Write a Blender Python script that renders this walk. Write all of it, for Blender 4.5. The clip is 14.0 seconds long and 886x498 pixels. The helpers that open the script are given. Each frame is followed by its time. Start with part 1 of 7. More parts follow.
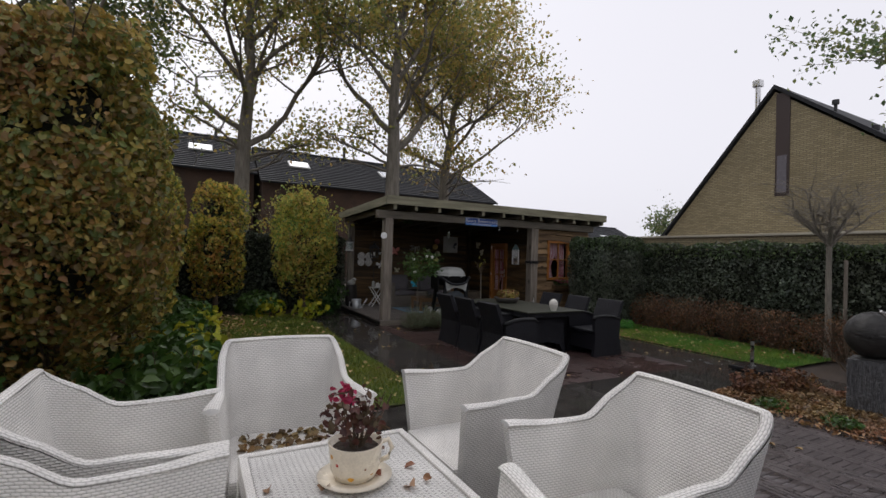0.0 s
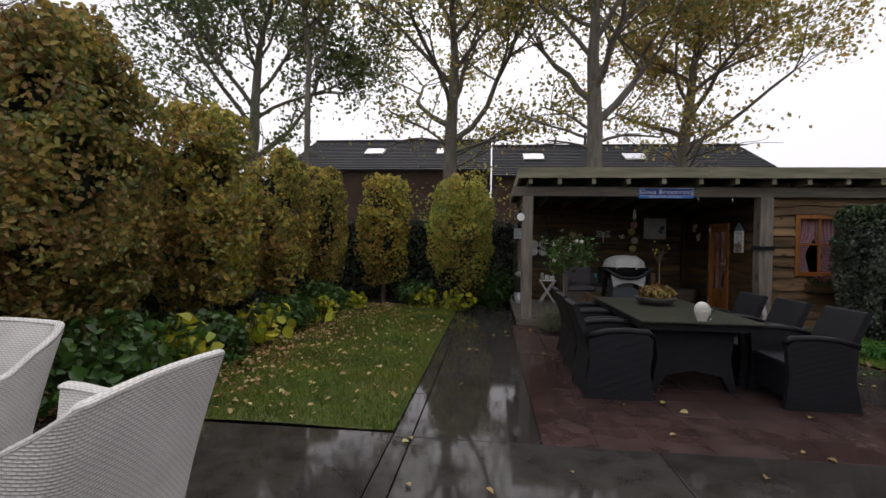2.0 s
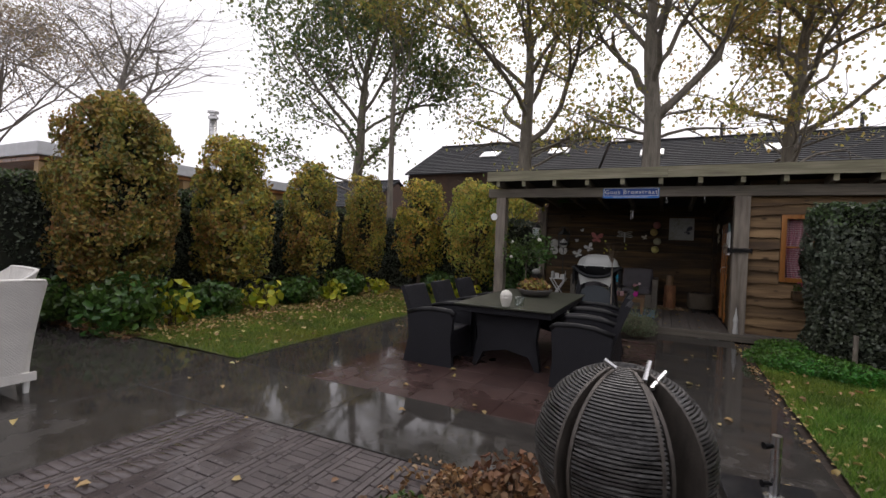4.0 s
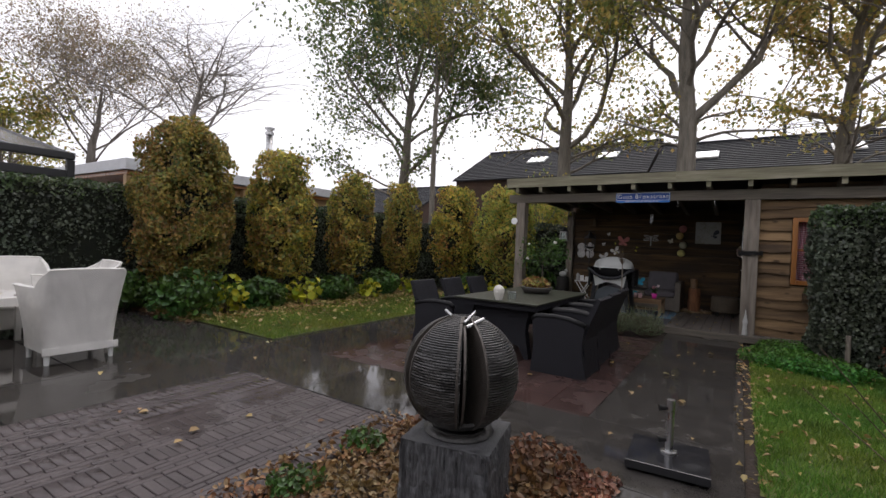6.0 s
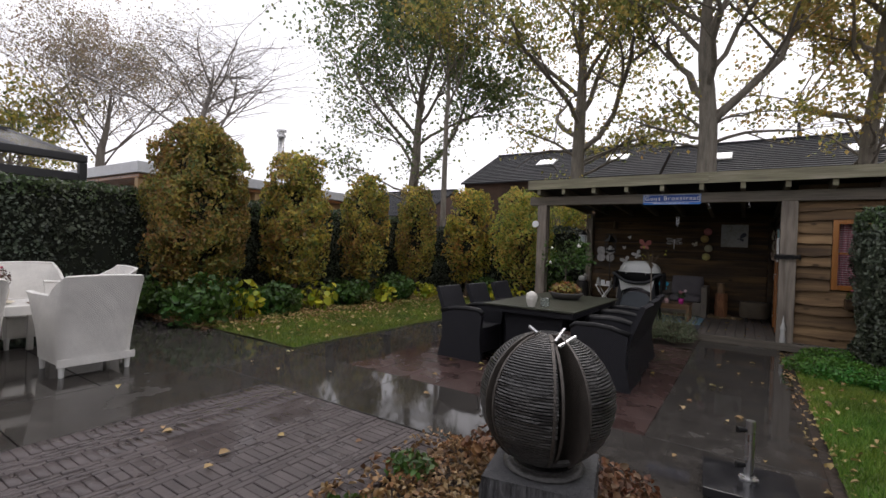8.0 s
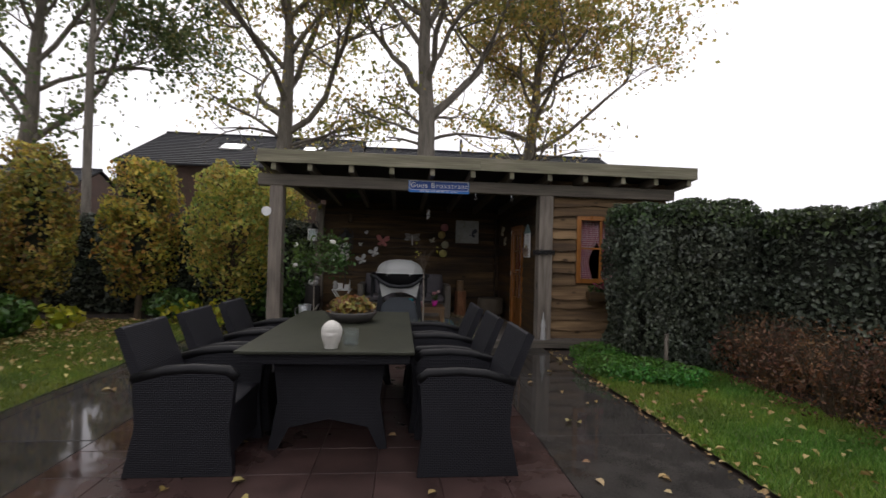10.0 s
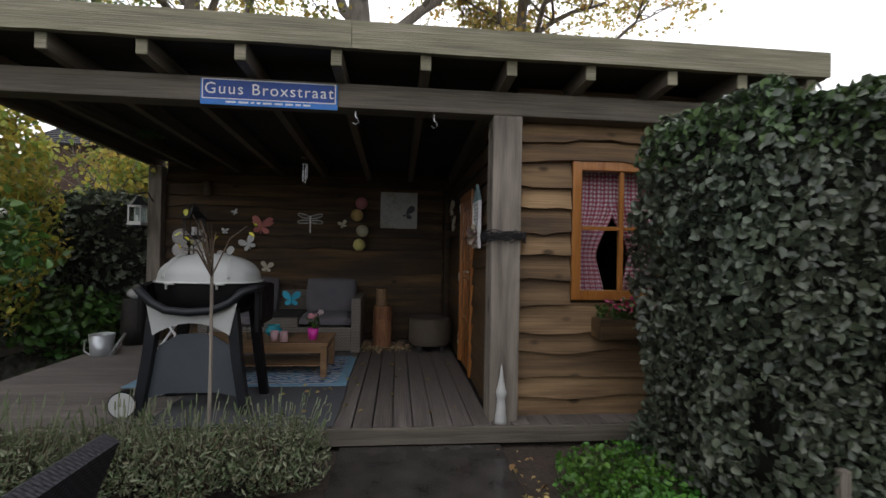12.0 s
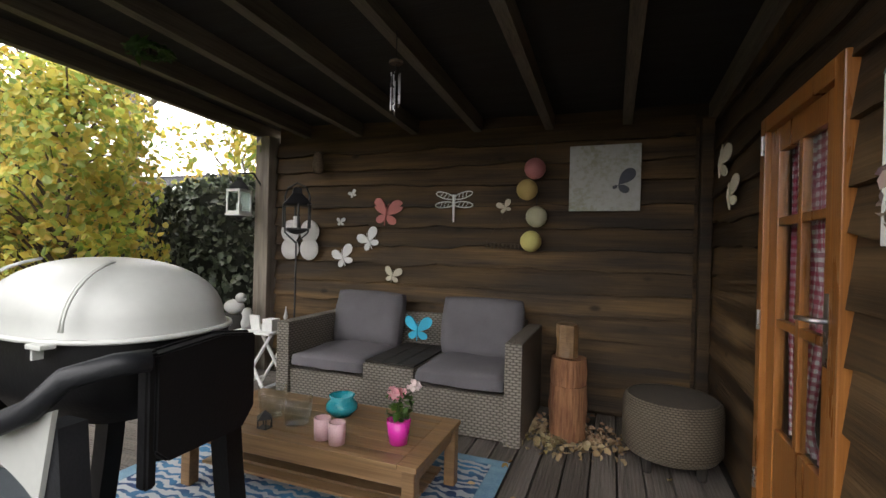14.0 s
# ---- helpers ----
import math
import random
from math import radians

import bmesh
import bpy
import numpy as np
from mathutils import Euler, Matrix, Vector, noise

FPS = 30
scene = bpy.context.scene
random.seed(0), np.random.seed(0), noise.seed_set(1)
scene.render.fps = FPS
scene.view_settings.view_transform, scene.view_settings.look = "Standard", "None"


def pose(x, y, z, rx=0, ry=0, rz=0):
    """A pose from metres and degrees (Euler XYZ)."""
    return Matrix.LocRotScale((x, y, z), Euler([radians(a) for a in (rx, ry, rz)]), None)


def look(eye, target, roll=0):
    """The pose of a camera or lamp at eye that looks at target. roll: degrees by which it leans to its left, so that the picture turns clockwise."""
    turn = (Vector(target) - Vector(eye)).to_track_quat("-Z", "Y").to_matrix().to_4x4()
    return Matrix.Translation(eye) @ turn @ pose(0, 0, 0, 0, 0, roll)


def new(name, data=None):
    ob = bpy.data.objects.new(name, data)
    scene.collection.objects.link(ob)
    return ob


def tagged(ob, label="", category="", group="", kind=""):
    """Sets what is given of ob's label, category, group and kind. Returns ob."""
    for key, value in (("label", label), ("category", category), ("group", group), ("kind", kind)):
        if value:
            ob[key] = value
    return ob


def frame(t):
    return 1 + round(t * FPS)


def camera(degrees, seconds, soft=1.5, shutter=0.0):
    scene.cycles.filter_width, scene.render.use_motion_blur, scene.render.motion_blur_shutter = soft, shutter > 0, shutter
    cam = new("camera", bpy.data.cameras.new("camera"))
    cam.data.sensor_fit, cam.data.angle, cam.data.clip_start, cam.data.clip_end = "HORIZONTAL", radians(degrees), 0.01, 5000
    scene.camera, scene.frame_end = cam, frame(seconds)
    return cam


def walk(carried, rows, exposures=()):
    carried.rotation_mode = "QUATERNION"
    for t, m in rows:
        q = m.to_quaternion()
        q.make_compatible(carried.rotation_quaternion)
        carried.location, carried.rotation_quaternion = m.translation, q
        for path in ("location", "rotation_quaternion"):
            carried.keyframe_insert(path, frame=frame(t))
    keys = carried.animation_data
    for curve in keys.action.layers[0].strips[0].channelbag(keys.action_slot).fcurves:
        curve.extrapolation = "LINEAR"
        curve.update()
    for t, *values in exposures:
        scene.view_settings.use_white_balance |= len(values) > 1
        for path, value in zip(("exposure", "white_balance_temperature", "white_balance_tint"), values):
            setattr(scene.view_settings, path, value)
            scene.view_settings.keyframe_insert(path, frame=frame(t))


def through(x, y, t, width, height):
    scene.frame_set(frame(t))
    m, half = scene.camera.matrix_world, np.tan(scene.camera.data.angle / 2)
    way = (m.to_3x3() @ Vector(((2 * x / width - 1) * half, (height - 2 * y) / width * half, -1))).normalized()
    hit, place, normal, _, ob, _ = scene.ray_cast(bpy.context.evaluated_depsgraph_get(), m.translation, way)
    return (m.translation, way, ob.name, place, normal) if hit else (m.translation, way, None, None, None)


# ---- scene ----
cam = camera(88.2, 14.0, 1.5, 0.1)
PATH = [
    (0, (1.17, 0.304, 1.609), (2.115, 2.067, 1.638), 1.8),
    (0.5, (1.759, 0.435, 1.576), (2.619, 2.24, 1.59), 1.2),
    (1, (2.61, 0.755, 1.519), (3.156, 2.679, 1.523), 0.9),
    (1.5, (3.423, 1.11, 1.434), (3.648, 3.098, 1.44), 0.7),
    (2, (4.291, 1.301, 1.47), (4.085, 3.29, 1.452), 1.0),
    (2.5, (5.321, 1.317, 1.494), (4.769, 3.239, 1.469), 1.0),
    (3, (6.486, 1.252, 1.51), (5.763, 3.116, 1.486), 1.0),
    (3.2, (6.876, 1.234, 1.506), (6.098, 3.076, 1.48), 0.9),
    (5.3, (9.012, 0.644, 1.484), (8.062, 2.403, 1.451), 2.8),
    (5.5, (9.051, 0.675, 1.47), (8.072, 2.419, 1.443), 2.5),
    (6, (9.059, 0.695, 1.457), (7.968, 2.371, 1.433), 2.4),
    (6.5, (9.06, 0.7, 1.449), (7.948, 2.362, 1.433), 2.4),
    (7, (9.061, 0.696, 1.449), (7.935, 2.349, 1.438), 2.3),
    (7.2, (9.061, 0.697, 1.446), (7.925, 2.344, 1.437), 2.3),
    (9.3, (7.222, 1.674, 1.477), (6.622, 3.582, 1.476), 2.1),
    (9.5, (7.056, 2.001, 1.428), (6.662, 3.962, 1.436), 1.8),
    (10, (6.884, 2.885, 1.418), (7.068, 4.876, 1.446), 1.5),
    (10.5, (7.05, 3.771, 1.504), (7.769, 5.637, 1.541), 0.7),
    (11, (7.526, 4.691, 1.467), (8.367, 6.506, 1.507), 0.7),
    (11.5, (8.042, 5.702, 1.418), (8.666, 7.602, 1.444), 0.7),
    (12, (8.384, 6.641, 1.377), (8.581, 8.632, 1.392), 1.1),
    (12.5, (8.568, 7.666, 1.398), (8.393, 9.658, 1.39), 1.3),
    (13, (8.602, 8.492, 1.386), (8.178, 10.446, 1.368), 1.2),
    (13.5, (8.503, 9.218, 1.38), (7.841, 11.106, 1.363), 1.4),
    (14, (8.467, 9.467, 1.39), (7.77, 11.342, 1.385), 1.4),
]
EXPOSURES = [(0, 0.10, 6450, 14), (1.5, 0.08, 6500, 15), (2, 0.27, 6550, 15), (3, 0.50, 6650, 16), (6.5, 0.58, 6500, 15), (9.5, 0.54, 6600, 15), (11, 0.66, 6500, 13), (12, 1.08, 6450, 12), (12.5, 1.45, 6450, 12), (13, 2.08, 6700, 11), (13.5, 2.5, 6800, 10), (14, 2.75, 6900, 10)]
walk(cam, [(t, look(eye, target, roll)) for t, eye, target, roll in PATH], EXPOSURES)

# ---- light: bright overcast sky ----
world = bpy.data.worlds.new("overcast")
scene.world = world
world.use_nodes = True
wn, wl = world.node_tree.nodes, world.node_tree.links
wn.clear()
sky = wn.new("ShaderNodeTexSky")
sky.sky_type, sky.sun_disc = "NISHITA", False
sky.sun_elevation, sky.sun_rotation = radians(52), radians(-8)
sky.air_density, sky.dust_density = 1.0, 6.0
hsv = wn.new("ShaderNodeHueSaturation")
hsv.inputs["Saturation"].default_value = 0.12
cloud = wn.new("ShaderNodeMix")
cloud.data_type = "RGBA"
cloud.inputs["Factor"].default_value = 0.78
cloud.inputs["B"].default_value = (8.6, 8.7, 9.2, 1)
bg = wn.new("ShaderNodeBackground")
bg.inputs["Strength"].default_value = 0.105
wo = wn.new("ShaderNodeOutputWorld")
wl.new(sky.outputs[0], hsv.inputs["Color"])
wl.new(hsv.outputs[0], cloud.inputs["A"])
wl.new(cloud.outputs["Result"], bg.inputs["Color"])
wl.new(bg.outputs[0], wo.inputs[0])
sun_data = bpy.data.lights.new("sun", "SUN")
sun_data.energy, sun_data.angle, sun_data.color = 0.8, radians(40), (1.0, 0.96, 0.92)
sun = new("sun", sun_data)
sun.matrix_world = look((3, 30, 36), (7, 2, 0))
tagged(sun, "veiled sun behind an even cloud cover", "sun", kind="structure")

# ---- materials ----
def nodes_of(name):
    m = bpy.data.materials.new(name)
    m.use_nodes = True
    nt = m.node_tree
    return m, nt.nodes, nt.links, nt.nodes["Principled BSDF"]


def stuff_mat(name, c1, c2, scale=6.0, rough=(0.5, 0.8), bump=0.25, stretch=(1, 1, 1), fine=12.0, metal=0.0, vary=0.12, spec=0.5, bump_size=0.01, c3=None, knots=None, grain=0.45):
    """Two-scale noise between two colours with grain, bump and roughness variation."""
    m, n, l, b = nodes_of(name)
    tc = n.new("ShaderNodeTexCoord")
    oi = n.new("ShaderNodeObjectInfo")
    mp = n.new("ShaderNodeMapping")
    mp.inputs["Scale"].default_value = stretch
    sh = n.new("ShaderNodeVectorMath")
    sh.operation = "SCALE"
    cv = n.new("ShaderNodeCombineXYZ")
    for i in range(3):
        l.new(oi.outputs["Random"], cv.inputs[i])
    l.new(cv.outputs[0], sh.inputs[0])
    sh.inputs["Scale"].default_value = 7.0
    ad = n.new("ShaderNodeVectorMath")
    l.new(tc.outputs["Object"], ad.inputs[0])
    l.new(sh.outputs[0], ad.inputs[1])
    l.new(ad.outputs[0], mp.inputs[0])
    big = n.new("ShaderNodeTexNoise")
    big.inputs["Scale"].default_value, big.inputs["Detail"].default_value = scale, 4
    small = n.new("ShaderNodeTexNoise")
    small.inputs["Scale"].default_value, small.inputs["Detail"].default_value = scale * fine, 3
    l.new(mp.outputs[0], big.inputs["Vector"])
    mg = n.new("ShaderNodeMapping")
    mg.inputs["Scale"].default_value = tuple(v * 0.16 if v < 1 else v for v in stretch)
    l.new(ad.outputs[0], mg.inputs[0])
    l.new(mg.outputs[0], small.inputs["Vector"])
    av = n.new("ShaderNodeMix")
    av.inputs["Factor"].default_value = grain
    l.new(big.outputs["Fac"], av.inputs["A"])
    l.new(small.outputs["Fac"], av.inputs["B"])
    rp = n.new("ShaderNodeValToRGB")
    rp.color_ramp.elements[0].position, rp.color_ramp.elements[1].position = 0.36, 0.64
    rp.color_ramp.elements[0].color, rp.color_ramp.elements[1].color = (*c1, 1), (*c2, 1)
    if c3:
        e = rp.color_ramp.elements.new(0.5)
        e.color = (*c3, 1)
    l.new(av.outputs["Result"], rp.inputs[0])
    vr = n.new("ShaderNodeMapRange")
    vr.inputs["To Min"].default_value, vr.inputs["To Max"].default_value = 1 - vary, 1 + vary
    l.new(oi.outputs["Random"], vr.inputs["Value"])
    hs = n.new("ShaderNodeHueSaturation")
    l.new(vr.outputs["Result"], hs.inputs["Value"])
    tone = rp.outputs[0]
    if knots:
        km = n.new("ShaderNodeMapping")
        km.inputs["Scale"].default_value = knots
        l.new(ad.outputs[0], km.inputs[0])
        vo = n.new("ShaderNodeTexVoronoi")
        vo.inputs["Scale"].default_value = 1.0
        l.new(km.outputs[0], vo.inputs["Vector"])
        ks = n.new("ShaderNodeMapRange")
        ks.interpolation_type = "SMOOTHSTEP"
        ks.inputs["From Min"].default_value, ks.inputs["From Max"].default_value = 0.05, 0.17
        ks.inputs["To Min"].default_value, ks.inputs["To Max"].default_value = 0.8, 0.0
        l.new(vo.outputs["Distance"], ks.inputs["Value"])
        kx = n.new("ShaderNodeMix")
        kx.data_type = "RGBA"
        kx.inputs["B"].default_value = (c1[0] * 0.25, c1[1] * 0.25, c1[2] * 0.25, 1)
        l.new(ks.outputs["Result"], kx.inputs["Factor"])
        l.new(rp.outputs[0], kx.inputs["A"])
        tone = kx.outputs["Result"]
    l.new(tone, hs.inputs["Color"])
    l.new(hs.outputs[0], b.inputs["Base Color"])
    rr = n.new("ShaderNodeMapRange")
    rr.inputs["From Min"].default_value, rr.inputs["From Max"].default_value = 0.3, 0.7
    rr.inputs["To Min"].default_value, rr.inputs["To Max"].default_value = rough
    l.new(big.outputs["Fac"], rr.inputs["Value"])
    l.new(rr.outputs["Result"], b.inputs["Roughness"])
    b.inputs["Metallic"].default_value = metal
    b.inputs["Specular IOR Level"].default_value = spec
    if bump:
        bp = n.new("ShaderNodeBump")
        bp.inputs["Strength"].default_value, bp.inputs["Distance"].default_value = bump, bump_size
        l.new(small.outputs["Fac"], bp.inputs["Height"])
        l.new(bp.outputs[0], b.inputs["Normal"])
    return m


def leaf_mat(name, colours, rough=0.45, through=0.3):
    """Leaves: a colour for each leaf from a ramp, partly translucent."""
    m, n, l, b = nodes_of(name)
    g = n.new("ShaderNodeNewGeometry")
    rp = n.new("ShaderNodeValToRGB")
    el = rp.color_ramp.elements
    el[0].position, el[0].color = 0, (*colours[0], 1)
    el[1].position, el[1].color = 1, (*colours[-1], 1)
    for i, c in enumerate(colours[1:-1], 1):
        el.new(i / (len(colours) - 1)).color = (*c, 1)
    l.new(g.outputs["Random Per Island"], rp.inputs[0])
    tc = n.new("ShaderNodeTexCoord")
    nz = n.new("ShaderNodeTexNoise")
    nz.inputs["Scale"].default_value = 1.7
    l.new(tc.outputs["Object"], nz.inputs["Vector"])
    mr = n.new("ShaderNodeMapRange")
    mr.inputs["From Min"].default_value, mr.inputs["From Max"].default_value = 0.3, 0.7
    mr.inputs["To Min"].default_value, mr.inputs["To Max"].default_value = 0.7, 1.3
    l.new(nz.outputs["Fac"], mr.inputs["Value"])
    hs = n.new("ShaderNodeHueSaturation")
    l.new(mr.outputs["Result"], hs.inputs["Value"])
    hn = n.new("ShaderNodeTexNoise")
    hn.inputs["Scale"].default_value = 0.9
    l.new(tc.outputs["Object"], hn.inputs["Vector"])
    hm = n.new("ShaderNodeMapRange")
    hm.inputs["From Min"].default_value, hm.inputs["From Max"].default_value = 0.3, 0.7
    hm.inputs["To Min"].default_value, hm.inputs["To Max"].default_value = 0.468, 0.532
    l.new(hn.outputs["Fac"], hm.inputs["Value"])
    l.new(hm.outputs["Result"], hs.inputs["Hue"])
    l.new(rp.outputs[0], hs.inputs["Color"])
    l.new(hs.outputs[0], b.inputs["Base Color"])
    b.inputs["Roughness"].default_value = rough
    b.inputs["Specular IOR Level"].default_value = 0.45
    tr = n.new("ShaderNodeBsdfTranslucent")
    l.new(hs.outputs[0], tr.inputs["Color"])
    mx = n.new("ShaderNodeMixShader")
    mx.inputs[0].default_value = through
    l.new(b.outputs[0], mx.inputs[1])
    l.new(tr.outputs[0], mx.inputs[2])
    l.new(mx.outputs[0], n["Material Output"].inputs["Surface"])
    return m


def weave_mat(name, c1, c2, su=0.045, sv=0.018, rough=0.5, bump=0.9, gap=(0.1, 0.1, 0.1)):
    """Wicker: round strands running over and under the stakes, laid out on the UV map in metres."""
    m, n, l, b = nodes_of(name)

    def calc(op, a, v):
        q = n.new("ShaderNodeMath")
        q.operation = op
        l.new(a, q.inputs[0])
        if isinstance(v, (int, float)):
            q.inputs[1].default_value = v
        elif v is not None:
            l.new(v, q.inputs[1])
        return q.outputs[0]

    uv = n.new("ShaderNodeUVMap")
    sp = n.new("ShaderNodeSeparateXYZ")
    l.new(uv.outputs[0], sp.inputs[0])
    row = calc("DIVIDE", sp.outputs[1], sv)
    half = calc("MULTIPLY", calc("FLOOR", row, None), 0.25)
    along = calc("ADD", calc("DIVIDE", sp.outputs[0], su * 2), half)
    over = calc("ABSOLUTE", calc("SINE", calc("MULTIPLY", along, 6.2832), None), None)
    across = calc("SINE", calc("MULTIPLY", calc("FRACT", row, None), 3.14159), None)
    hgt = calc("MULTIPLY", calc("POWER", across, 0.5), calc("ADD", calc("MULTIPLY", calc("POWER", over, 0.6), 0.75), 0.25))
    rp = n.new("ShaderNodeValToRGB")
    el = rp.color_ramp.elements
    el[0].position, el[0].color = 0.12, (*gap, 1)
    el[1].position, el[1].color = 0.9, (*c2, 1)
    el.new(0.5).color = (*c1, 1)
    l.new(hgt, rp.inputs[0])
    tc = n.new("ShaderNodeTexCoord")
    nz = n.new("ShaderNodeTexNoise")
    nz.inputs["Scale"].default_value, nz.inputs["Detail"].default_value = 4.0, 5
    l.new(tc.outputs["Object"], nz.inputs["Vector"])
    mr = n.new("ShaderNodeMapRange")
    mr.inputs["From Min"].default_value, mr.inputs["From Max"].default_value = 0.3, 0.7
    mr.inputs["To Min"].default_value, mr.inputs["To Max"].default_value = 0.84, 1.06
    l.new(nz.outputs["Fac"], mr.inputs["Value"])
    hs = n.new("ShaderNodeHueSaturation")
    l.new(mr.outputs["Result"], hs.inputs["Value"])
    l.new(rp.outputs[0], hs.inputs["Color"])
    l.new(hs.outputs[0], b.inputs["Base Color"])
    b.inputs["Roughness"].default_value = rough
    b.inputs["Specular IOR Level"].default_value = 0.25
    bp = n.new("ShaderNodeBump")
    bp.inputs["Strength"].default_value, bp.inputs["Distance"].default_value = bump, 0.005
    l.new(hgt, bp.inputs["Height"])
    l.new(bp.outputs[0], b.inputs["Normal"])
    return m


def wet_mat(name, c1, c2, puddle=0.5):
    """Rain-wet paving: dark, with mirror-like puddles where the large noise is low."""
    m, n, l, b = nodes_of(name)
    g = n.new("ShaderNodeNewGeometry")
    oi = n.new("ShaderNodeObjectInfo")
    big = n.new("ShaderNodeTexNoise")
    big.inputs["Scale"].default_value, big.inputs["Detail"].default_value = 0.55, 3
    mid = n.new("ShaderNodeTexNoise")
    mid.inputs["Scale"].default_value, mid.inputs["Detail"].default_value = 5.0, 5
    fine = n.new("ShaderNodeTexNoise")
    fine.inputs["Scale"].default_value, fine.inputs["Detail"].default_value = 90.0, 3
    for t in (big, mid, fine):
        l.new(g.outputs["Position"], t.inputs["Vector"])
    av = n.new("ShaderNodeMix")
    av.inputs["Factor"].default_value = 0.4
    l.new(mid.outputs["Fac"], av.inputs["A"])
    l.new(fine.outputs["Fac"], av.inputs["B"])
    rp = n.new("ShaderNodeValToRGB")
    rp.color_ramp.elements[0].position, rp.color_ramp.elements[1].position = 0.35, 0.68
    rp.color_ramp.elements[0].color, rp.color_ramp.elements[1].color = (*c1, 1), (*c2, 1)
    l.new(av.outputs["Result"], rp.inputs[0])
    vr = n.new("ShaderNodeMapRange")
    vr.inputs["To Min"].default_value, vr.inputs["To Max"].default_value = 0.85, 1.15
    l.new(oi.outputs["Random"], vr.inputs["Value"])
    hs = n.new("ShaderNodeHueSaturation")
    l.new(vr.outputs["Result"], hs.inputs["Value"])
    l.new(rp.outputs[0], hs.inputs["Color"])
    l.new(hs.outputs[0], b.inputs["Base Color"])
    sm = n.new("ShaderNodeMix")
    sm.inputs["Factor"].default_value = 0.25
    l.new(big.outputs["Fac"], sm.inputs["A"])
    l.new(mid.outputs["Fac"], sm.inputs["B"])
    rr = n.new("ShaderNodeMapRange")
    rr.interpolation_type = "SMOOTHSTEP"
    rr.inputs["From Min"].default_value, rr.inputs["From Max"].default_value = puddle - 0.07, puddle + 0.1
    rr.inputs["To Min"].default_value, rr.inputs["To Max"].default_value = 0.04, 0.42
    l.new(sm.outputs["Result"], rr.inputs["Value"])
    l.new(rr.outputs["Result"], b.inputs["Roughness"])
    bs = n.new("ShaderNodeMapRange")
    bs.inputs["From Min"].default_value, bs.inputs["From Max"].default_value = puddle - 0.05, puddle + 0.1
    bs.inputs["To Min"].default_value, bs.inputs["To Max"].default_value = 0.02, 0.35
    l.new(sm.outputs["Result"], bs.inputs["Value"])
    bp = n.new("ShaderNodeBump")
    bp.inputs["Distance"].default_value = 0.004
    l.new(bs.outputs["Result"], bp.inputs["Strength"])
    l.new(fine.outputs["Fac"], bp.inputs["Height"])
    l.new(bp.outputs[0], b.inputs["Normal"])
    b.inputs["IOR"].default_value = 1.33
    return m


def plain(name, c, rough=0.5, metal=0.0, vary=0.06, bump=0.08):
    return stuff_mat(name, tuple(v * 0.9 for v in c), tuple(min(1, v * 1.1) for v in c), 9.0, (max(0.05, rough - 0.1), min(1, rough + 0.1)), bump, metal=metal, vary=vary, bump_size=0.003)


def glass_mat(name, tint=(0.93, 0.96, 0.96), rough=0.02):
    """Thin clear glass: see-through, with a mirror gloss that grows at a glancing angle."""
    m, n, l, b = nodes_of(name)
    n.remove(b)
    tr = n.new("ShaderNodeBsdfTransparent")
    tr.inputs[0].default_value = (*tint, 1)
    gl = n.new("ShaderNodeBsdfGlossy")
    gl.inputs["Roughness"].default_value = rough
    lw = n.new("ShaderNodeLayerWeight")
    lw.inputs["Blend"].default_value = 0.5
    pw = n.new("ShaderNodeMath")
    pw.operation = "POWER"
    pw.inputs[1].default_value = 4.0
    l.new(lw.outputs["Facing"], pw.inputs[0])
    fr = n.new("ShaderNodeMapRange")
    fr.inputs["To Min"].default_value, fr.inputs["To Max"].default_value = 0.03, 0.75
    l.new(pw.outputs[0], fr.inputs["Value"])
    mx = n.new("ShaderNodeMixShader")
    l.new(fr.outputs["Result"], mx.inputs[0])
    l.new(tr.outputs[0], mx.inputs[1])
    l.new(gl.outputs[0], mx.inputs[2])
    l.new(mx.outputs[0], n["Material Output"].inputs["Surface"])
    return m


M_slab = wet_mat("wet_concrete", (0.023, 0.021, 0.019), (0.060, 0.055, 0.050), 0.6)
M_red = wet_mat("wet_red_paver", (0.030, 0.018, 0.016), (0.075, 0.044, 0.039), 0.46)
M_clinker = wet_mat("wet_clinker", (0.052, 0.043, 0.043), (0.105, 0.088, 0.086), 0.46)
M_soil = stuff_mat("soil", (0.022, 0.016, 0.012), (0.06, 0.042, 0.03), 2.5, (0.8, 1), 0.7, bump_size=0.03)
M_gravel = stuff_mat("gravel", (0.05, 0.05, 0.052), (0.16, 0.16, 0.165), 30, (0.35, 0.6), 0.8, bump_size=0.02)
M_turf = stuff_mat("turf", (0.05, 0.072, 0.015), (0.11, 0.125, 0.028), 1.6, (0.8, 1), 0.6, bump_size=0.02)
M_grass = leaf_mat("grass_blade", [(0.077, 0.114, 0.017), (0.123, 0.179, 0.023), (0.175, 0.224, 0.03), (0.224, 0.215, 0.042)], 0.5, 0.25)
M_grass_r = leaf_mat("grass_blade_lush", [(0.073, 0.152, 0.021), (0.116, 0.226, 0.029), (0.159, 0.281, 0.040), (0.220, 0.311, 0.056)], 0.5, 0.25)
M_oak = stuff_mat("weathered_oak", (0.11, 0.09, 0.07), (0.27, 0.232, 0.188), 3.0, (0.6, 0.85), 0.6, (5, 5, 0.6), grain=0.3, knots=(3.0, 3.0, 1.6))
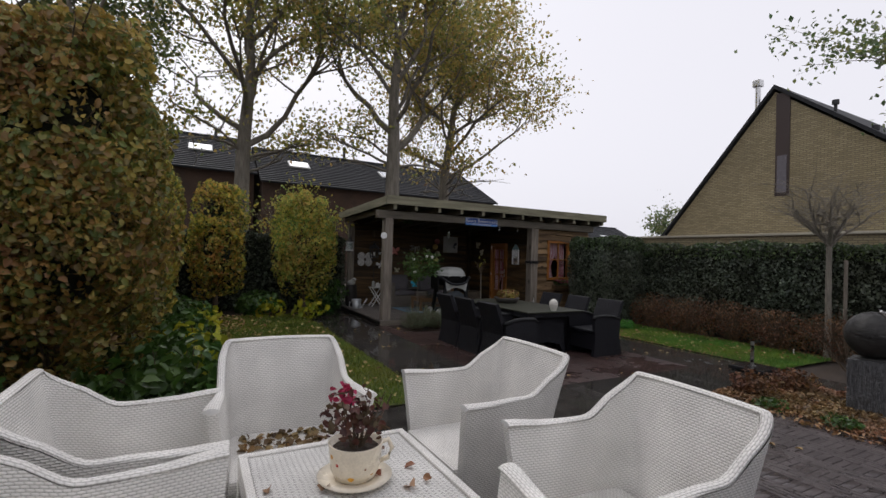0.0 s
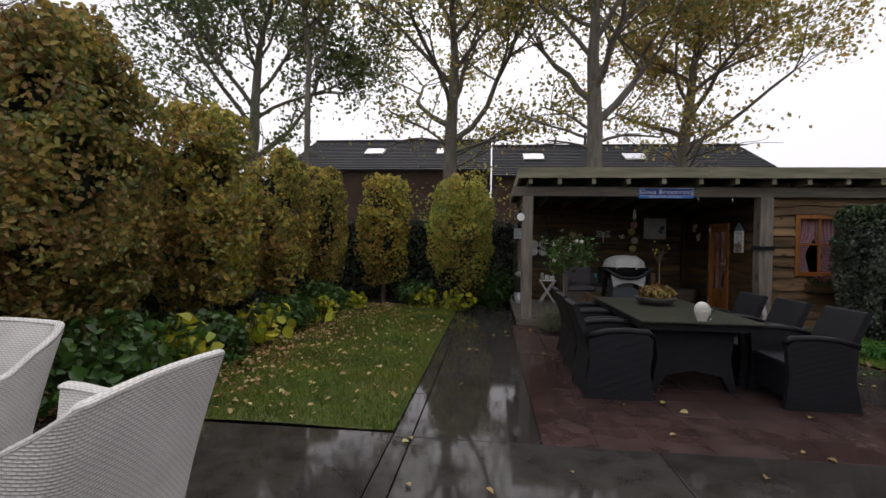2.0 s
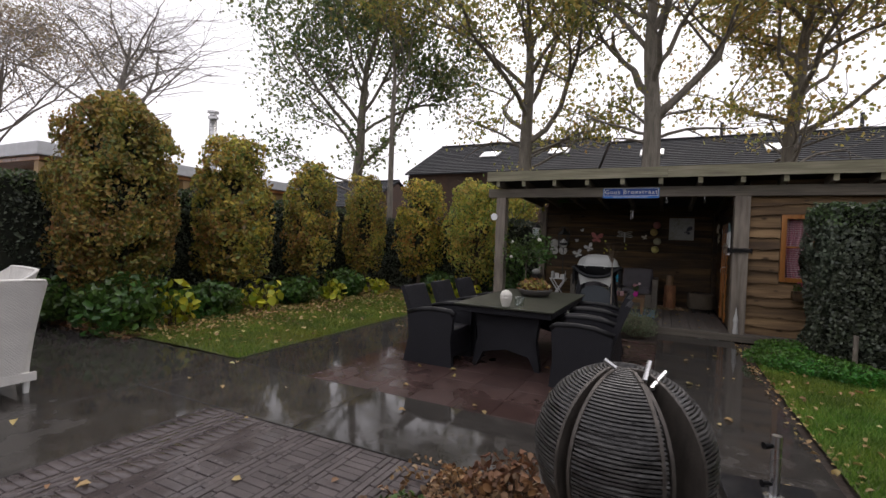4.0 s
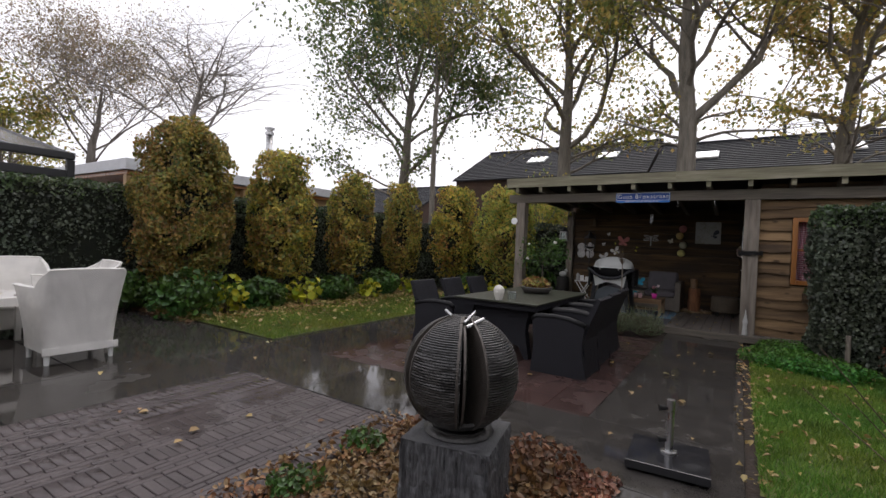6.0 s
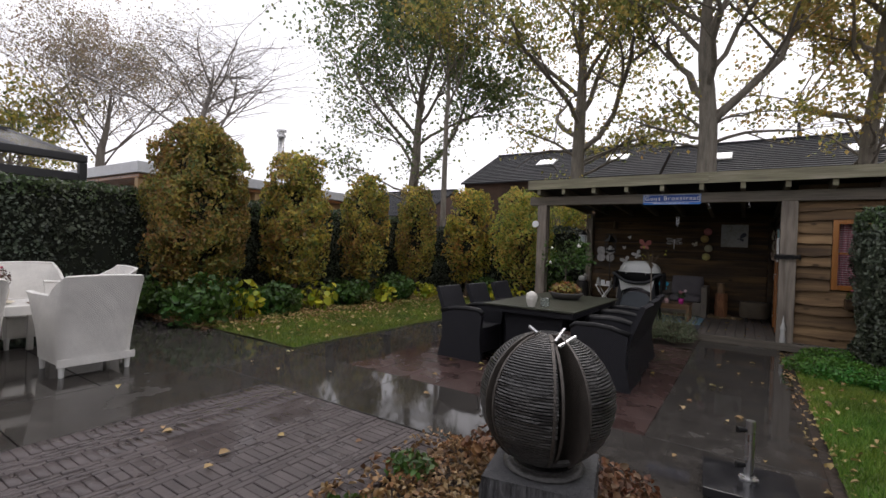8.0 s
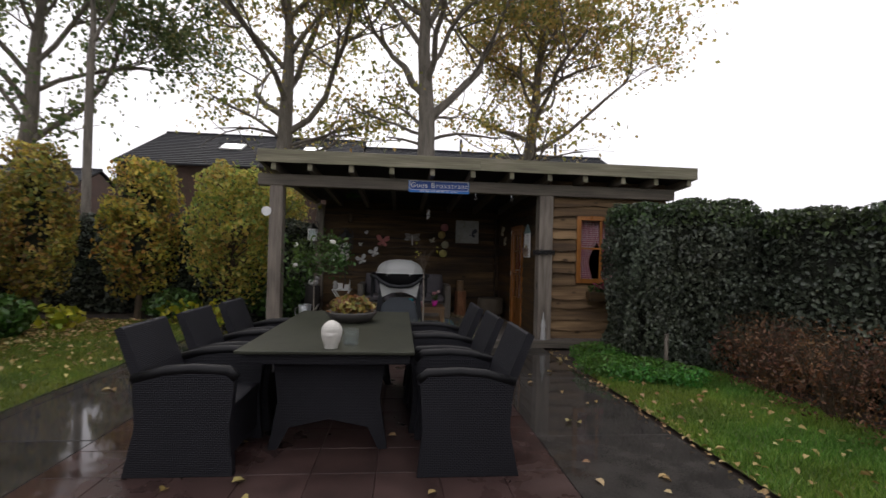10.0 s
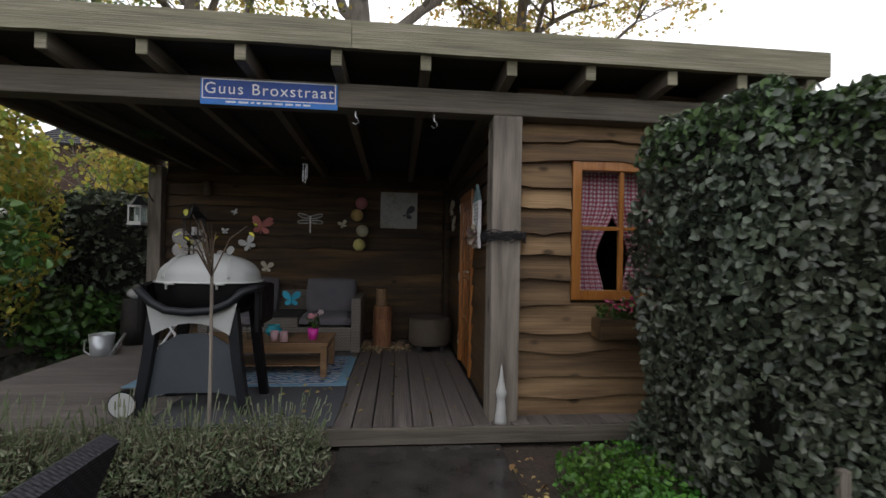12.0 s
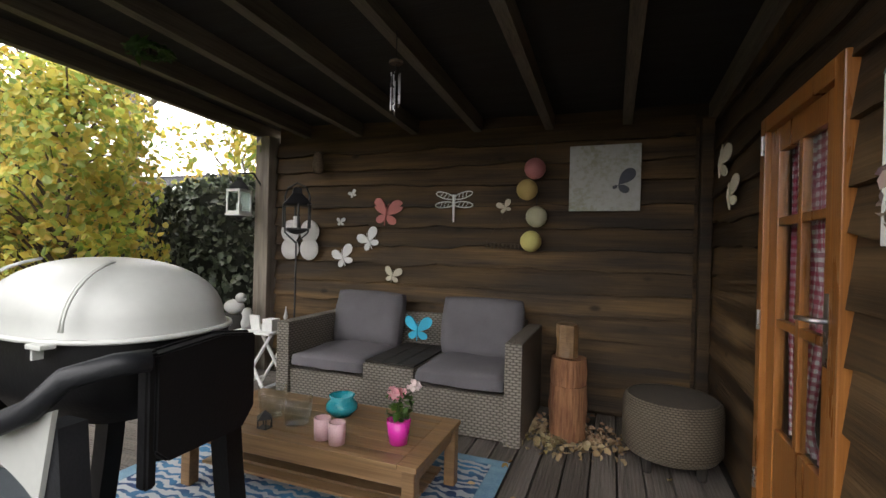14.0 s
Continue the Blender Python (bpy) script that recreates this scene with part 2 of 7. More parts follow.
M_beam = stuff_mat("weathered_beam", (0.07, 0.06, 0.046), (0.18, 0.155, 0.12), 3.0, (0.6, 0.85), 0.5, (0.5, 6, 6))
M_fascia = stuff_mat("mossy_fascia", (0.13, 0.115, 0.08), (0.30, 0.27, 0.20), 2.2, (0.7, 0.9), 0.5, (0.6, 5, 5), c3=(0.20, 0.19, 0.12))
M_rafter = stuff_mat("rafter", (0.075, 0.061, 0.045), (0.185, 0.155, 0.118), 3.0, (0.6, 0.85), 0.4, (6, 0.5, 6))
# Dark for the shelter: the shade on its inner boards is in this colour.
M_clad = stuff_mat("shade_toned_board", (0.020, 0.012, 0.0058), (0.124, 0.075, 0.034), 2.0, (0.55, 0.8), 0.5, (0.4, 4, 4), vary=0.38, c3=(0.060, 0.036, 0.016), knots=(2.6, 2.6, 5.2), spec=0.3, grain=0.22)
# Front boards: paler by weathering, with the open daylight also in the colour.
M_clad_front = stuff_mat("weathered_lit_waney_board", (0.075, 0.046, 0.025), (0.28, 0.182, 0.094), 2.0, (0.6, 0.85), 0.5, (0.4, 4, 4), vary=0.3, c3=(0.165, 0.103, 0.052), knots=(2.4, 2.4, 5.0), spec=0.3, grain=0.25)
# Set near black so the roof boards carry the shelter's shade.
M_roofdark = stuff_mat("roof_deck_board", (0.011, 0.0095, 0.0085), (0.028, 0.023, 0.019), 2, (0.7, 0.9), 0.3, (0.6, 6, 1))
M_roofing = stuff_mat("roofing_felt", (0.04, 0.045, 0.03), (0.10, 0.105, 0.07), 2, (0.8, 1), 0.5)
M_deck = stuff_mat("grooved_deck", (0.070, 0.060, 0.052), (0.19, 0.165, 0.145), 3, (0.45, 0.75), 0.3, (6, 0.6, 6), vary=0.18)
M_orange = stuff_mat("varnished_pine", (0.26, 0.095, 0.02), (0.46, 0.19, 0.045), 2.5, (0.25, 0.4), 0.15, (5, 5, 0.6))
# Window pine again, darkened: the door's shade is in the colour.
M_door_shaded = stuff_mat("shaded_varnished_pine", (0.19, 0.068, 0.016), (0.36, 0.142, 0.034), 2.5, (0.25, 0.4), 0.15, (5, 5, 0.6))
M_white = plain("white_paint", (0.72, 0.72, 0.70), 0.5)
M_iron = plain("black_iron", (0.02, 0.02, 0.022), 0.5)
M_black = stuff_mat("black_plastic", (0.003, 0.003, 0.0035), (0.005, 0.005, 0.006), 9, (0.4, 0.55), 0.1, spec=0.25)
M_steel = plain("steel", (0.55, 0.55, 0.55), 0.3, 1.0)
M_wicker_w = weave_mat("white_wicker", (0.74, 0.72, 0.68), (0.83, 0.81, 0.77), 0.024, 0.0115, 0.5, 0.7, gap=(0.40, 0.385, 0.355))
M_wicker_b = weave_mat("black_wicker", (0.010, 0.010, 0.013), (0.021, 0.021, 0.027), 0.026, 0.011, 0.5, 0.7, gap=(0.003, 0.003, 0.004))
M_wicker_g = weave_mat("grey_wicker", (0.14, 0.122, 0.10), (0.25, 0.225, 0.19), 0.042, 0.019, 0.55, 0.9, gap=(0.035, 0.03, 0.026))
M_wicker_br = weave_mat("brown_wicker", (0.085, 0.068, 0.048), (0.15, 0.122, 0.09), 0.026, 0.014, 0.6, 0.9, gap=(0.03, 0.025, 0.018))
M_bark = stuff_mat("bark", (0.12, 0.108, 0.088), (0.28, 0.25, 0.205), 3, (0.8, 1), 0.8, (3, 3, 0.6), bump_size=0.03)
M_twig = stuff_mat("twig", (0.05, 0.035, 0.022), (0.12, 0.085, 0.055), 5, (0.8, 1), 0.3)
# Near black: inner shade is put into the colour of filler bodies.
M_core = stuff_mat("shade_core", (0.006, 0.008, 0.004), (0.02, 0.024, 0.011), 9, (0.9, 1), 0.8, bump_size=0.05)
M_glass = glass_mat("pane_glass")
# Half mirror; its pale base colour paints in more of the sky's reflection.
M_pane_far = plain("far_pane", (0.55, 0.58, 0.61), 0.2, 0.5)

L_horn = leaf_mat("hornbeam_leaf", [(0.119, 0.168, 0.050), (0.252, 0.273, 0.063), (0.406, 0.357, 0.077), (0.560, 0.441, 0.081), (0.406, 0.252, 0.067), (0.189, 0.147, 0.056)], 0.45, 0.4)
L_horn_g = leaf_mat("hornbeam_leaf_green", [(0.105, 0.145, 0.042), (0.200, 0.218, 0.054), (0.330, 0.275, 0.066), (0.400, 0.275, 0.064), (0.280, 0.165, 0.054), (0.150, 0.135, 0.044)], 0.42, 0.4)
L_gold = leaf_mat("hornbeam_leaf_gold", [(0.121, 0.176, 0.046), (0.290, 0.331, 0.068), (0.540, 0.466, 0.084), (0.648, 0.472, 0.084), (0.472, 0.270, 0.068), (0.203, 0.230, 0.057)], 0.45, 0.45)
L_horn_y = leaf_mat("hornbeam_leaf_yellow", [(0.16, 0.25, 0.06), (0.31, 0.38, 0.085), (0.52, 0.50, 0.115), (0.58, 0.47, 0.10), (0.46, 0.33, 0.075), (0.22, 0.31, 0.07)], 0.4, 0.5)
L_ivy = leaf_mat("ivy_leaf", [(0.029, 0.038, 0.026), (0.056, 0.072, 0.047), (0.103, 0.125, 0.081), (0.072, 0.085, 0.056)], 0.38, 0.1)
L_cover = leaf_mat("cover_leaf", [(0.038, 0.129, 0.019), (0.071, 0.202, 0.028), (0.114, 0.267, 0.038)], 0.4, 0.3)
L_ivy_top = leaf_mat("ivy_leaf_young", [(0.040, 0.067, 0.025), (0.071, 0.109, 0.039), (0.109, 0.155, 0.052)], 0.45, 0.2)
L_shrub = leaf_mat("shrub_leaf", [(0.032, 0.071, 0.014), (0.05, 0.112, 0.022), (0.076, 0.153, 0.025)], 0.35, 0.25)
L_lime = leaf_mat("lime_leaf", [(0.192, 0.264, 0.024), (0.36, 0.384, 0.03), (0.54, 0.48, 0.036)], 0.45, 0.35)
L_tree = leaf_mat("poplar_leaf", [(0.144, 0.188, 0.056), (0.219, 0.244, 0.069), (0.356, 0.325, 0.085), (0.488, 0.356, 0.094), (0.288, 0.256, 0.081)], 0.45, 0.5)
L_tree_g = leaf_mat("alder_leaf", [(0.075, 0.119, 0.053), (0.119, 0.175, 0.069), (0.181, 0.225, 0.081), (0.237, 0.237, 0.088)], 0.45, 0.45)
L_tree_o = leaf_mat("oak_leaf", [(0.206, 0.245, 0.080), (0.350, 0.330, 0.100), (0.500, 0.400, 0.120), (0.540, 0.360, 0.110), (0.325, 0.310, 0.100)], 0.45, 0.5)
L_brown = leaf_mat("dry_leaf", [(0.06, 0.028, 0.014), (0.15, 0.072, 0.030), (0.28, 0.165, 0.075), (0.20, 0.075, 0.028), (0.40, 0.27, 0.15), (0.09, 0.05, 0.025)], 0.5, 0.15)
L_fallen = leaf_mat("fallen_leaf", [(0.22, 0.13, 0.05), (0.36, 0.24, 0.09), (0.48, 0.36, 0.15), (0.30, 0.20, 0.06), (0.55, 0.46, 0.22)], 0.5, 0.15)
L_rust = leaf_mat("rust_shrub_leaf", [(0.077, 0.041, 0.023), (0.142, 0.070, 0.033), (0.217, 0.104, 0.039), (0.120, 0.081, 0.039)], 0.6, 0.2)
L_lav = leaf_mat("lavender_leaf", [(0.065, 0.096, 0.041), (0.137, 0.176, 0.083), (0.23, 0.256, 0.165), (0.173, 0.152, 0.09)], 0.6, 0.2)

# ---- mesh helpers ----
def finish(name, me, mat, parent=None, label="", smooth=False, kind=""):
    if mat:
        me.materials.append(mat)
    if smooth:
        me.polygons.foreach_set("use_smooth", [True] * len(me.polygons))
    ob = new(name, me)
    if parent:
        ob.parent = parent
    return tagged(ob, label, kind=kind)


def part(name, bm, mat, parent=None, label="", smooth=False, kind=""):
    me = bpy.data.meshes.new(name)
    bmesh.ops.recalc_face_normals(bm, faces=bm.faces)
    bm.to_mesh(me)
    bm.free()
    return finish(name, me, mat, parent, label, smooth, kind)


def thing(name, label, category, group="", at=(0, 0, 0), rz=0.0):
    e = new(name)
    e.empty_display_size = 0.1
    e.matrix_world = pose(*at, 0, 0, rz)
    return tagged(e, label, category, group)


def structure(ob, label, category=""):
    return tagged(ob, label, category, kind="structure")


def bx(bm, x0, y0, z0, x1, y1, z1, bevel=0.0, m=None):
    r = bmesh.ops.create_cube(bm, size=1.0)
    vs = r["verts"]
    for v in vs:
        v.co = Vector((x0 + (v.co.x + 0.5) * (x1 - x0), y0 + (v.co.y + 0.5) * (y1 - y0), z0 + (v.co.z + 0.5) * (z1 - z0)))
    if bevel:
        es = list({e for v in vs for e in v.link_edges})
        r2 = bmesh.ops.bevel(bm, geom=es, offset=bevel, segments=2, affect="EDGES", profile=0.6)
        vs = list({v for f in r2["faces"] for v in f.verts} | {v for v in vs if v.is_valid})
    if m is not None:
        bmesh.ops.transform(bm, matrix=m, verts=[v for v in vs if v.is_valid])
    return bm


def box(x0, y0, z0, x1, y1, z1, bevel=0.0, m=None):
    return bx(bmesh.new(), x0, y0, z0, x1, y1, z1, bevel, m)


def tube(bm, pts, radii, n=8, cap=True):
    pts = [Vector(p) for p in pts]
    if isinstance(radii, (int, float)):
        radii = [radii] * len(pts)
    rings, up = [], Vector((0.3, 0.2, 1)).normalized()
    for i, p in enumerate(pts):
        d = (pts[min(i + 1, len(pts) - 1)] - pts[max(i - 1, 0)]).normalized()
        a = d.cross(up)
        if a.length < 0.05:
            a = d.cross(Vector((1, 0, 0)))
        a.normalize()
        b = d.cross(a)
        rings.append([bm.verts.new(p + (a * math.cos(2 * math.pi * k / n) + b * math.sin(2 * math.pi * k / n)) * radii[i]) for k in range(n)])
    for r0, r1 in zip(rings, rings[1:]):
        for k in range(n):
            bm.faces.new((r0[k], r0[(k + 1) % n], r1[(k + 1) % n], r1[k]))
    if cap:
        bm.faces.new(rings[0])
        bm.faces.new(rings[-1])
    return bm


def lathe(bm, prof, n=24, at=(0, 0, 0), sx=1.0, sy=1.0):
    rings = []
    for r, z in prof:
        if r < 1e-5:
            rings.append([bm.verts.new((at[0], at[1], at[2] + z))])
        else:
            rings.append([bm.verts.new((at[0] + sx * r * math.cos(2 * math.pi * k / n), at[1] + sy * r * math.sin(2 * math.pi * k / n), at[2] + z)) for k in range(n)])
    for a, b in zip(rings, rings[1:]):
        for k in range(n):
            q = [a[k % len(a)], a[(k + 1) % len(a)], b[(k + 1) % len(b)], b[k % len(b)]]
            q = list(dict.fromkeys(q))
            if len(q) > 2:
                bm.faces.new(q)
    return bm


def prism(bm, poly, axis, a, b):
    """A polygon of (u, v) pushed along an axis from a to b."""
    def at(u, v, w):
        return {"x": (w, u, v), "y": (u, w, v), "z": (u, v, w)}[axis]
    lo = [bm.verts.new(at(u, v, a)) for u, v in poly]
    hi = [bm.verts.new(at(u, v, b)) for u, v in poly]
    bm.faces.new(lo)
    bm.faces.new(hi)
    for i in range(len(poly)):
        j = (i + 1) % len(poly)
        bm.faces.new((lo[i], lo[j], hi[j], hi[i]))
    return bm


def uv_box(ob):
    """UV map in metres from each face's own direction."""
    me = ob.data
    uv = me.uv_layers.new(name="UVMap").data
    for p in me.polygons:
        nx, ny, nz = (abs(c) for c in p.normal)
        for li in p.loop_indices:
            c = me.vertices[me.loops[li].vertex_index].co
            uv[li].uv = (c.x, c.y) if nz > max(nx, ny) else ((c.y, c.z) if nx > ny else (c.x, c.z))
    return ob


def arrays_mesh(name, verts, faces):
    """A mesh from numpy arrays, faces all of one size."""
    me = bpy.data.meshes.new(name)
    k = faces.shape[1]
    me.vertices.add(len(verts))
    me.vertices.foreach_set("co", verts.astype(np.float32).ravel())
    me.loops.add(faces.size)
    me.loops.foreach_set("vertex_index", faces.astype(np.int32).ravel())
    me.polygons.add(len(faces))
    me.polygons.foreach_set("loop_start", np.arange(0, faces.size, k, dtype=np.int32))
    me.update(calc_edges=True)
    return me


def leaf_mesh(name, P, N, size, rng, wide=0.32, loose=0.8, fold=0.12, simple=False):
    """Small leaves at P, folded along the midrib and turned about the directions N."""
    n = len(P)
    d = N + loose * rng.normal(size=(n, 3))
    d /= np.linalg.norm(d, axis=1)[:, None] + 1e-9
    t = rng.normal(size=(n, 3))
    t[:, 2] -= 0.5
    t -= d * (t * d).sum(1)[:, None]
    t /= np.linalg.norm(t, axis=1)[:, None] + 1e-9
    s = np.cross(d, t)
    L = (size * rng.uniform(0.6, 1.3, n))[:, None]
    a, c = P - t * L * 0.5, P + t * L * 0.5
    i = np.arange(n)[:, None]
    if simple:
        b, e = P + s * L * wide + d * L * fold, P - s * L * wide + d * L * fold
        f = np.concatenate([i * 4 + [[0, 1, 2]], i * 4 + [[0, 2, 3]]], 1).reshape(-1, 3)
        return arrays_mesh(name, np.stack([a, b, c, e], 1).reshape(-1, 3), f)
    c = c - d * L * 0.10
    side = s * L * wide + d * L * fold
    other = -s * L * wide * rng.uniform(0.75, 1.05, (n, 1)) + d * L * fold
    b1, b2 = P - t * L * 0.20 + side, P + t * L * 0.20 + side * 0.78
    e1, e2 = P - t * L * 0.20 + other, P + t * L * 0.20 + other * 0.78
    f = np.concatenate([i * 6 + [[0, 1, 2, 3]], i * 6 + [[0, 3, 4, 5]]], 1).reshape(-1, 4)
    return arrays_mesh(name, np.stack([a, b1, b2, c, e2, e1], 1).reshape(-1, 3), f)


def lump(P, seed, scale):
    return np.array([noise.noise(Vector(p) * scale + Vector((seed, seed * 2.3, 0))) for p in P])


def blob_points(rng, n, c, r, power=3.0, depth=0.25, bumps=0.12, seed=0.0):
    """Points in the outer shell of a rounded block; bumps makes its outline uneven."""
    u = rng.normal(size=(n, 3))
    u /= np.linalg.norm(u, axis=1)[:, None]
    k = (np.abs(u) ** power).sum(1) ** (-1 / power)
    q = u * k[:, None] * np.array(r)
    m = 1 + bumps * 2 * lump(q, seed, 1.6) + bumps * lump(q, seed + 5, 4.5)
    q *= (m * (1 - depth * rng.random(n) ** 1.7))[:, None]
    nn = u / np.array(r)
    nn /= np.linalg.norm(nn, axis=1)[:, None]
    return q + np.array(c), nn


def blob_core(name, c, r, mat, parent, power=3.0, bumps=0.15, seed=0.0):
    bm = bmesh.new()
    bmesh.ops.create_icosphere(bm, subdivisions=4, radius=1)
    for v in bm.verts:
        u = v.co.normalized()
        k = sum(abs(a) ** power for a in u) ** (-1 / power)
        q = Vector((u.x * k * r[0], u.y * k * r[1], u.z * k * r[2]))
        q *= 1 + bumps * 2 * noise.noise(q * 2.0 + Vector((seed, 0, 3)))
        v.co = q + Vector(c)
    return part(name, bm, mat, parent)

# ---- ground ----
bm = bmesh.new()
bmesh.ops.create_grid(bm, x_segments=40, y_segments=40, size=400)
structure(part("ground", bm, M_soil), "dark damp earth running out to the horizon", "ground")
for v in scene.objects["ground"].data.vertices:
    v.co.z = -0.04


def lawn(name, x0, y0, x1, y1, mat_blade, n, label, seed, height=0.055):
    rng = np.random.default_rng(seed)
    bm = bmesh.new()
    nx, ny = max(2, int((x1 - x0) / 0.25)), max(2, int((y1 - y0) / 0.25))
    vs = [[bm.verts.new((x0 + (x1 - x0) * i / nx, y0 + (y1 - y0) * j / ny, 0.004 + 0.014 * noise.noise(Vector((i * 0.3, j * 0.3, seed))))) for j in range(ny + 1)] for i in range(nx + 1)]
    for i in range(nx):
        for j in range(ny):
            bm.faces.new((vs[i][j], vs[i + 1][j], vs[i + 1][j + 1], vs[i][j + 1]))
    base = part(name, bm, M_turf)
    structure(base, label, "lawn")
    p = np.stack([rng.uniform(x0, x1, n), rng.uniform(y0, y1, n), np.zeros(n)], 1)
    ang, h = rng.uniform(0, 6.283, n), height * rng.uniform(0.5, 1.2, n)
    side = np.stack([np.cos(ang), np.sin(ang), np.zeros(n)], 1) * 0.006
    tip = p + np.stack([rng.normal(0, 0.02, n), rng.normal(0, 0.02, n), h], 1)
    v = np.stack([p - side, p + side, tip], 1).reshape(-1, 3)
    me = arrays_mesh("grass", v, np.arange(3 * n).reshape(-1, 3))
    tagged(finish("grass", me, mat_blade), "short mown grass blades, wet and a little mossy", "grass", kind="stuff")


lawn("lawn_left", -0.6, 4.84, 3.56, 12.2, M_grass, 95000, "mossy green lawn strewn with yellow leaves", 3)
lawn("lawn_right", 9.22, 4.1, 11.0, 8.4, M_grass_r, 42000, "bright green strip of lawn beside the path", 4)

# ---- the pergola and cabin: frame ----
XL, XR, YF, YB = 4.80, 11.50, 9.70, 13.60
DECK = 0.12


def roof_z(y, x=9.0):
    """Underside of the rafters; the old roof is a little twisted, its free end falls less."""
    return 2.60 - (0.062 - 0.032 * min(1.0, max(0.0, (8.0 - x) / 3.2))) * (y - 10.0)


def ceiling_poly(dz0, dz1, y0, y1, x=9.0):
    return [(y0, roof_z(y0, x) + dz0), (y1, roof_z(y1, x) + dz0), (y1, roof_z(y1, x) + dz1), (y0, roof_z(y0, x) + dz1)]


def roof_sheet(bm, dz0, dz1, y0, y1, xs):
    """A slab over the rafters that follows the twist."""
    rows = [[bm.verts.new((x, y, z)) for y, z in ceiling_poly(dz0, dz1, y0, y1, x)] for x in xs]
    for a, b in zip(rows, rows[1:]):
        for k in range(4):
            bm.faces.new((a[k], a[(k + 1) % 4], b[(k + 1) % 4], b[k]))
    bm.faces.new(rows[0])
    bm.faces.new(rows[-1])
    return bm


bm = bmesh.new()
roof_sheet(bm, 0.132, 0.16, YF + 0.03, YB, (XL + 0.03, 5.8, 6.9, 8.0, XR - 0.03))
structure(part("ceiling", bm, M_roofdark), "roof boards above the rafters, coloured dark for the shade", "ceiling")
bm = bmesh.new()
roof_sheet(bm, 0.164, 0.24, YF + 0.03, YB, (XL + 0.03, 5.8, 6.9, 8.0, XR - 0.03))
structure(part("roof", bm, M_roofing), "flat felt roof grown over with moss", "roof")

def wavy_board(length, h, t, seed, waney=0.012, axis="x"):
    """A board along x from 0, its lower edge wandering."""
    bm = bmesh.new()
    n = max(4, int(length / 0.12))
    rows = []
    for i in range(n + 1):
        x = length * i / n
        lo = waney * 2.2 * noise.noise(Vector((x * 2.3, seed * 3.7, 0))) + waney * noise.noise(Vector((x * 7, seed, 2)))
        rows.append([bm.verts.new((x, y, z)) for y, z in ((0, lo), (t * 2.0, lo + 0.004), (t * 0.35, h), (0, h))])
    for a, b in zip(rows, rows[1:]):
        for k in range(4):
            bm.faces.new((a[k], a[(k + 1) % 4], b[(k + 1) % 4], b[k]))
    bm.faces.new(rows[0])
    bm.faces.new(rows[-1])
    return bm


pergola = thing("pergola", "open timber garden shelter of weathered oak posts and beams", "pergola")


def timber(name, x0, y0, z0, x1, y1, z1, mat, label="", seed=0):
    """A sawn timber with softened, slightly uneven edges."""
    ob = part(name, box(x0, y0, z0, x1, y1, z1, 0.012), mat, pergola, label)
    return ob


timber("post", 4.88, 10.02, 0.0, 5.08, 10.22, 2.42, M_oak, "weathered grey oak post")
timber("post", 9.085, 10.02, 0.0, 9.308, 10.24, 2.42, M_oak, "weathered grey oak post")
timber("post", 5.00, 13.20, 0.0, 5.17, 13.36, roof_z(13.3, 5.1) - 0.004, M_oak, "weathered grey oak post")
timber("post", 9.055, 13.235, DECK, 9.14, 13.33, roof_z(13.3) - 0.01, M_clad, "brown corner post")
timber("front_beam", 4.70, 10.02, 2.42, 11.35, 10.20, 2.598, M_beam, "long weathered front beam")
for x in (5.0, 5.52, 6.12, 6.72, 7.33, 7.95, 8.55, 9.15, 9.72, 10.33, 10.87, 11.42):
    bm = bmesh.new()
    prism(bm, ceiling_poly(0.0, 0.128, YF + 0.06, YB - 0.02, x), "x", x - 0.035, x + 0.035)
    part("rafter", bm, M_rafter, pergola)
    part("rafter_end", box(x - 0.036, YF + 0.045, roof_z(9.75) - 0.002, x + 0.036, YF + 0.058, roof_z(9.75) + 0.105, 0.004), M_fascia, pergola, "pale sawn rafter end")


def fascia(x0, y0, x1, y1):
    d = Vector((x1 - x0, y1 - y0, 0))
    bm = wavy_board(d.length, 0.185, 0.03, x0 + y1, 0.004)
    ob = part("fascia_board", bm, M_fascia, pergola, "mossy weathered fascia board")
    ob.matrix_local = Matrix.Translation((x0, y0, 0)) @ Matrix.Rotation(math.atan2(d.y, d.x), 4, "Z")
    return ob


for a, b in ((4.78, 8.05), (8.054, 11.53)):
    fascia(a, YF, b, YF).location.z = roof_z(YF) + 0.098
f = fascia(4.78, YB, 4.78, YF + 0.01)
f.location.z = roof_z(YB, XL) + 0.098
f.rotation_euler = (0, -math.atan(0.030), math.radians(-90))
f = fascia(11.53, YF + 0.04, 11.53, YB)
f.location.z = roof_z(YF) + 0.098
f.rotation_euler = (0, math.atan(0.062), math.radians(90))

# ---- deck ----
deck = thing("deck", "low grooved timber deck under the shelter", "deck")


def deck_board(length, w=0.14):
    bm = bmesh.new()
    prof = [(0, -0.03), (w, -0.03)]
    k = 7
    for i in range(k, 0, -1):
        a, b = w * i / k, w * (i - 1) / k
        prof += [(a - 0.001, 0.0), (a - (a - b) * 0.6, 0.0), (a - (a - b) * 0.65, -0.004), (b + 0.002, -0.004)]
    prof = prof[:-1]
    prism(bm, prof, "y", 0, length)
    me = bpy.data.meshes.new("deck_board")
    bmesh.ops.recalc_face_normals(bm, faces=bm.faces)
    bm.to_mesh(me)
    bm.free()
    me.materials.append(M_deck)
    return me


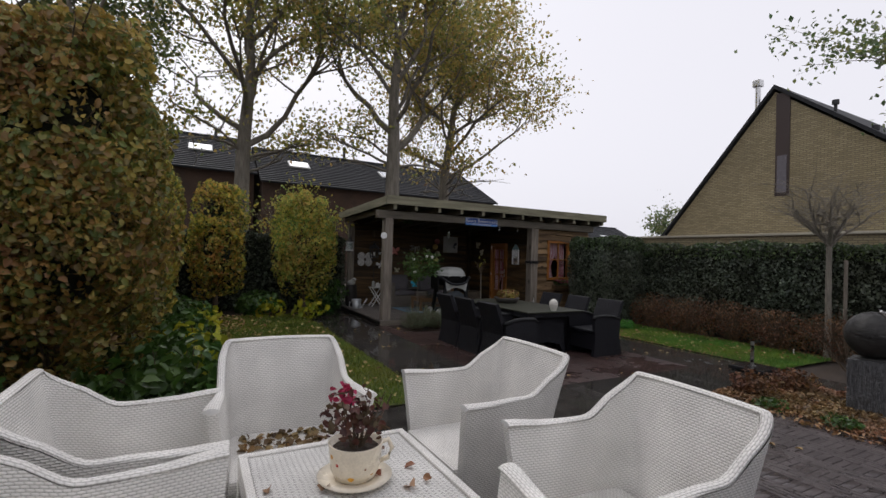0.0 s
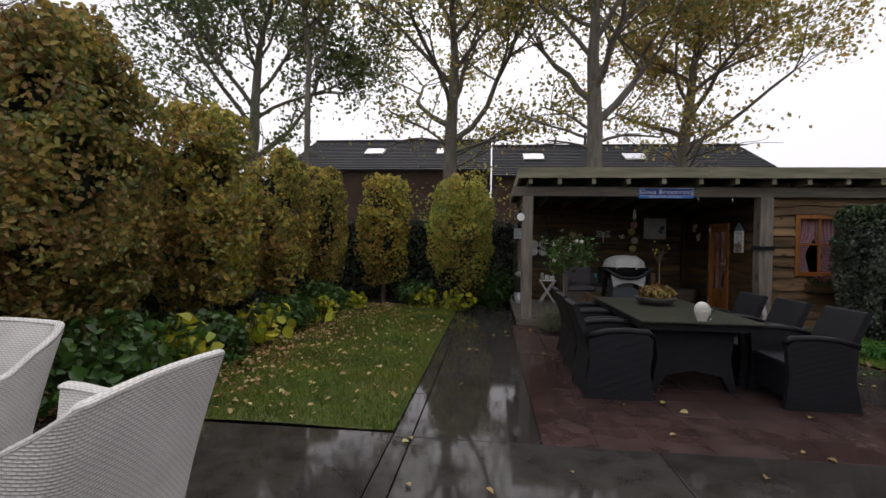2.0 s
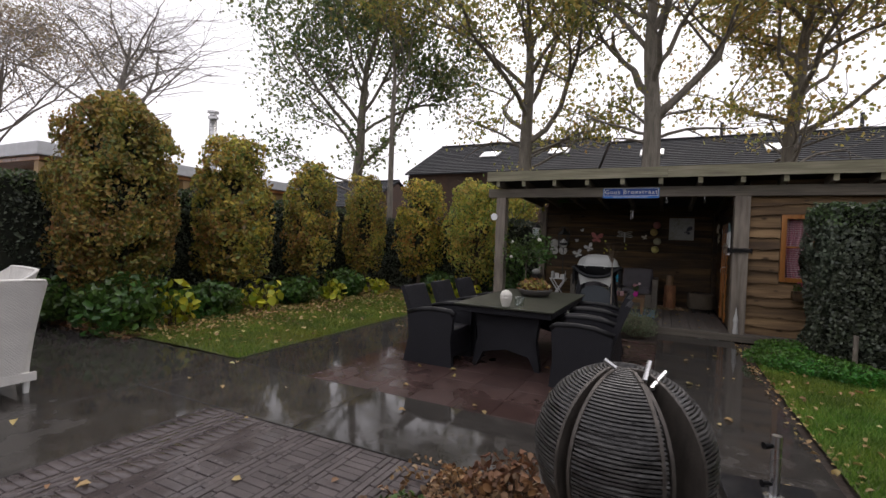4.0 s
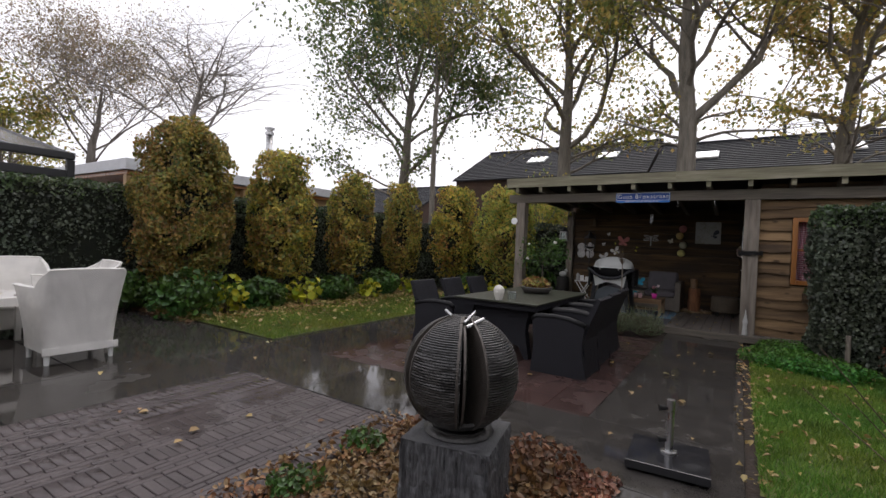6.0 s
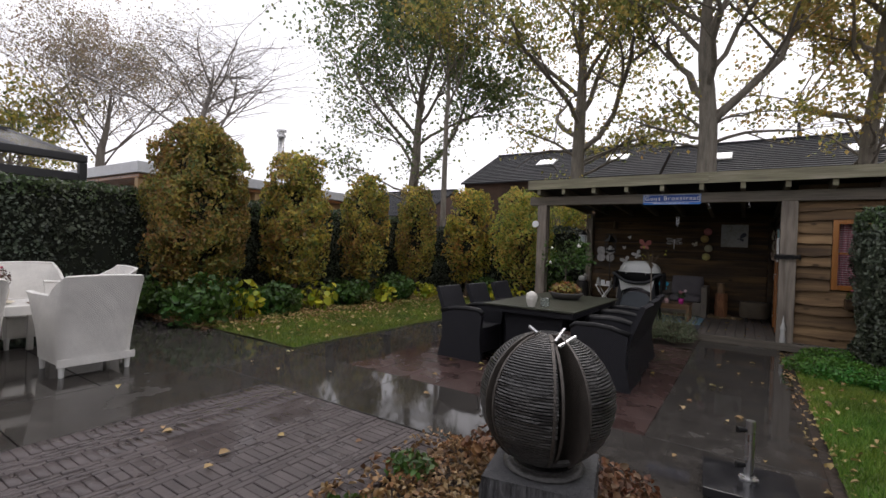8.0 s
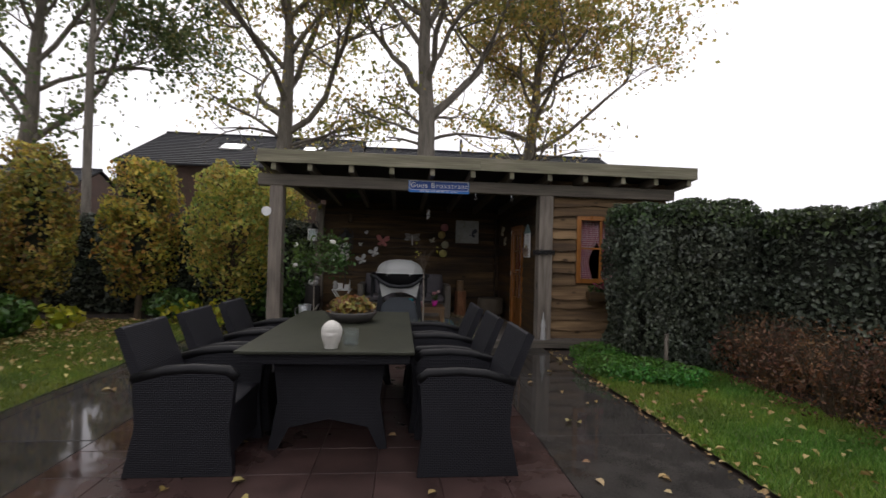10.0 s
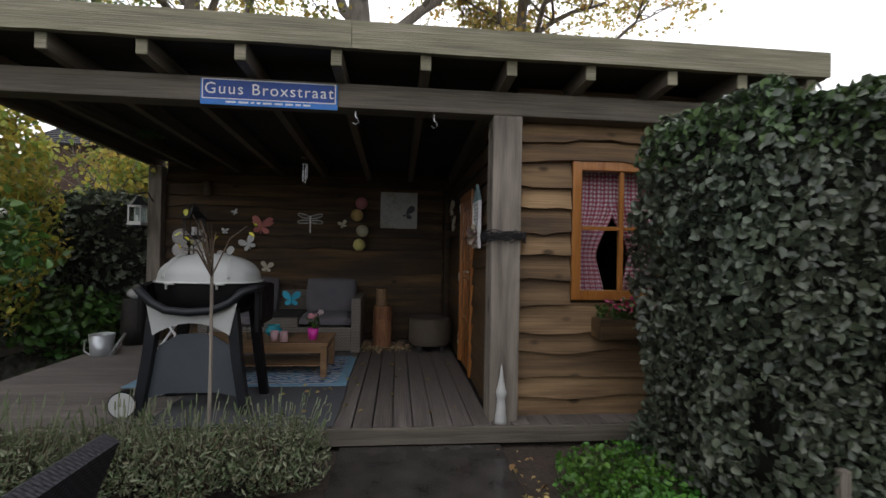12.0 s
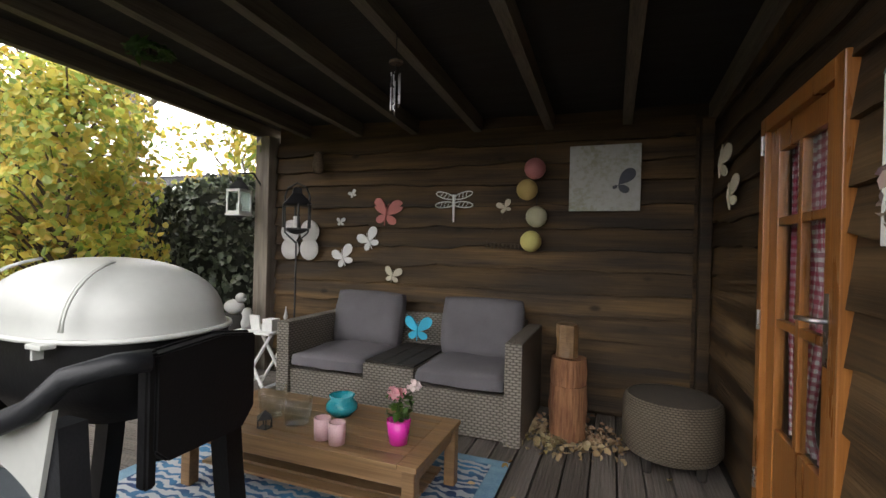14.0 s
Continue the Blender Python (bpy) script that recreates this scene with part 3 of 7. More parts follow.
long_board = deck_board(3.30)
x = 7.35
while x < 9.0:
    ob = new("deck_board", long_board)
    ob.parent, ob.location = deck, (x, 9.95, DECK)
    x += 0.146
short = deck_board(0.24)
while x < 11.2:
    ob = new("deck_board", short)
    ob.parent, ob.location = deck, (x, 9.95, DECK)
    x += 0.146
cross = deck_board(2.55)
y = 9.95
while y < 13.15:
    ob = new("deck_board", cross)
    ob.parent, ob.matrix_local = deck, pose(7.34, y, DECK, 0, 0, 90)
    y += 0.146
part("deck_edge", box(4.80, 9.915, 0.0, 11.2, 9.945, DECK - 0.005, 0.004), M_beam, deck, "dark edge board of the deck")
part("deck_base", box(4.85, 9.96, 0.0, 11.2, 13.3, DECK - 0.035), M_roofdark, deck)

# ---- cabin walls with waney boards ----
def wall_solid(name, x0, y0, x1, y1, z0, z1, holes, axis, label):
    """A wall with thickness, made of the rectangles left round its openings."""
    bm = bmesh.new()
    a0, a1 = (x0, x1) if axis == "x" else (y0, y1)
    cuts = sorted({a0, a1, *[h[0] for h in holes], *[h[1] for h in holes]})
    for u0, u1 in zip(cuts, cuts[1:]):
        zs = [(z0, z1)]
        for h in holes:
            if h[0] <= u0 and h[1] >= u1:
                zs = [(z0, h[2]), (h[3], z1)]
        for za, zb in zs:
            if zb - za > 0.01:
                if axis == "x":
                    bx(bm, u0, y0, za, u1, y1, zb)
                else:
                    bx(bm, x0, u0, za, x1, u1, zb)
    return structure(part(name, bm, M_clad), label, "wall")


WIN = (9.76, 10.60, 1.02, 2.13)
DOOR = (11.25, 11.95, DECK, 1.955)
w_back = wall_solid("wall_back", 5.175, 13.36, 11.3, 13.44, 0.0, 2.60, [], "x", "back wall of brown waney-edge boards")
w_side = wall_solid("wall_side", 9.16, 10.245, 9.24, 13.355, 0.0, 2.52, [DOOR], "y", "side wall of brown waney-edge boards with a door")
w_front = wall_solid("wall_front", 9.312, 10.20, 11.3, 10.28, 0.0, 2.70, [WIN], "x", "cabin front of brown waney-edge boards with a window")
wall_solid("wall_east", 11.22, 10.285, 11.30, 13.355, 0.0, 2.52, [], "y", "plain end wall of the cabin")


def clad(parent, along, at, u0, u1, z0, z1, out, holes, mat, seed, thick=0.027, waney=0.018):
    """Overlapping waney boards fixed to a wall face; 'out' is the side they stand proud of."""
    z, k = z0, seed
    rnd = random.Random(seed)
    while z < z1:
        h = rnd.uniform(0.15, 0.21)
        segs = [(u0, u1)]
        for a, b, c, d in holes:
            if z + h * 0.5 > c and z + h * 0.5 < d:
                segs = [s for p, q in segs for s in ((p, min(q, a)), (max(p, b), q)) if s[1] - s[0] > 0.02]
        for a, b in segs:
            bm = wavy_board(b - a, min(h, z1 - z) + 0.02, thick, k, waney)
            ob = part("board", bm, mat, parent)
            if along == "x":
                ob.matrix_local = pose(b if out < 0 else a, at, z, 0, 0, 180 if out < 0 else 0)
            else:
                ob.matrix_local = pose(at, a if out < 0 else b, z, 0, 0, 90 if out < 0 else -90)
            k += 1
        z += h


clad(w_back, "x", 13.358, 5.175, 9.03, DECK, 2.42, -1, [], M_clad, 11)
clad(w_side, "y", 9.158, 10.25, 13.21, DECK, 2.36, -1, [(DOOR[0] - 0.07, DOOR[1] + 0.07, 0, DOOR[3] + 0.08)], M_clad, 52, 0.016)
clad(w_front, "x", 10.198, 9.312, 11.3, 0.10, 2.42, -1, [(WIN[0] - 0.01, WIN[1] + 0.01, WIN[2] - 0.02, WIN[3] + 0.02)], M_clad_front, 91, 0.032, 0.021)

# window of the cabin
win = thing("window_1", "orange varnished cabin window with four panes", "window")
tagged(win, kind="structure")
wx0, wx1, wz0, wz1 = WIN


def frame_set(parent, y0, y1, x0, x1, z0, z1, w, mat, name="window_frame"):
    part(name, box(x0, y0, z0, x0 + w, y1, z1, 0.006), mat, parent)
    part(name, box(x1 - w, y0, z0, x1, y1, z1, 0.006), mat, parent)
    part(name, box(x0 + w, y0, z1 - w, x1 - w, y1, z1, 0.006), mat, parent)
    part(name, box(x0 + w, y0, z0, x1 - w, y1, z0 + w, 0.006), mat, parent)


frame_set(win, 10.15, 10.26, wx0, wx1, wz0, wz1, 0.075, M_orange)
wmx, wmz = (wx0 + wx1) / 2, (wz0 + wz1) / 2 + 0.02
part("muntin", box(wmx - 0.018, 10.175, wz0 + 0.075, wmx + 0.018, 10.215, wz1 - 0.075, 0.004), M_orange, win)
for a, b in ((wx0 + 0.075, wmx - 0.018), (wmx + 0.018, wx1 - 0.075)):
    part("muntin", box(a, 10.177, wmz - 0.015, b, 10.213, wmz + 0.015, 0.004), M_orange, win)
    for c, d in ((wz0 + 0.075, wmz - 0.015), (wmz + 0.015, wz1 - 0.075)):
        g = part("pane", box(a, 10.194, c, b, 10.198, d), M_glass, win)
        g.visible_shadow = False

def gingham():
    """Red and white check, with the darker squares where the bands cross."""
    m, n, l, b = nodes_of("gingham_cloth")
    uv = n.new("ShaderNodeUVMap")
    sp = n.new("ShaderNodeSeparateXYZ")
    l.new(uv.outputs[0], sp.inputs[0])
    fs = []
    for i in range(2):
        f = n.new("ShaderNodeMath")
        f.operation = "MULTIPLY"
        f.inputs[1].default_value = 28.0
        l.new(sp.outputs[i], f.inputs[0])
        g = n.new("ShaderNodeMath")
        g.operation = "FRACT"
        l.new(f.outputs[0], g.inputs[0])
        h = n.new("ShaderNodeMath")
        h.operation = "GREATER_THAN"
        h.inputs[1].default_value = 0.5
        l.new(g.outputs[0], h.inputs[0])
        fs.append(h)
    ad = n.new("ShaderNodeMath")
    l.new(fs[0].outputs[0], ad.inputs[0])
    l.new(fs[1].outputs[0], ad.inputs[1])
    hf = n.new("ShaderNodeMath")
    hf.operation = "MULTIPLY"
    hf.inputs[1].default_value = 0.5
    l.new(ad.outputs[0], hf.inputs[0])
    rp = n.new("ShaderNodeValToRGB")
    rp.color_ramp.elements[0].color, rp.color_ramp.elements[1].color = (0.82, 0.72, 0.72, 1), (0.42, 0.05, 0.10, 1)
    e = rp.color_ramp.elements.new(0.5)
    e.color = (0.52, 0.22, 0.27, 1)
    l.new(hf.outputs[0], rp.inputs[0])
    l.new(rp.outputs[0], b.inputs["Base Color"])
    b.inputs["Roughness"].default_value = 0.9
    return m


M_ging = gingham()


def curtain(name, parent, width, height, tie, side, mat, folds=6):
    """A hanging curtain, drawn to one side at the height 'tie'. Local: x to the side, z up."""
    nu, nv = 36, 30
    verts, uvs = [], []
    for j in range(nv + 1):
        v = j / nv
        z = height * v
        pull = math.exp(-((v - tie) / 0.22) ** 2)
        k = min(1, max(0, (v - tie) / 0.5))
        w = width * (0.55 + 0.45 * k * k * (3 - 2 * k) + (0.18 * (tie - v) / tie if v < tie else 0))
        for i in range(nu + 1):
            u = i / nu
            verts.append((side * u * w, 0.022 * math.sin(u * folds * 6.283 + v * 1.5) * (1 - 0.4 * pull), z))
            uvs.append((u * width * 1.6, z))
    faces = np.array([(j * (nu + 1) + i, j * (nu + 1) + i + 1, (j + 1) * (nu + 1) + i + 1, (j + 1) * (nu + 1) + i) for j in range(nv) for i in range(nu)])
    me = arrays_mesh(name, np.array(verts), faces)
    lay = me.uv_layers.new(name="UVMap").data
    for lp in me.loops:
        lay[lp.index].uv = uvs[lp.vertex_index]
    return finish(name, me, mat, parent, smooth=True)


for side, x in ((1, wx0 + 0.06), (-1, wx1 - 0.06)):
    c = curtain("curtain", None, 0.40, wz1 - wz0 - 0.12, 0.28, side, M_ging)
    c.location = (x, 10.33, wz0 + 0.06)
    tagged(c, "red and white gingham curtain tied to one side", "curtain", "window curtains")

# ---- door ----
door = thing("door_1", "orange varnished glazed door, shut", "door")
tagged(door, kind="structure")
dy0, dy1, dz0, dz1 = DOOR


def ybox(name, x0, x1, y0, y1, z0, z1, mat, parent, bev=0.005, label=""):
    return part(name, box(x0, y0, z0, x1, y1, z1, bev), mat, parent, label)


ybox("door_frame", 9.11, 9.24, dy0 - 0.07, dy0, dz0, dz1 + 0.07, M_door_shaded, door)
ybox("door_frame", 9.11, 9.24, dy1, dy1 + 0.07, dz0, dz1 + 0.07, M_door_shaded, door)
ybox("door_frame", 9.11, 9.24, dy0, dy1, dz1, dz1 + 0.07, M_door_shaded, door)
ybox("stile", 9.135, 9.175, dy0 + 0.004, dy0 + 0.11, dz0, dz1 - 0.004, M_door_shaded, door)
ybox("stile", 9.135, 9.175, dy1 - 0.11, dy1 - 0.004, dz0, dz1 - 0.004, M_door_shaded, door)
ybox("rail", 9.136, 9.174, dy0 + 0.11, dy1 - 0.11, dz1 - 0.11, dz1 - 0.004, M_door_shaded, door)
ybox("bottom_panel", 9.14, 9.17, dy0 + 0.11, dy1 - 0.11, dz0, dz0 + 0.52, M_door_shaded, door)
ym = (dy0 + dy1) / 2
ybox("muntin", 9.138, 9.172, ym - 0.02, ym + 0.02, dz0 + 0.52, dz1 - 0.11, M_door_shaded, door)
zs = [dz0 + 0.52, dz0 + 0.98, dz0 + 1.42, dz1 - 0.11]
for k, z in enumerate(zs[1:3]):
    for a, b in ((dy0 + 0.11, ym - 0.02), (ym + 0.02, dy1 - 0.11)):
        ybox("muntin", 9.139, 9.171, a, b, z - 0.018, z + 0.018, M_door_shaded, door)
for a, b in ((dy0 + 0.11, ym - 0.02), (ym + 0.02, dy1 - 0.11)):
    for k in range(3):
        g = ybox("pane", 9.153, 9.157, a, b, zs[k] + (0.018 if k else 0), zs[k + 1] - (0.018 if k < 2 else 0), M_glass, door, 0)
        g.visible_shadow = False
h = bmesh.new()
bx(h, 9.122, dy0 + 0.03, 1.03, 9.133, dy0 + 0.07, 1.27, 0.003)
tube(h, [(9.13, dy0 + 0.05, 1.18), (9.085, dy0 + 0.05, 1.18), (9.08, dy0 + 0.09, 1.18), (9.08, dy0 + 0.17, 1.175)], 0.009)
part("door_handle", h, M_steel, door, "chrome lever handle on a long plate", True)
for z in (0.32, 1.05, 1.85):
    part("hinge", tube(bmesh.new(), [(9.105, dy1 + 0.01, z), (9.105, dy1 + 0.01, z + 0.09)], 0.009), M_steel, door, "steel hinge")
c = curtain("curtain", None, 0.30, 1.42, 0.2, 1, M_ging)
c.matrix_world = pose(9.21, dy0 + 0.10, dz0 + 0.5, 0, 0, 90)
tagged(c, "red and white gingham curtain behind the door glass", "curtain", "door curtains")
c = curtain("curtain", None, 0.40, 1.42, 0.05, -1, M_ging)
c.matrix_world = pose(9.21, dy1 - 0.09, dz0 + 0.5, 0, 0, 90)
tagged(c, "red and white gingham curtain behind the door glass", "curtain", "door curtains")

# ---- hedges and pillars ----
def hedge(name, x0, y0, x1, y1, h, n, mat, label, seed, leaf=0.075, top_mat=None):
    rng = np.random.default_rng(seed)
    e = thing(name, label, "hedge", at=((x0 + x1) / 2, (y0 + y1) / 2, 0))
    hx, hy = (x1 - x0) / 2, (y1 - y0) / 2
    areas = np.array([2 * hy * h, 2 * hy * h, 2 * hx * h, 2 * hx * h, 4 * hx * hy * 1.4])
    face = rng.choice(5, n, p=areas / areas.sum())
    u, v = rng.uniform(-1, 1, n), rng.random(n)
    P, N = np.zeros((n, 3)), np.zeros((n, 3))
    for k, (ax, s) in enumerate(((0, -1), (0, 1), (1, -1), (1, 1))):
        q = face == k
        P[q, ax], P[q, 1 - ax], P[q, 2] = s * (hx, hy)[ax], u[q] * (hy, hx)[ax], v[q] * h
        N[q, ax] = s
    q = face == 4
    P[q, 0], P[q, 1], P[q, 2], N[q, 2] = u[q] * hx, (v[q] * 2 - 1) * hy, h, 1
    out = 0.13 * lump(P, seed, 1.1) + 0.09 * lump(P, seed + 3, 3.5) - 0.14 * rng.random(n) ** 2 + 0.03
    P += N * out[:, None]
    P[:, 2] = np.maximum(P[:, 2], 0.02)
    up = (P[:, 2] > h - 0.28) & (rng.random(n) < 0.6) if top_mat else np.zeros(n, bool)
    finish("leaves", leaf_mesh("leaves", P[~up], N[~up], leaf, rng, 0.36, 0.8), mat, e, kind="stuff")
    if top_mat:
        finish("young_leaves", leaf_mesh("young_leaves", P[up], N[up], leaf, rng, 0.36, 0.8), top_mat, e, "lighter young leaves", kind="stuff")
    # Filler box; its near-black colour stands for shade between the leaves.
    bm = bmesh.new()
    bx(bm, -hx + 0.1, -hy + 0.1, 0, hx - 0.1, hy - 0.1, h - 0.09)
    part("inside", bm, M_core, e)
    return e


hedge("hedge", 9.98, 8.45, 11.55, 9.50, 2.16, 30000, L_ivy, "clipped dark green hedge block by the cabin", 21, 0.05, L_ivy_top)
hedge("hedge", 11.55, -3.0, 12.35, 9.45, 2.02, 70000, L_ivy, "long dark ivy hedge along the boundary", 22, 0.058, L_ivy_top)
hedge("hedge", -1.5, -4.0, -0.75, 12.9, 2.28, 62000, L_ivy, "tall dark ivy hedge behind the hornbeam pillars", 23, 0.06, L_ivy_top)
hedge("hedge", -1.5, 13.45, 5.0, 14.1, 2.05, 13000, L_ivy, "dark ivy hedge along the back of the garden", 24, 0.085)
hedge("hedge", -3.0, -5.2, 12.3, -4.5, 2.2, 9000, L_ivy, "dark ivy hedge closing the garden", 25, 0.1)


def pillar(x, y, r, h, mat, seed, n, label, low=0.45):
    rng = np.random.default_rng(seed)
    e = thing("hornbeam_pillar", label, "tree", "clipped hornbeams", (x, y, 0))
    c, rr = (0, 0, (h + low) / 2), (r, r, (h - low) / 2)
    P, N = blob_points(rng, n, c, rr, 3.3, 0.5, 0.10, seed * 1.7)
    dense = 0.12 + 0.88 * (lump(P, seed + 9, 2.2) > -0.10)
    keep = rng.random(n) < dense * np.clip(0.3 + 0.55 * (P[:, 2] - 0.4), 0.3, 1.0)
    finish("leaves", leaf_mesh("leaves", P[keep], N[keep], 0.066 if n > 40000 else (0.084 if n > 12000 else 0.082), rng, 0.33, 0.75), mat, e, kind="stuff")
    # Added solid core, coloured as the shade deep in the foliage.
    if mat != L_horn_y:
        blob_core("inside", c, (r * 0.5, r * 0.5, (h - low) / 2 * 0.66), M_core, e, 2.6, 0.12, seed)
    bm = bmesh.new()
    tube(bm, [(0, 0, -0.03), (0.02, 0.01, 0.5), (0, 0.03, 1.2)], [0.07, 0.055, 0.05], 8)
    rnd = random.Random(seed)
    for k in range(60):
        a, z = rnd.uniform(0, 6.283), rnd.uniform(0.4, h - 0.5)
        p0 = Vector((0, 0, z))
        q = Vector((math.cos(a) * r * 0.92, math.sin(a) * r * 0.92, z + rnd.uniform(0.3, 0.9)))
        if q.z > h - 0.06:
            q.z = h - 0.06
        tube(bm, [p0, p0.lerp(q, 0.5) + Vector((0, 0, 0.1)), q], [0.016, 0.01, 0.004], 4)
    part("trunk", bm, M_twig, e, "thin brown stems")
    return e


pillar(0.08, 5.35, 0.80, 3.56, L_horn_g, 1, 54000, "tall clipped hornbeam pillar turning brown and olive")
pillar(0.22, 7.45, 0.68, 3.34, L_horn, 2, 20000, "clipped hornbeam pillar in yellow brown autumn leaf")
pillar(0.22, 9.65, 0.56, 3.24, L_horn, 3, 14000, "clipped hornbeam pillar in yellow brown autumn leaf")
pillar(0.38, 11.7, 0.52, 3.18, L_horn, 4, 12500, "clipped hornbeam pillar in yellow brown autumn leaf")
pillar(1.58, 12.75, 0.64, 3.24, L_gold, 5, 13000, "clipped hornbeam pillar in bright yellow autumn leaf")
pillar(3.56, 12.3, 0.74, 3.12, L_horn_y, 6, 11000, "clipped hornbeam pillar in bright yellow autumn leaf")


def shrub(name, x, y, r, h, mat, n, leaf, label, seed, sy=1.0, stems=10, category="shrub", wide=0.34, loose=0.8, group=""):
    rng = np.random.default_rng(seed)
    e = thing(name, label, category, group, (x, y, 0))
    P, N = blob_points(rng, n, (0, 0, h * 0.5), (r, r * sy, h * 0.52), 2.2, 0.7, 0.2, seed)
    P[:, 2] = np.maximum(P[:, 2], 0.02)
    finish("leaves", leaf_mesh("leaves", P, N, leaf, rng, wide, loose), mat, e, kind="stuff")
    bm, rnd = bmesh.new(), random.Random(seed)
    for k in range(stems):
        a, q = rnd.uniform(0, 6.283), rnd.uniform(0.2, 0.85)
        tube(bm, [(0.1 * math.cos(a), 0.1 * math.sin(a) * sy, -0.02), (r * q * 0.6 * math.cos(a), r * q * 0.6 * math.sin(a) * sy, h * 0.5), (r * q * math.cos(a), r * q * math.sin(a) * sy, h * rnd.uniform(0.7, 1.0))], [0.008, 0.006, 0.003], 4)
    part("stem_tangle", bm, M_twig, e, "thin brown stems", kind="stuff")
    return e


for k, (x, y, r, h) in enumerate(((1.0, 4.95, 0.62, 0.75), (0.9, 6.5, 0.5, 0.62), (1.0, 8.4, 0.5, 0.6), (0.95, 10.3, 0.5, 0.6), (2.5, 12.35, 0.5, 0.55), (-0.3, 4.4, 0.5, 0.7), (4.3, 12.9, 0.5, 0.8))):
    shrub("green_shrub", x, y, r, h, L_shrub, 900, 0.11, "low glossy green shrub in the border", 40 + k, group="border shrubs")
for k, (x, y, r, h) in enumerate(((1.25, 5.6, 0.30, 0.62), (1.2, 7.35, 0.42, 0.62), (1.25, 9.3, 0.30, 0.5), (1.3, 11.0, 0.3, 0.42), (2.75, 11.9, 0.36, 0.42), (3.6, 11.5, 0.38, 0.45))):
    shrub("hosta", x, y, r, h, L_lime, 75, 0.15, "yellow-green hosta leaves in the border", 60 + k, group="border hostas", wide=0.42)
for k, (x, y) in enumerate(((11.05, 7.7), (11.0, 6.8), (11.1, 5.9), (11.0, 5.0), (11.1, 4.1))):
    shrub("rusty_shrub", x, y, 0.62, 0.82, L_rust, 2300, 0.042, "rust-brown withered shrub before the ivy hedge", 70 + k, stems=70, group="withered shrubs", wide=0.24)
for k, (x, y) in enumerate(((9.75, 9.0), (9.6, 8.3), (10.0, 8.05))):
    shrub("ground_cover", x, y, 0.46, 0.22, L_cover, 2800, 0.038, "bright green ground cover at the hedge's foot", 80 + k, group="ground cover")
for k, x in enumerate((5.45, 5.9, 6.35, 6.8, 7.25, 7.7)):
    e = shrub("lavender", x, 9.35 + 0.08 * (k % 2), 0.30, 0.34, L_lav, 2600, 0.036, "greyish lavender bush gone to seed", 90 + k, stems=60, group="lavender row", wide=0.16, loose=0.7)
    bm, rnd = bmesh.new(), random.Random(300 + k)
    for q in range(55):
        a, r = rnd.uniform(0, 6.283), 0.27 * math.sqrt(rnd.random())
        x0, y0, z1 = r * math.cos(a), r * math.sin(a), rnd.uniform(0.36, 0.52)
        tube(bm, [(x0 * 0.7, y0 * 0.7, 0.15), (x0 * 1.1, y0 * 1.1, z1 - 0.05), (x0 * 1.15, y0 * 1.15, z1 - 0.045), (x0 * 1.2, y0 * 1.2, z1)], [0.0018, 0.0018, 0.006, 0.003], 4, False)
    part("seed_head", bm, L_lav, e, "thin grey seed spikes", kind="stuff")

# ---- trees ----
def grow(rnd, out, tips, p, d, length, rad, level, maxlevel, up, spread, kids):
    pts, rads, n = [p], [rad], 5
    for i in range(n):
        d = (d + Vector((rnd.gauss(0, 0.17), rnd.gauss(0, 0.17), rnd.gauss(0, 0.11) + up * 0.05))).normalized()
        p = p + d * length / n
        pts.append(p)
        rads.append(rad * (1 - 0.55 * (i + 1) / n))
    out.append((pts, rads, 8 if level == 0 else (6 if level == 1 else 4)))
    if level >= maxlevel:
        tips.extend(pts[1:])
        return
    if level >= maxlevel - 1:
        tips.extend(pts[3:])
    for k in range(kids[level]):
        i = rnd.randint(2, n) if level else rnd.randint(3, n)
        a = rnd.uniform(0, 6.283)
        s = Vector((math.cos(a), math.sin(a), 0))
        nd = (d * (1 - spread) + s * spread + Vector((0, 0, up * 0.3))).normalized()
        grow(rnd, out, tips, pts[i], nd, length * rnd.uniform(0.55, 0.8), rads[i] * rnd.uniform(0.5, 0.7), level + 1, maxlevel, up, spread, kids)


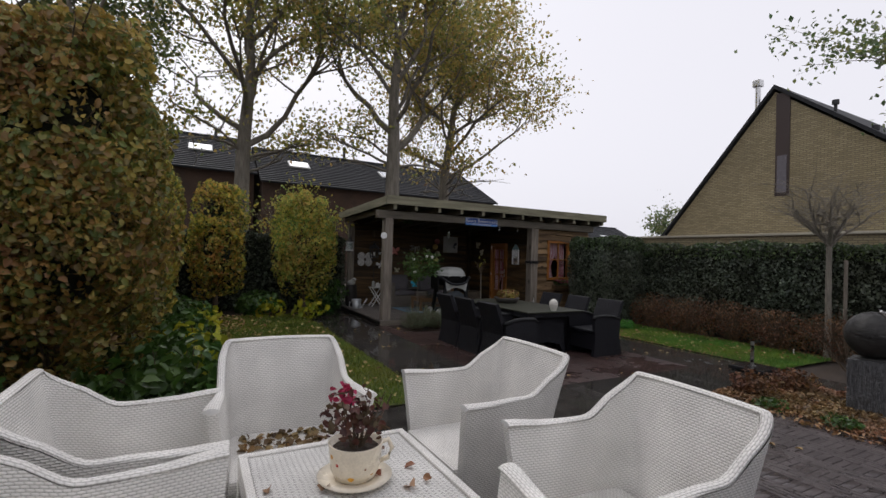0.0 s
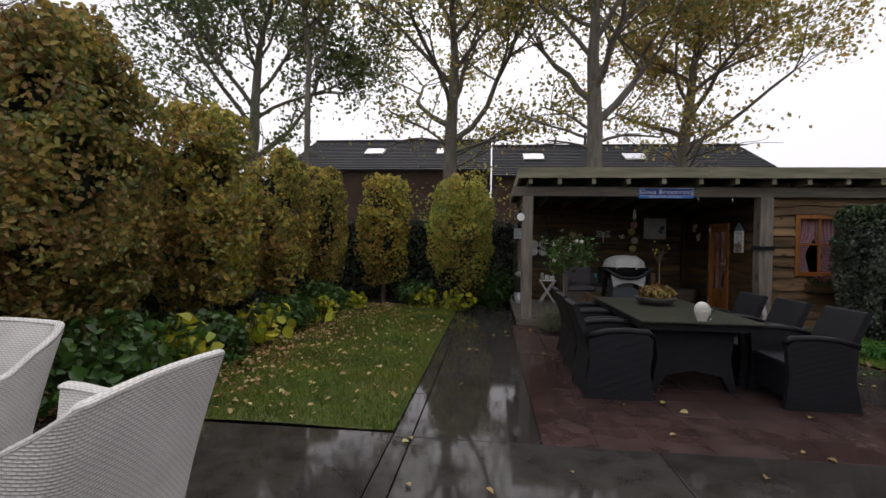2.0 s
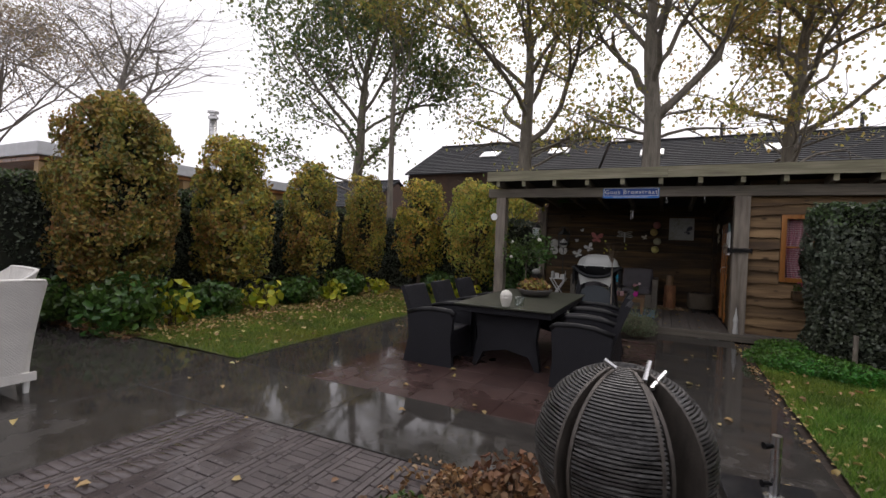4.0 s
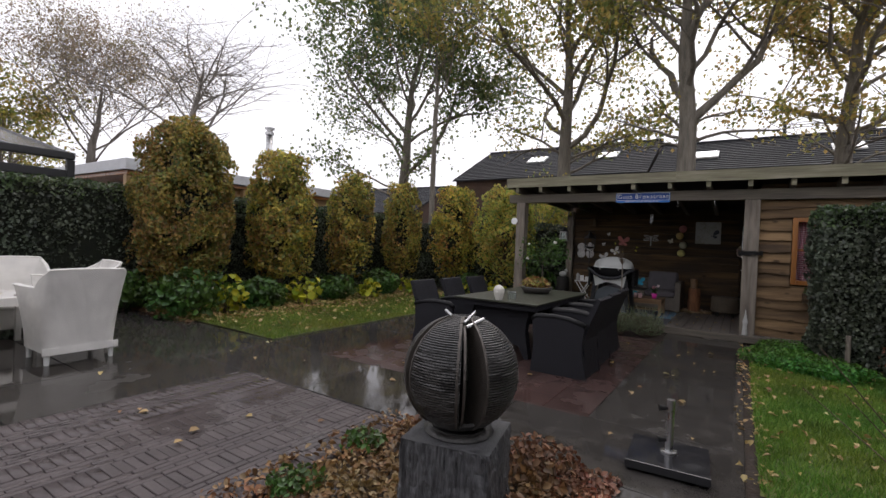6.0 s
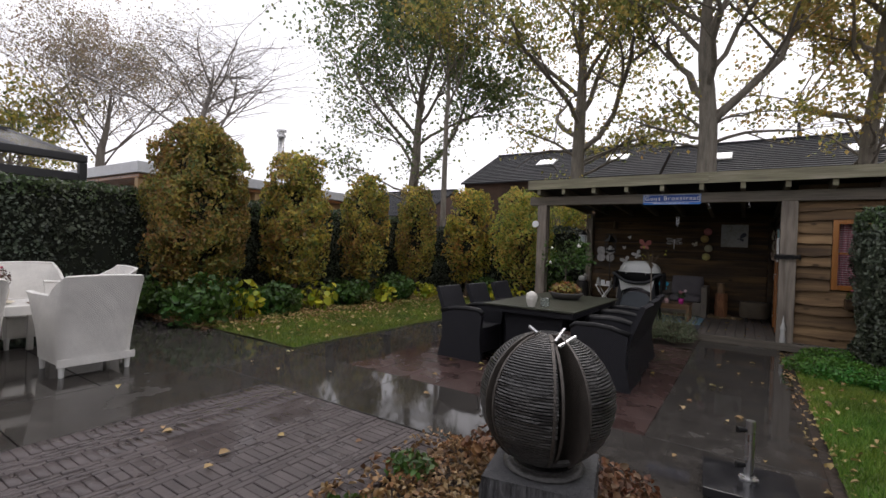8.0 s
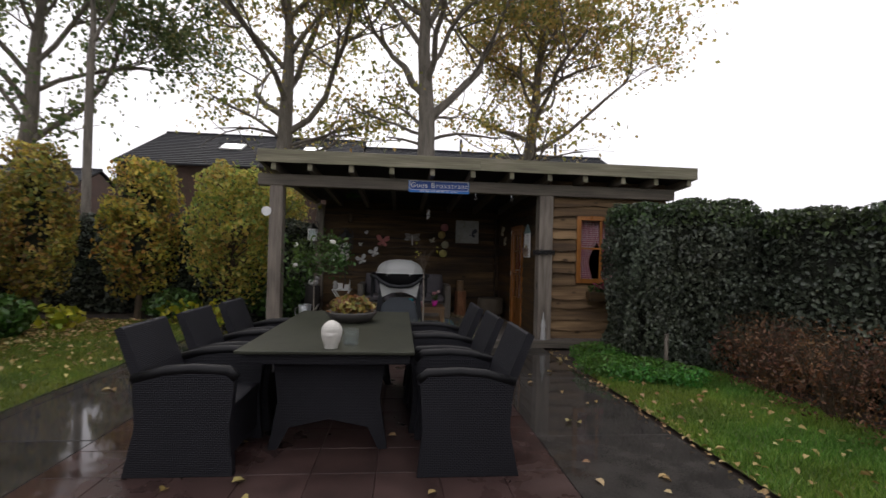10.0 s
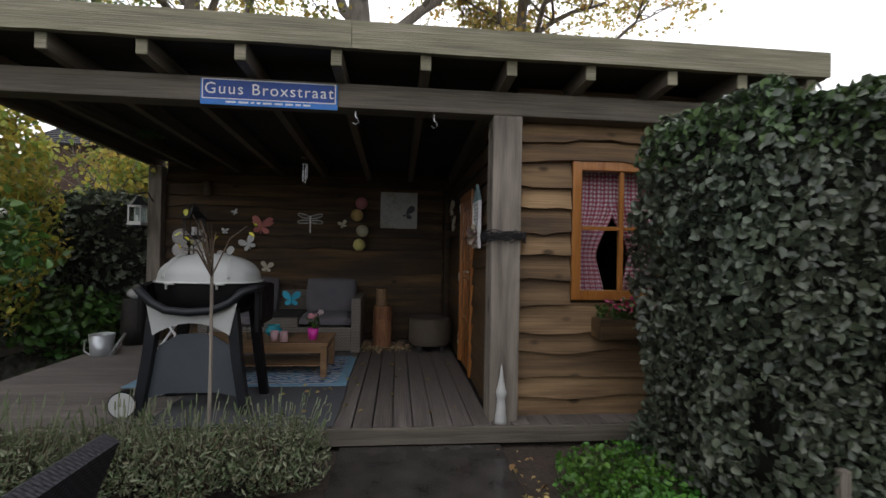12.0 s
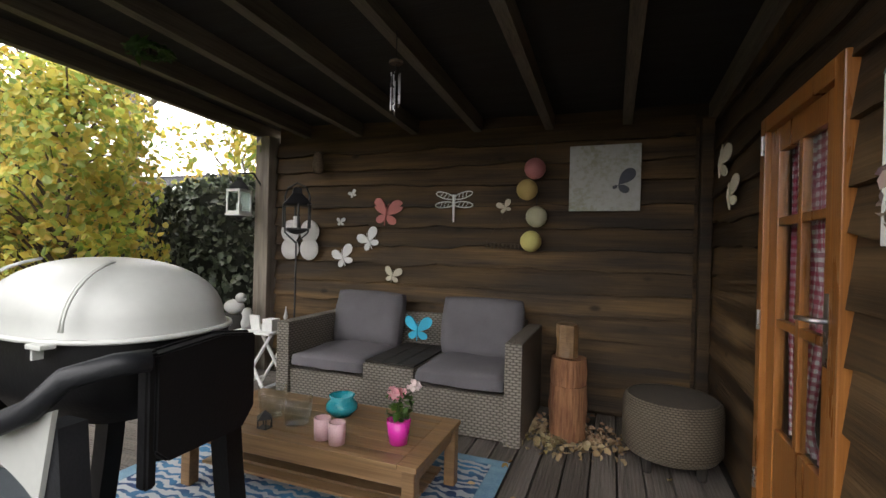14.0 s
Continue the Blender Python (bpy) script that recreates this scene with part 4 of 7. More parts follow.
def tree(name, x, y, trunk, rad, length, leafmat, per, leaf, label, seed, spread=0.5, up=0.5, kids=(6, 5, 4), maxlevel=3, fuzz=0.35, low=0.0, lean=(0, 0), category="tree", thick=0.4, drop=0.5, leader=0.0, bark=None):
    """A trunk that runs on as a leader where there is one, limbs rising from it at many heights; leaves about the outer twigs."""
    rnd, rng = random.Random(seed), np.random.default_rng(seed)
    e = thing(name, label, category, at=(x, y, 0))
    out, tips = [], []
    top = Vector((lean[0], lean[1], trunk))
    pts = [Vector((0, 0, -0.05)), Vector((0.02, 0.0, trunk * 0.3)), top * 0.65, top]
    rads = [rad * 1.25, rad, rad * 0.92, rad * 0.84]
    if leader:
        d = Vector((rnd.uniform(-0.08, 0.08), rnd.uniform(-0.08, 0.08), 1))
        for k in range(1, 8):
            d = (d + Vector((rnd.gauss(0, 0.07), rnd.gauss(0, 0.07), 0.06))).normalized()
            pts.append(pts[-1] + d * leader / 7)
            rads.append(rad * 0.84 * (1 - 0.88 * k / 7))
        tips.extend(pts[-3:])
    out.append((pts, rads, 12))
    for k in range(kids[0]):
        a = 2.39996 * k + rnd.uniform(-0.4, 0.4) if leader else 6.283 * k / kids[0] + rnd.uniform(-0.4, 0.4)
        if leader:
            q = (k + rnd.random() * 0.6) / kids[0]
            f = q * 5.6
            st = pts[3 + int(f)].lerp(pts[4 + int(f)], f - int(f))
            d = Vector((math.cos(a) * spread, math.sin(a) * spread, 0.40 + 0.5 * q)).normalized()
            grow(rnd, out, tips, st, d, length * (1.12 - 0.55 * q) * rnd.uniform(0.85, 1.1), rad * thick * (1.1 - 0.6 * q) * rnd.uniform(0.8, 1.3), 1, maxlevel, up, spread, kids)
            continue
        d = Vector((math.cos(a) * spread, math.sin(a) * spread, 1.0 if k else 1.6)).normalized()
        st = top - Vector((0, 0, rnd.uniform(0, 0.3) * trunk * drop))
        grow(rnd, out, tips, st, d, length * rnd.uniform(0.8, 1.15), rad * thick * rnd.uniform(0.75, 1.25), 1, maxlevel, up, spread, kids)
    for k in range(int(low)):
        a, z = rnd.uniform(0, 6.283), rnd.uniform(0.8, 1.0) * trunk
        grow(rnd, out, tips, Vector((0, 0, z)), Vector((math.cos(a), math.sin(a), 0.45)).normalized(), length * 0.6, rad * 0.2, 2, maxlevel, up * 0.4, spread, kids)
    bm = bmesh.new()
    for p, r, n in out:
        tube(bm, p, r, n, False)
    part("trunk", bm, bark or M_bark, e, "grey-brown bark trunk and limbs", True)
    if per:
        T = np.array([tuple(t) for t in tips])
        P = np.repeat(T, per, 0) + rng.normal(size=(len(T) * per, 3)) * fuzz
        N = rng.normal(size=P.shape)
        keep = (lump(P, seed, 0.8) > -0.12) & (lump(P, seed + 5, 2.3) > -0.25) & (P[:, 2] > trunk * (0.98 + 0.14 * rng.random(len(P))))
        finish("crown", leaf_mesh("crown", P[keep], N[keep], leaf, rng, 0.36, 0.5, simple=leaf > 0.1), leafmat, e, "thinning autumn leaves", kind="stuff")
    return e


tree("alder_tree", -5.6, 19.24, 4.6, 0.30, 5.0, L_tree_g, 40, 0.18, "tall leafy green tree behind the gardens", 101, 0.55, 0.55, (13, 4, 4), low=3, fuzz=0.5, thick=0.3, leader=8.5)
tree("slender_tree", -2.3, 17.1, 7.0, 0.12, 2.6, L_tree, 8, 0.14, "slender tree with a thin bare trunk", 102, 0.35, 0.6, (6, 4, 3), leader=4.5)
tree("poplar_tree", 2.6, 19.8, 5.6, 0.31, 5.2, L_tree, 31, 0.17, "tall tree thinning to yellow-green autumn leaves", 103, 0.56, 0.45, (13, 4, 4), low=6, fuzz=0.46, thick=0.36, leader=8.0)
tree("poplar_tree", 7.55, 16.4, 5.4, 0.29, 4.2, L_tree, 27, 0.145, "tall tree thinning to yellow-green autumn leaves", 114, 0.56, 0.45, (12, 4, 4), low=5, fuzz=0.42, thick=0.36, leader=7.0)
tree("oak_tree", 11.7, 20.05, 5.4, 0.27, 3.9, L_tree_o, 27, 0.165, "tall tree with orange-brown autumn leaves", 125, 0.64, 0.34, (15, 4, 4), low=8, fuzz=0.46, thick=0.36, leader=7.0)
tree("yellow_tree", 4.2, 14.6, 1.1, 0.07, 1.45, L_horn_y, 12, 0.09, "small yellow-leaved tree behind the shelter", 131, 0.6, 0.5, (6, 5, 4), fuzz=0.2)
# Lighter than the other bark: distance haze is mixed into the colour.
M_bark_hazy = stuff_mat("hazy_bark", (0.13, 0.115, 0.10), (0.26, 0.235, 0.205), 3, (0.8, 1), 0.5, (3, 3, 0.6))
tree("bare_tree", -9.31, 10.2, 4.6, 0.20, 3.9, L_tree_o, 0, 0.05, "bare autumn tree with fine twigs", 106, 0.7, 0.35, (11, 8, 7), 3, thick=0.26, leader=3.6, bark=M_bark_hazy)
# Brown leaves, lightened by the same painted haze.
L_haze = leaf_mat("last_brown_leaf", [(0.24, 0.18, 0.13), (0.34, 0.26, 0.17), (0.3, 0.27, 0.15)], 0.6, 0.4)
tree("bare_tree", -15.5, 9.2, 4.0, 0.24, 4.2, L_haze, 12, 0.08, "brownish tree holding its last few leaves", 107, 0.6, 0.4, (12, 8, 6), 3, 0.5, thick=0.2, leader=4.0, bark=M_bark_hazy)
tree("olive_tree", -18.84, 6.93, 3.0, 0.2, 3.3, L_tree, 16, 0.16, "olive-leaved tree beyond the neighbour", 141, 0.6, 0.4, (7, 5, 4), 3, 0.4)
tree("oak_tree", 17.6, 0.4, 4.2, 0.26, 4.4, L_tree_g, 22, 0.14, "leafy tree overhanging the boundary hedge", 108, 0.75, 0.2, (6, 5, 4), low=3, fuzz=0.22)
tree("far_tree", 38.2, 25.9, 2.2, 0.18, 2.4, L_tree_g, 9, 0.22, "distant tree beyond the roofs", 109, 0.45, 0.5, (6, 5, 3), fuzz=0.5)
tree("globe_tree", 11.0, 4.2, 2.0, 0.05, 0.98, L_tree_o, 0, 0.05, "small bare globe tree on a tall stem", 110, 0.72, 0.25, (16, 6, 5), 3, thick=0.4, drop=0.1)
part("stake", tube(bmesh.new(), [(11.25, 4.05, 0), (11.25, 4.05, 1.75)], 0.03, 8), M_oak)
tagged(scene.objects["stake"], "round wooden tree stake beside the globe tree", "stake")

# ---- houses ----
def brick_mat(name, c1, c2, joint):
    """Courses of brick on walls that face along x, too far off to model one by one."""
    m, n, l, b = nodes_of(name)
    tc = n.new("ShaderNodeTexCoord")
    sp, cv = n.new("ShaderNodeSeparateXYZ"), n.new("ShaderNodeCombineXYZ")
    l.new(tc.outputs["Object"], sp.inputs[0])
    l.new(sp.outputs[1], cv.inputs[0])
    l.new(sp.outputs[2], cv.inputs[1])
    br = n.new("ShaderNodeTexBrick")
    br.inputs["Scale"].default_value = 1.0
    br.inputs["Brick Width"].default_value, br.inputs["Row Height"].default_value = 0.22, 0.07
    br.inputs["Mortar Size"].default_value = 0.010
    br.inputs["Color1"].default_value, br.inputs["Color2"].default_value, br.inputs["Mortar"].default_value = (*c1, 1), (*c2, 1), (*joint, 1)
    l.new(cv.outputs[0], br.inputs["Vector"])
    nz = n.new("ShaderNodeTexNoise")
    nz.inputs["Scale"].default_value, nz.inputs["Detail"].default_value = 0.7, 5
    l.new(tc.outputs["Object"], nz.inputs["Vector"])
    mr = n.new("ShaderNodeMapRange")
    mr.inputs["To Min"].default_value, mr.inputs["To Max"].default_value = 0.75, 1.2
    l.new(nz.outputs["Fac"], mr.inputs["Value"])
    hs = n.new("ShaderNodeHueSaturation")
    l.new(mr.outputs["Result"], hs.inputs["Value"])
    l.new(br.outputs["Color"], hs.inputs["Color"])
    l.new(hs.outputs[0], b.inputs["Base Color"])
    b.inputs["Roughness"].default_value = 0.9
    return m


M_tiles = stuff_mat("roof_tile", (0.012, 0.013, 0.015), (0.030, 0.032, 0.036), 1.2, (0.6, 0.8), 0.3, vary=0.1, spec=0.25)
M_brick = brick_mat("yellow_brick", (0.24, 0.195, 0.11), (0.34, 0.285, 0.17), (0.15, 0.13, 0.09))
M_brick_d = stuff_mat("brown_brick", (0.06, 0.037, 0.026), (0.11, 0.068, 0.05), 1.4, (0.8, 1), 0.3)


def tiled(name, parent, x0, x1, ye, ze, yr, zr, step, mat):
    """A roof slope in courses of tiles, each course a small step, running up from eave to ridge."""
    bm = bmesh.new()
    n = max(3, int(math.hypot(yr - ye, zr - ze) / step))
    poly = [(ye, ze - 0.05)]
    for i in range(n):
        a, b = i / n, (i + 1) / n
        poly += [(ye + (yr - ye) * a, ze + (zr - ze) * a + 0.07), (ye + (yr - ye) * b, ze + (zr - ze) * b + 0.005)]
    poly.append((yr, zr - 0.05))
    prism(bm, poly, "x", x0, x1)
    bmesh.ops.triangulate(bm, faces=[f for f in bm.faces if len(f.verts) > 4])
    return part(name, bm, mat, parent, "dark grey tiled roof slope")


def row_house(x0, x1, y0, yr, eave, ridge, lights, label):
    e = thing("row_house", label, "house", "houses behind the garden")
    bm = bmesh.new()
    yb = 2 * yr - y0
    prism(bm, [(y0 + 0.3, 0), (yb - 0.3, 0), (yb - 0.3, eave), (yr, ridge - 0.25), (y0 + 0.3, eave)], "x", x0 + 0.15, x1 - 0.15)
    part("wall", bm, M_brick_d, e, "brown brick walls")
    tiled("roof", e, x0, x1, y0, eave, yr, ridge, 0.34, M_tiles)
    tiled("roof", e, x0, x1, yb, eave, yr, ridge, 0.9, M_tiles)
    part("ridge", tube(bmesh.new(), [(x0, yr, ridge + 0.03), (x1, yr, ridge + 0.03)], 0.13, 8), M_tiles, e)
    sl = (ridge - eave) / (yr - y0)
    for x, q in lights:
        y = y0 + (yr - y0) * q
        z = eave + (ridge - eave) * q
        m = Matrix.Translation((x, y, z + 0.06)) @ Matrix.Rotation(math.atan(sl), 4, "X")
        w = part("roof_window", box(-0.68, -0.6, 0, 0.68, 0.6, 0.10, 0.02), M_white, e, "white framed roof window")
        w.matrix_local = m
        g = part("pane", box(-0.58, -0.5, 0.095, 0.58, 0.5, 0.108), M_pane_far, w, "roof window glass, coloured pale for the reflected sky")
    return e


h1 = row_house(-9.4, 4.2, 30.0, 36.0, 6.2, 9.35, ((-4.0, 0.55), (1.1, 0.55)), "row house with a dark tiled roof and roof windows")
h2 = row_house(4.3, 21.3, 29.2, 35.2, 5.7, 8.75, ((7.05, 0.55), (13.6, 0.55)), "row house with a dark tiled roof and roof windows")
for x in (2.0, 11.0, 18.0):
    q = part("chimney_pipe", tube(bmesh.new(), [(x, 35.5, 8.5), (x, 35.5, 9.8)], 0.1, 8), M_iron, h2 if x > 4 else h1)
row_house(30.0, 58.0, 44.0, 50.0, 3.6, 6.6, ((33.0, 0.5), (36.0, 0.5), (52.0, 0.4)), "distant row house with a dark roof")
row_house(-34.0, -16.0, 34.0, 40.0, 4.2, 7.2, ((-25.0, 0.5),), "distant row house with a dark roof")

GX = 21.0
gable = thing("gable_house", "house with a tall yellow brick gable and dark roof edge", "house", "houses behind the garden")
ga, zl, sl_l, sl_r = (10.0, 8.58), 2.84, 1.215, 0.81
yl, yr2 = ga[0] + (ga[1] - zl) / sl_l, ga[0] - 6.2
zr2 = ga[1] - 6.2 * sl_r
bm = bmesh.new()
prism(bm, [(yl, 0), (yr2, 0), (yr2, zr2 - 0.1), (ga[0], ga[1] - 0.12), (yl, zl - 0.1)], "x", GX, GX + 9)
part("wall", bm, M_brick, gable, "yellow brick gable wall")
for (y0, z0) in ((yl + 0.3, zl - 0.36), (yr2 - 0.3, zr2 - 0.25)):
    bm = bmesh.new()
    prism(bm, [(y0, z0), (ga[0], ga[1]), (ga[0], ga[1] + 0.16), (y0, z0 + 0.16)], "x", GX - 0.12, GX + 9)
    part("roof", bm, M_tiles, gable, "dark tiled roof with a dark verge")
part("gable_window_strip", box(GX - 0.03, 9.46, 4.33, GX + 0.02, 9.95, 8.36, 0.01), plain("brown_board", (0.045, 0.03, 0.028), 0.5), gable, "dark brown vertical strip in the gable")
part("pane", box(GX - 0.05, 9.54, 4.45, GX - 0.028, 9.87, 5.9), plain("dim_pane", (0.16, 0.15, 0.17), 0.2), gable, "narrow gable window pane")
bm = tube(bmesh.new(), [(GX + 0.4, 10.85, 7.5), (GX + 0.4, 10.85, 9.0)], 0.10, 10)
bx(bm, GX + 0.25, 10.7, 9.0, GX + 0.55, 11.0, 9.28, 0.02)
part("chimney", bm, M_steel, gable, "steel flue on the roof")
for yv, z in ((8.25, 7.72), (7.1, 6.52)):
    bm = tube(bmesh.new(), [(GX + 0.5, yv, z - 0.9), (GX + 0.5, yv, z)], 0.055, 8)
    tube(bm, [(GX + 0.5, yv, z - 0.14), (GX + 0.5, yv, z + 0.02)], 0.11, 8)
    part("vent_pipe", bm, M_iron, gable)
annex = thing("garage", "low yellow brick garage with a white roof trim", "garage")
part("wall", box(17.0, -2, 0, GX - 0.05, yl - 0.6, 2.55), M_brick, annex)
part("roof_trim", box(16.9, -2.1, 2.555, GX - 0.05, yl - 0.5, 2.63, 0.01), plain("cream_trim", (0.42, 0.39, 0.31), 0.6), annex, "white roof trim")

# neighbour's carport, canopy and flue on the left
port = thing("garden_room", "neighbour's timber garden room with a flat white roof edge", "outbuilding")
M_pine = stuff_mat("pale_pine", (0.35, 0.22, 0.10), (0.5, 0.33, 0.16), 2, (0.5, 0.7), 0.2, (1, 1, 4))
part("roof_edge", box(-10.0, 5.80, 2.96, -3.6, 14.2, 3.24, 0.02), plain("grey_fascia", (0.6, 0.61, 0.62), 0.5), port, "pale grey roof edge")
part("soffit", box(-9.9, 5.9, 2.86, -3.75, 14.1, 2.958, 0.01), M_orange, port, "orange-brown timber soffit")
for y in (6.0, 9.2, 13.9):
    part("post", box(-4.0, y - 0.09, 0, -3.82, y + 0.09, 2.855, 0.01), M_pine, port, "pale pine post")
part("wall", box(-9.9, 8.4, 0, -4.05, 14.0, 2.85), M_pine, port)
for x in (-5.0, -6.3, -7.6):
    part("strip_light", box(x - 0.45, 6.6, 2.78, x + 0.35, 6.7, 2.85, 0.01), M_white, port, "white strip lamp, off")
flue = thing("flue", "stainless steel stove flue with a capped top", "chimney", at=(-3.34, 9.61, 2.95))
part("pipe", tube(bmesh.new(), [(0, 0, -2.95), (0, 0, 1.75)], 0.095, 16), M_steel, flue, smooth=True)
bm = bmesh.new()
lathe(bm, [(0.0, 1.9), (0.15, 1.87), (0.15, 1.82), (0.09, 1.82), (0.09, 1.74), (0.135, 1.72), (0.135, 1.66), (0.095, 1.64)], 16)
part("cap", bm, M_steel, flue)
can = thing("canopy", "neighbour's dark metal patio canopy with smoky panels", "canopy")
for y in (0.4, 1.3, 2.25, 3.2, 4.08):
    part("rafter", tube(bmesh.new(), [(-1.65, y, 2.84), (-6.3, y, 3.84)], 0.05, 6), M_iron, can)
part("gutter", box(-1.73, 0.3, 2.74, -1.57, 4.14, 2.88, 0.02), M_iron, can)
part("lower_beam", box(-1.71, 0.3, 2.38, -1.59, 4.02, 2.54, 0.02), M_iron, can)
part("wall_rail", box(-6.4, 0.3, 3.78, -6.28, 4.14, 3.92, 0.02), M_iron, can)
for y in (0.4, 4.08):
    part("leg", box(-1.71, y - 0.06, 0, -1.59, y + 0.06, 2.735, 0.01), M_iron, can)
M_smoke = glass_mat("smoky_panel", (0.42, 0.42, 0.44), 0.15)
for a, b in ((0.45, 1.25), (1.35, 2.2), (2.3, 3.15), (3.25, 4.03)):
    bm = bmesh.new()
    prism(bm, [(-1.66, 2.86), (-6.28, 3.855), (-6.28, 3.845), (-1.66, 2.85)], "y", a, b)
    part("panel", bm, M_smoke, can, "smoky clear roof panel")

# ---- woven seating ----
def sheet(name, pts, mat, parent, label="", ku=1.0, kv=1.0):
    """A smooth surface through a grid of points (rows of columns), with a UV map in metres."""
    nu, nv = len(pts), len(pts[0])
    verts = np.array([p for row in pts for p in row], float)
    g = verts.reshape(nu, nv, 3)
    du = np.zeros((nu, nv))
    du[1:] = np.linalg.norm(g[1:] - g[:-1], axis=2).mean(1)[:, None]
    dv = np.zeros((nu, nv))
    dv[:, 1:] = np.linalg.norm(g[:, 1:] - g[:, :-1], axis=2)
    U, V = du.cumsum(0).ravel() * ku, dv.cumsum(1).ravel() * kv
    i, j = np.meshgrid(np.arange(nu - 1), np.arange(nv - 1), indexing="ij")
    a = (i * nv + j).ravel()
    me = arrays_mesh(name, verts, np.stack([a, a + nv, a + nv + 1, a + 1], 1))
    uv = me.uv_layers.new(name="UVMap")
    vi = np.zeros(len(me.loops), np.int32)
    me.loops.foreach_get("vertex_index", vi)
    uv.data.foreach_set("uv", np.stack([U[vi], V[vi]], 1).astype(np.float32).ravel())
    return finish(name, me, mat, parent, label, True)


def u_path(W, D, Y, r, n=9):
    """A U seen from above: down one side, round the back at +y, up the other side."""
    out = [(-W, -D + (Y - r + D) * k / 17) for k in range(18)]
    out += [(-W + r - r * math.cos(a), Y - r + r * math.sin(a)) for a in [math.pi / 2 * k / n for k in range(1, n + 1)]]
    out += [(-W + r + (2 * W - 2 * r) * k / 8, Y) for k in range(1, 8)]
    half = [(-x, y) for x, y in out[:18 + n]][::-1]
    return out + half


def ease(a, b, x):
    t = min(1, max(0, (x - a) / (b - a)))
    return t * t * (3 - 2 * t)


def white_chair(at, rz, label):
    e = thing("garden_armchair", label, "chair", "white wicker armchairs", at, rz)
    lo, hi = u_path(0.33, 0.33, 0.27, 0.12), u_path(0.385, 0.37, 0.27, 0.07)
    n = len(lo)
    outer, inner, rim = [], [], []
    for k in range(n):
        b = ease(0.10, 0.27, lo[k][1])
        up = min(1, max(0, (hi[k][1] - 0.06) / 0.202))
        bow = 0.012 * (1 - (hi[k][0] / 0.385) ** 2)
        zt = 0.80 + 0.205 * up ** 2.3 + bow + 0.012 * ease(-0.15, -0.37, hi[k][1])
        tx, ty = hi[k][0] * (1 + 0.10 * ease(0.0, -0.37, hi[k][1])), hi[k][1] + 0.15 * b
        col, cin = [], []
        for j in range(15):
            v = j / 14
            q = v ** 1.5
            x, y, z = lo[k][0] + (tx - lo[k][0]) * q, lo[k][1] + (ty - lo[k][1]) * q, 0.13 + (zt - 0.13) * v
            c = Vector((lo[k][0], lo[k][1] - min(0.1, lo[k][1])))
            c = c.normalized() if c.length > 1e-6 else Vector((0, 1))
            col.append((x, y, z))
            cin.append((x - c.x * 0.05, y - c.y * 0.05, z))
        outer.append(col)
        inner.append(cin)
        rim.append(((col[-1][0] + cin[-1][0]) / 2, (col[-1][1] + cin[-1][1]) / 2, zt + 0.005))
    sheet("outer_shell", outer, M_wicker_w, e)
    sheet("inner_shell", [c[5:] for c in inner], M_wicker_w, e)
    rings = []
    for k, p in enumerate(rim):
        d = Vector(rim[min(k + 1, n - 1)]) - Vector(rim[max(k - 1, 0)])
        s = Vector((d.y, -d.x, 0)).normalized()
        w = 0.023 + 0.016 * ease(0.05, -0.36, p[1])
        rings.append([tuple(Vector(p) + s * w * math.cos(a) + Vector((0, 0, 0.015 * math.sin(a)))) for a in [6.2832 * q / 10 for q in range(11)]])
    sheet("rim", rings, M_wicker_w, e, ku=0.8)
    for s in (0, n - 1):
        bm = bmesh.new()
        vs = [bm.verts.new(q) for q in (outer[s] + inner[s][::-1])]
        bm.faces.new(vs)
        bmesh.ops.triangulate(bm, faces=bm.faces)
        uv_box(part("arm_front", bm, M_wicker_w, e))
        bm = bmesh.new()
        bm.faces.new([bm.verts.new(q) for q in rings[s]])
        part("arm_cap", bm, M_white, e)
    uv_box(part("seat", box(-0.31, -0.37, 0.38, 0.31, 0.26, 0.46, 0.02), M_wicker_w, e))
    uv_box(part("apron", box(-0.30, -0.34, 0.13, 0.30, -0.31, 0.378, 0.008), M_wicker_w, e))
    uv_box(part("skirt", box(-0.345, 0.255, 0.11, 0.345, 0.275, 0.19, 0.005), M_wicker_w, e))
    for x in (-0.29, 0.29):
        for y in (-0.32, 0.22):
            bm = bmesh.new()
            tube(bm, [(x, y, 0), (x, y, 0.14)], [0.022, 0.03], 8)
            part("leg", bm, M_white, e)
    return e


white_chair((1.67, 3.13, 0), -3, "white woven wicker armchair with dry leaves on its seat")
white_chair((2.79, 2.75, 0), -90, "white woven wicker armchair beside the low table")
white_chair((2.83, 1.66, 0), -94, "white woven wicker armchair beside the low table")
white_chair((1.82, 1.36, 0), 178, "white woven wicker armchair at the table's end")
white_chair((0.94, 2.74, 0), 90, "white woven wicker armchair beside the low table")
white_chair((0.94, 1.87, 0), 91, "white woven wicker armchair beside the low table")

tb = thing("garden_table", "low white wicker table with a worn woven top", "table", at=(1.79, 2.20, 0))
uv_box(part("tabletop", box(-0.38, -0.42, 0.60, 0.38, 0.42, 0.63, 0.006), weave_mat("worn_white_weave", (0.62, 0.61, 0.58), (0.76, 0.75, 0.72), 0.05, 0.011, 0.5, 0.8, (0.16, 0.15, 0.135)), tb))
for a in ((-0.42, -0.46, 0.42, -0.42), (-0.42, 0.42, 0.42, 0.46), (-0.42, -0.418, -0.382, 0.418), (0.382, -0.418, 0.42, 0.418)):
    uv_box(part("edge", box(a[0], a[1], 0.54, a[2], a[3], 0.642, 0.008), M_wicker_w, tb))
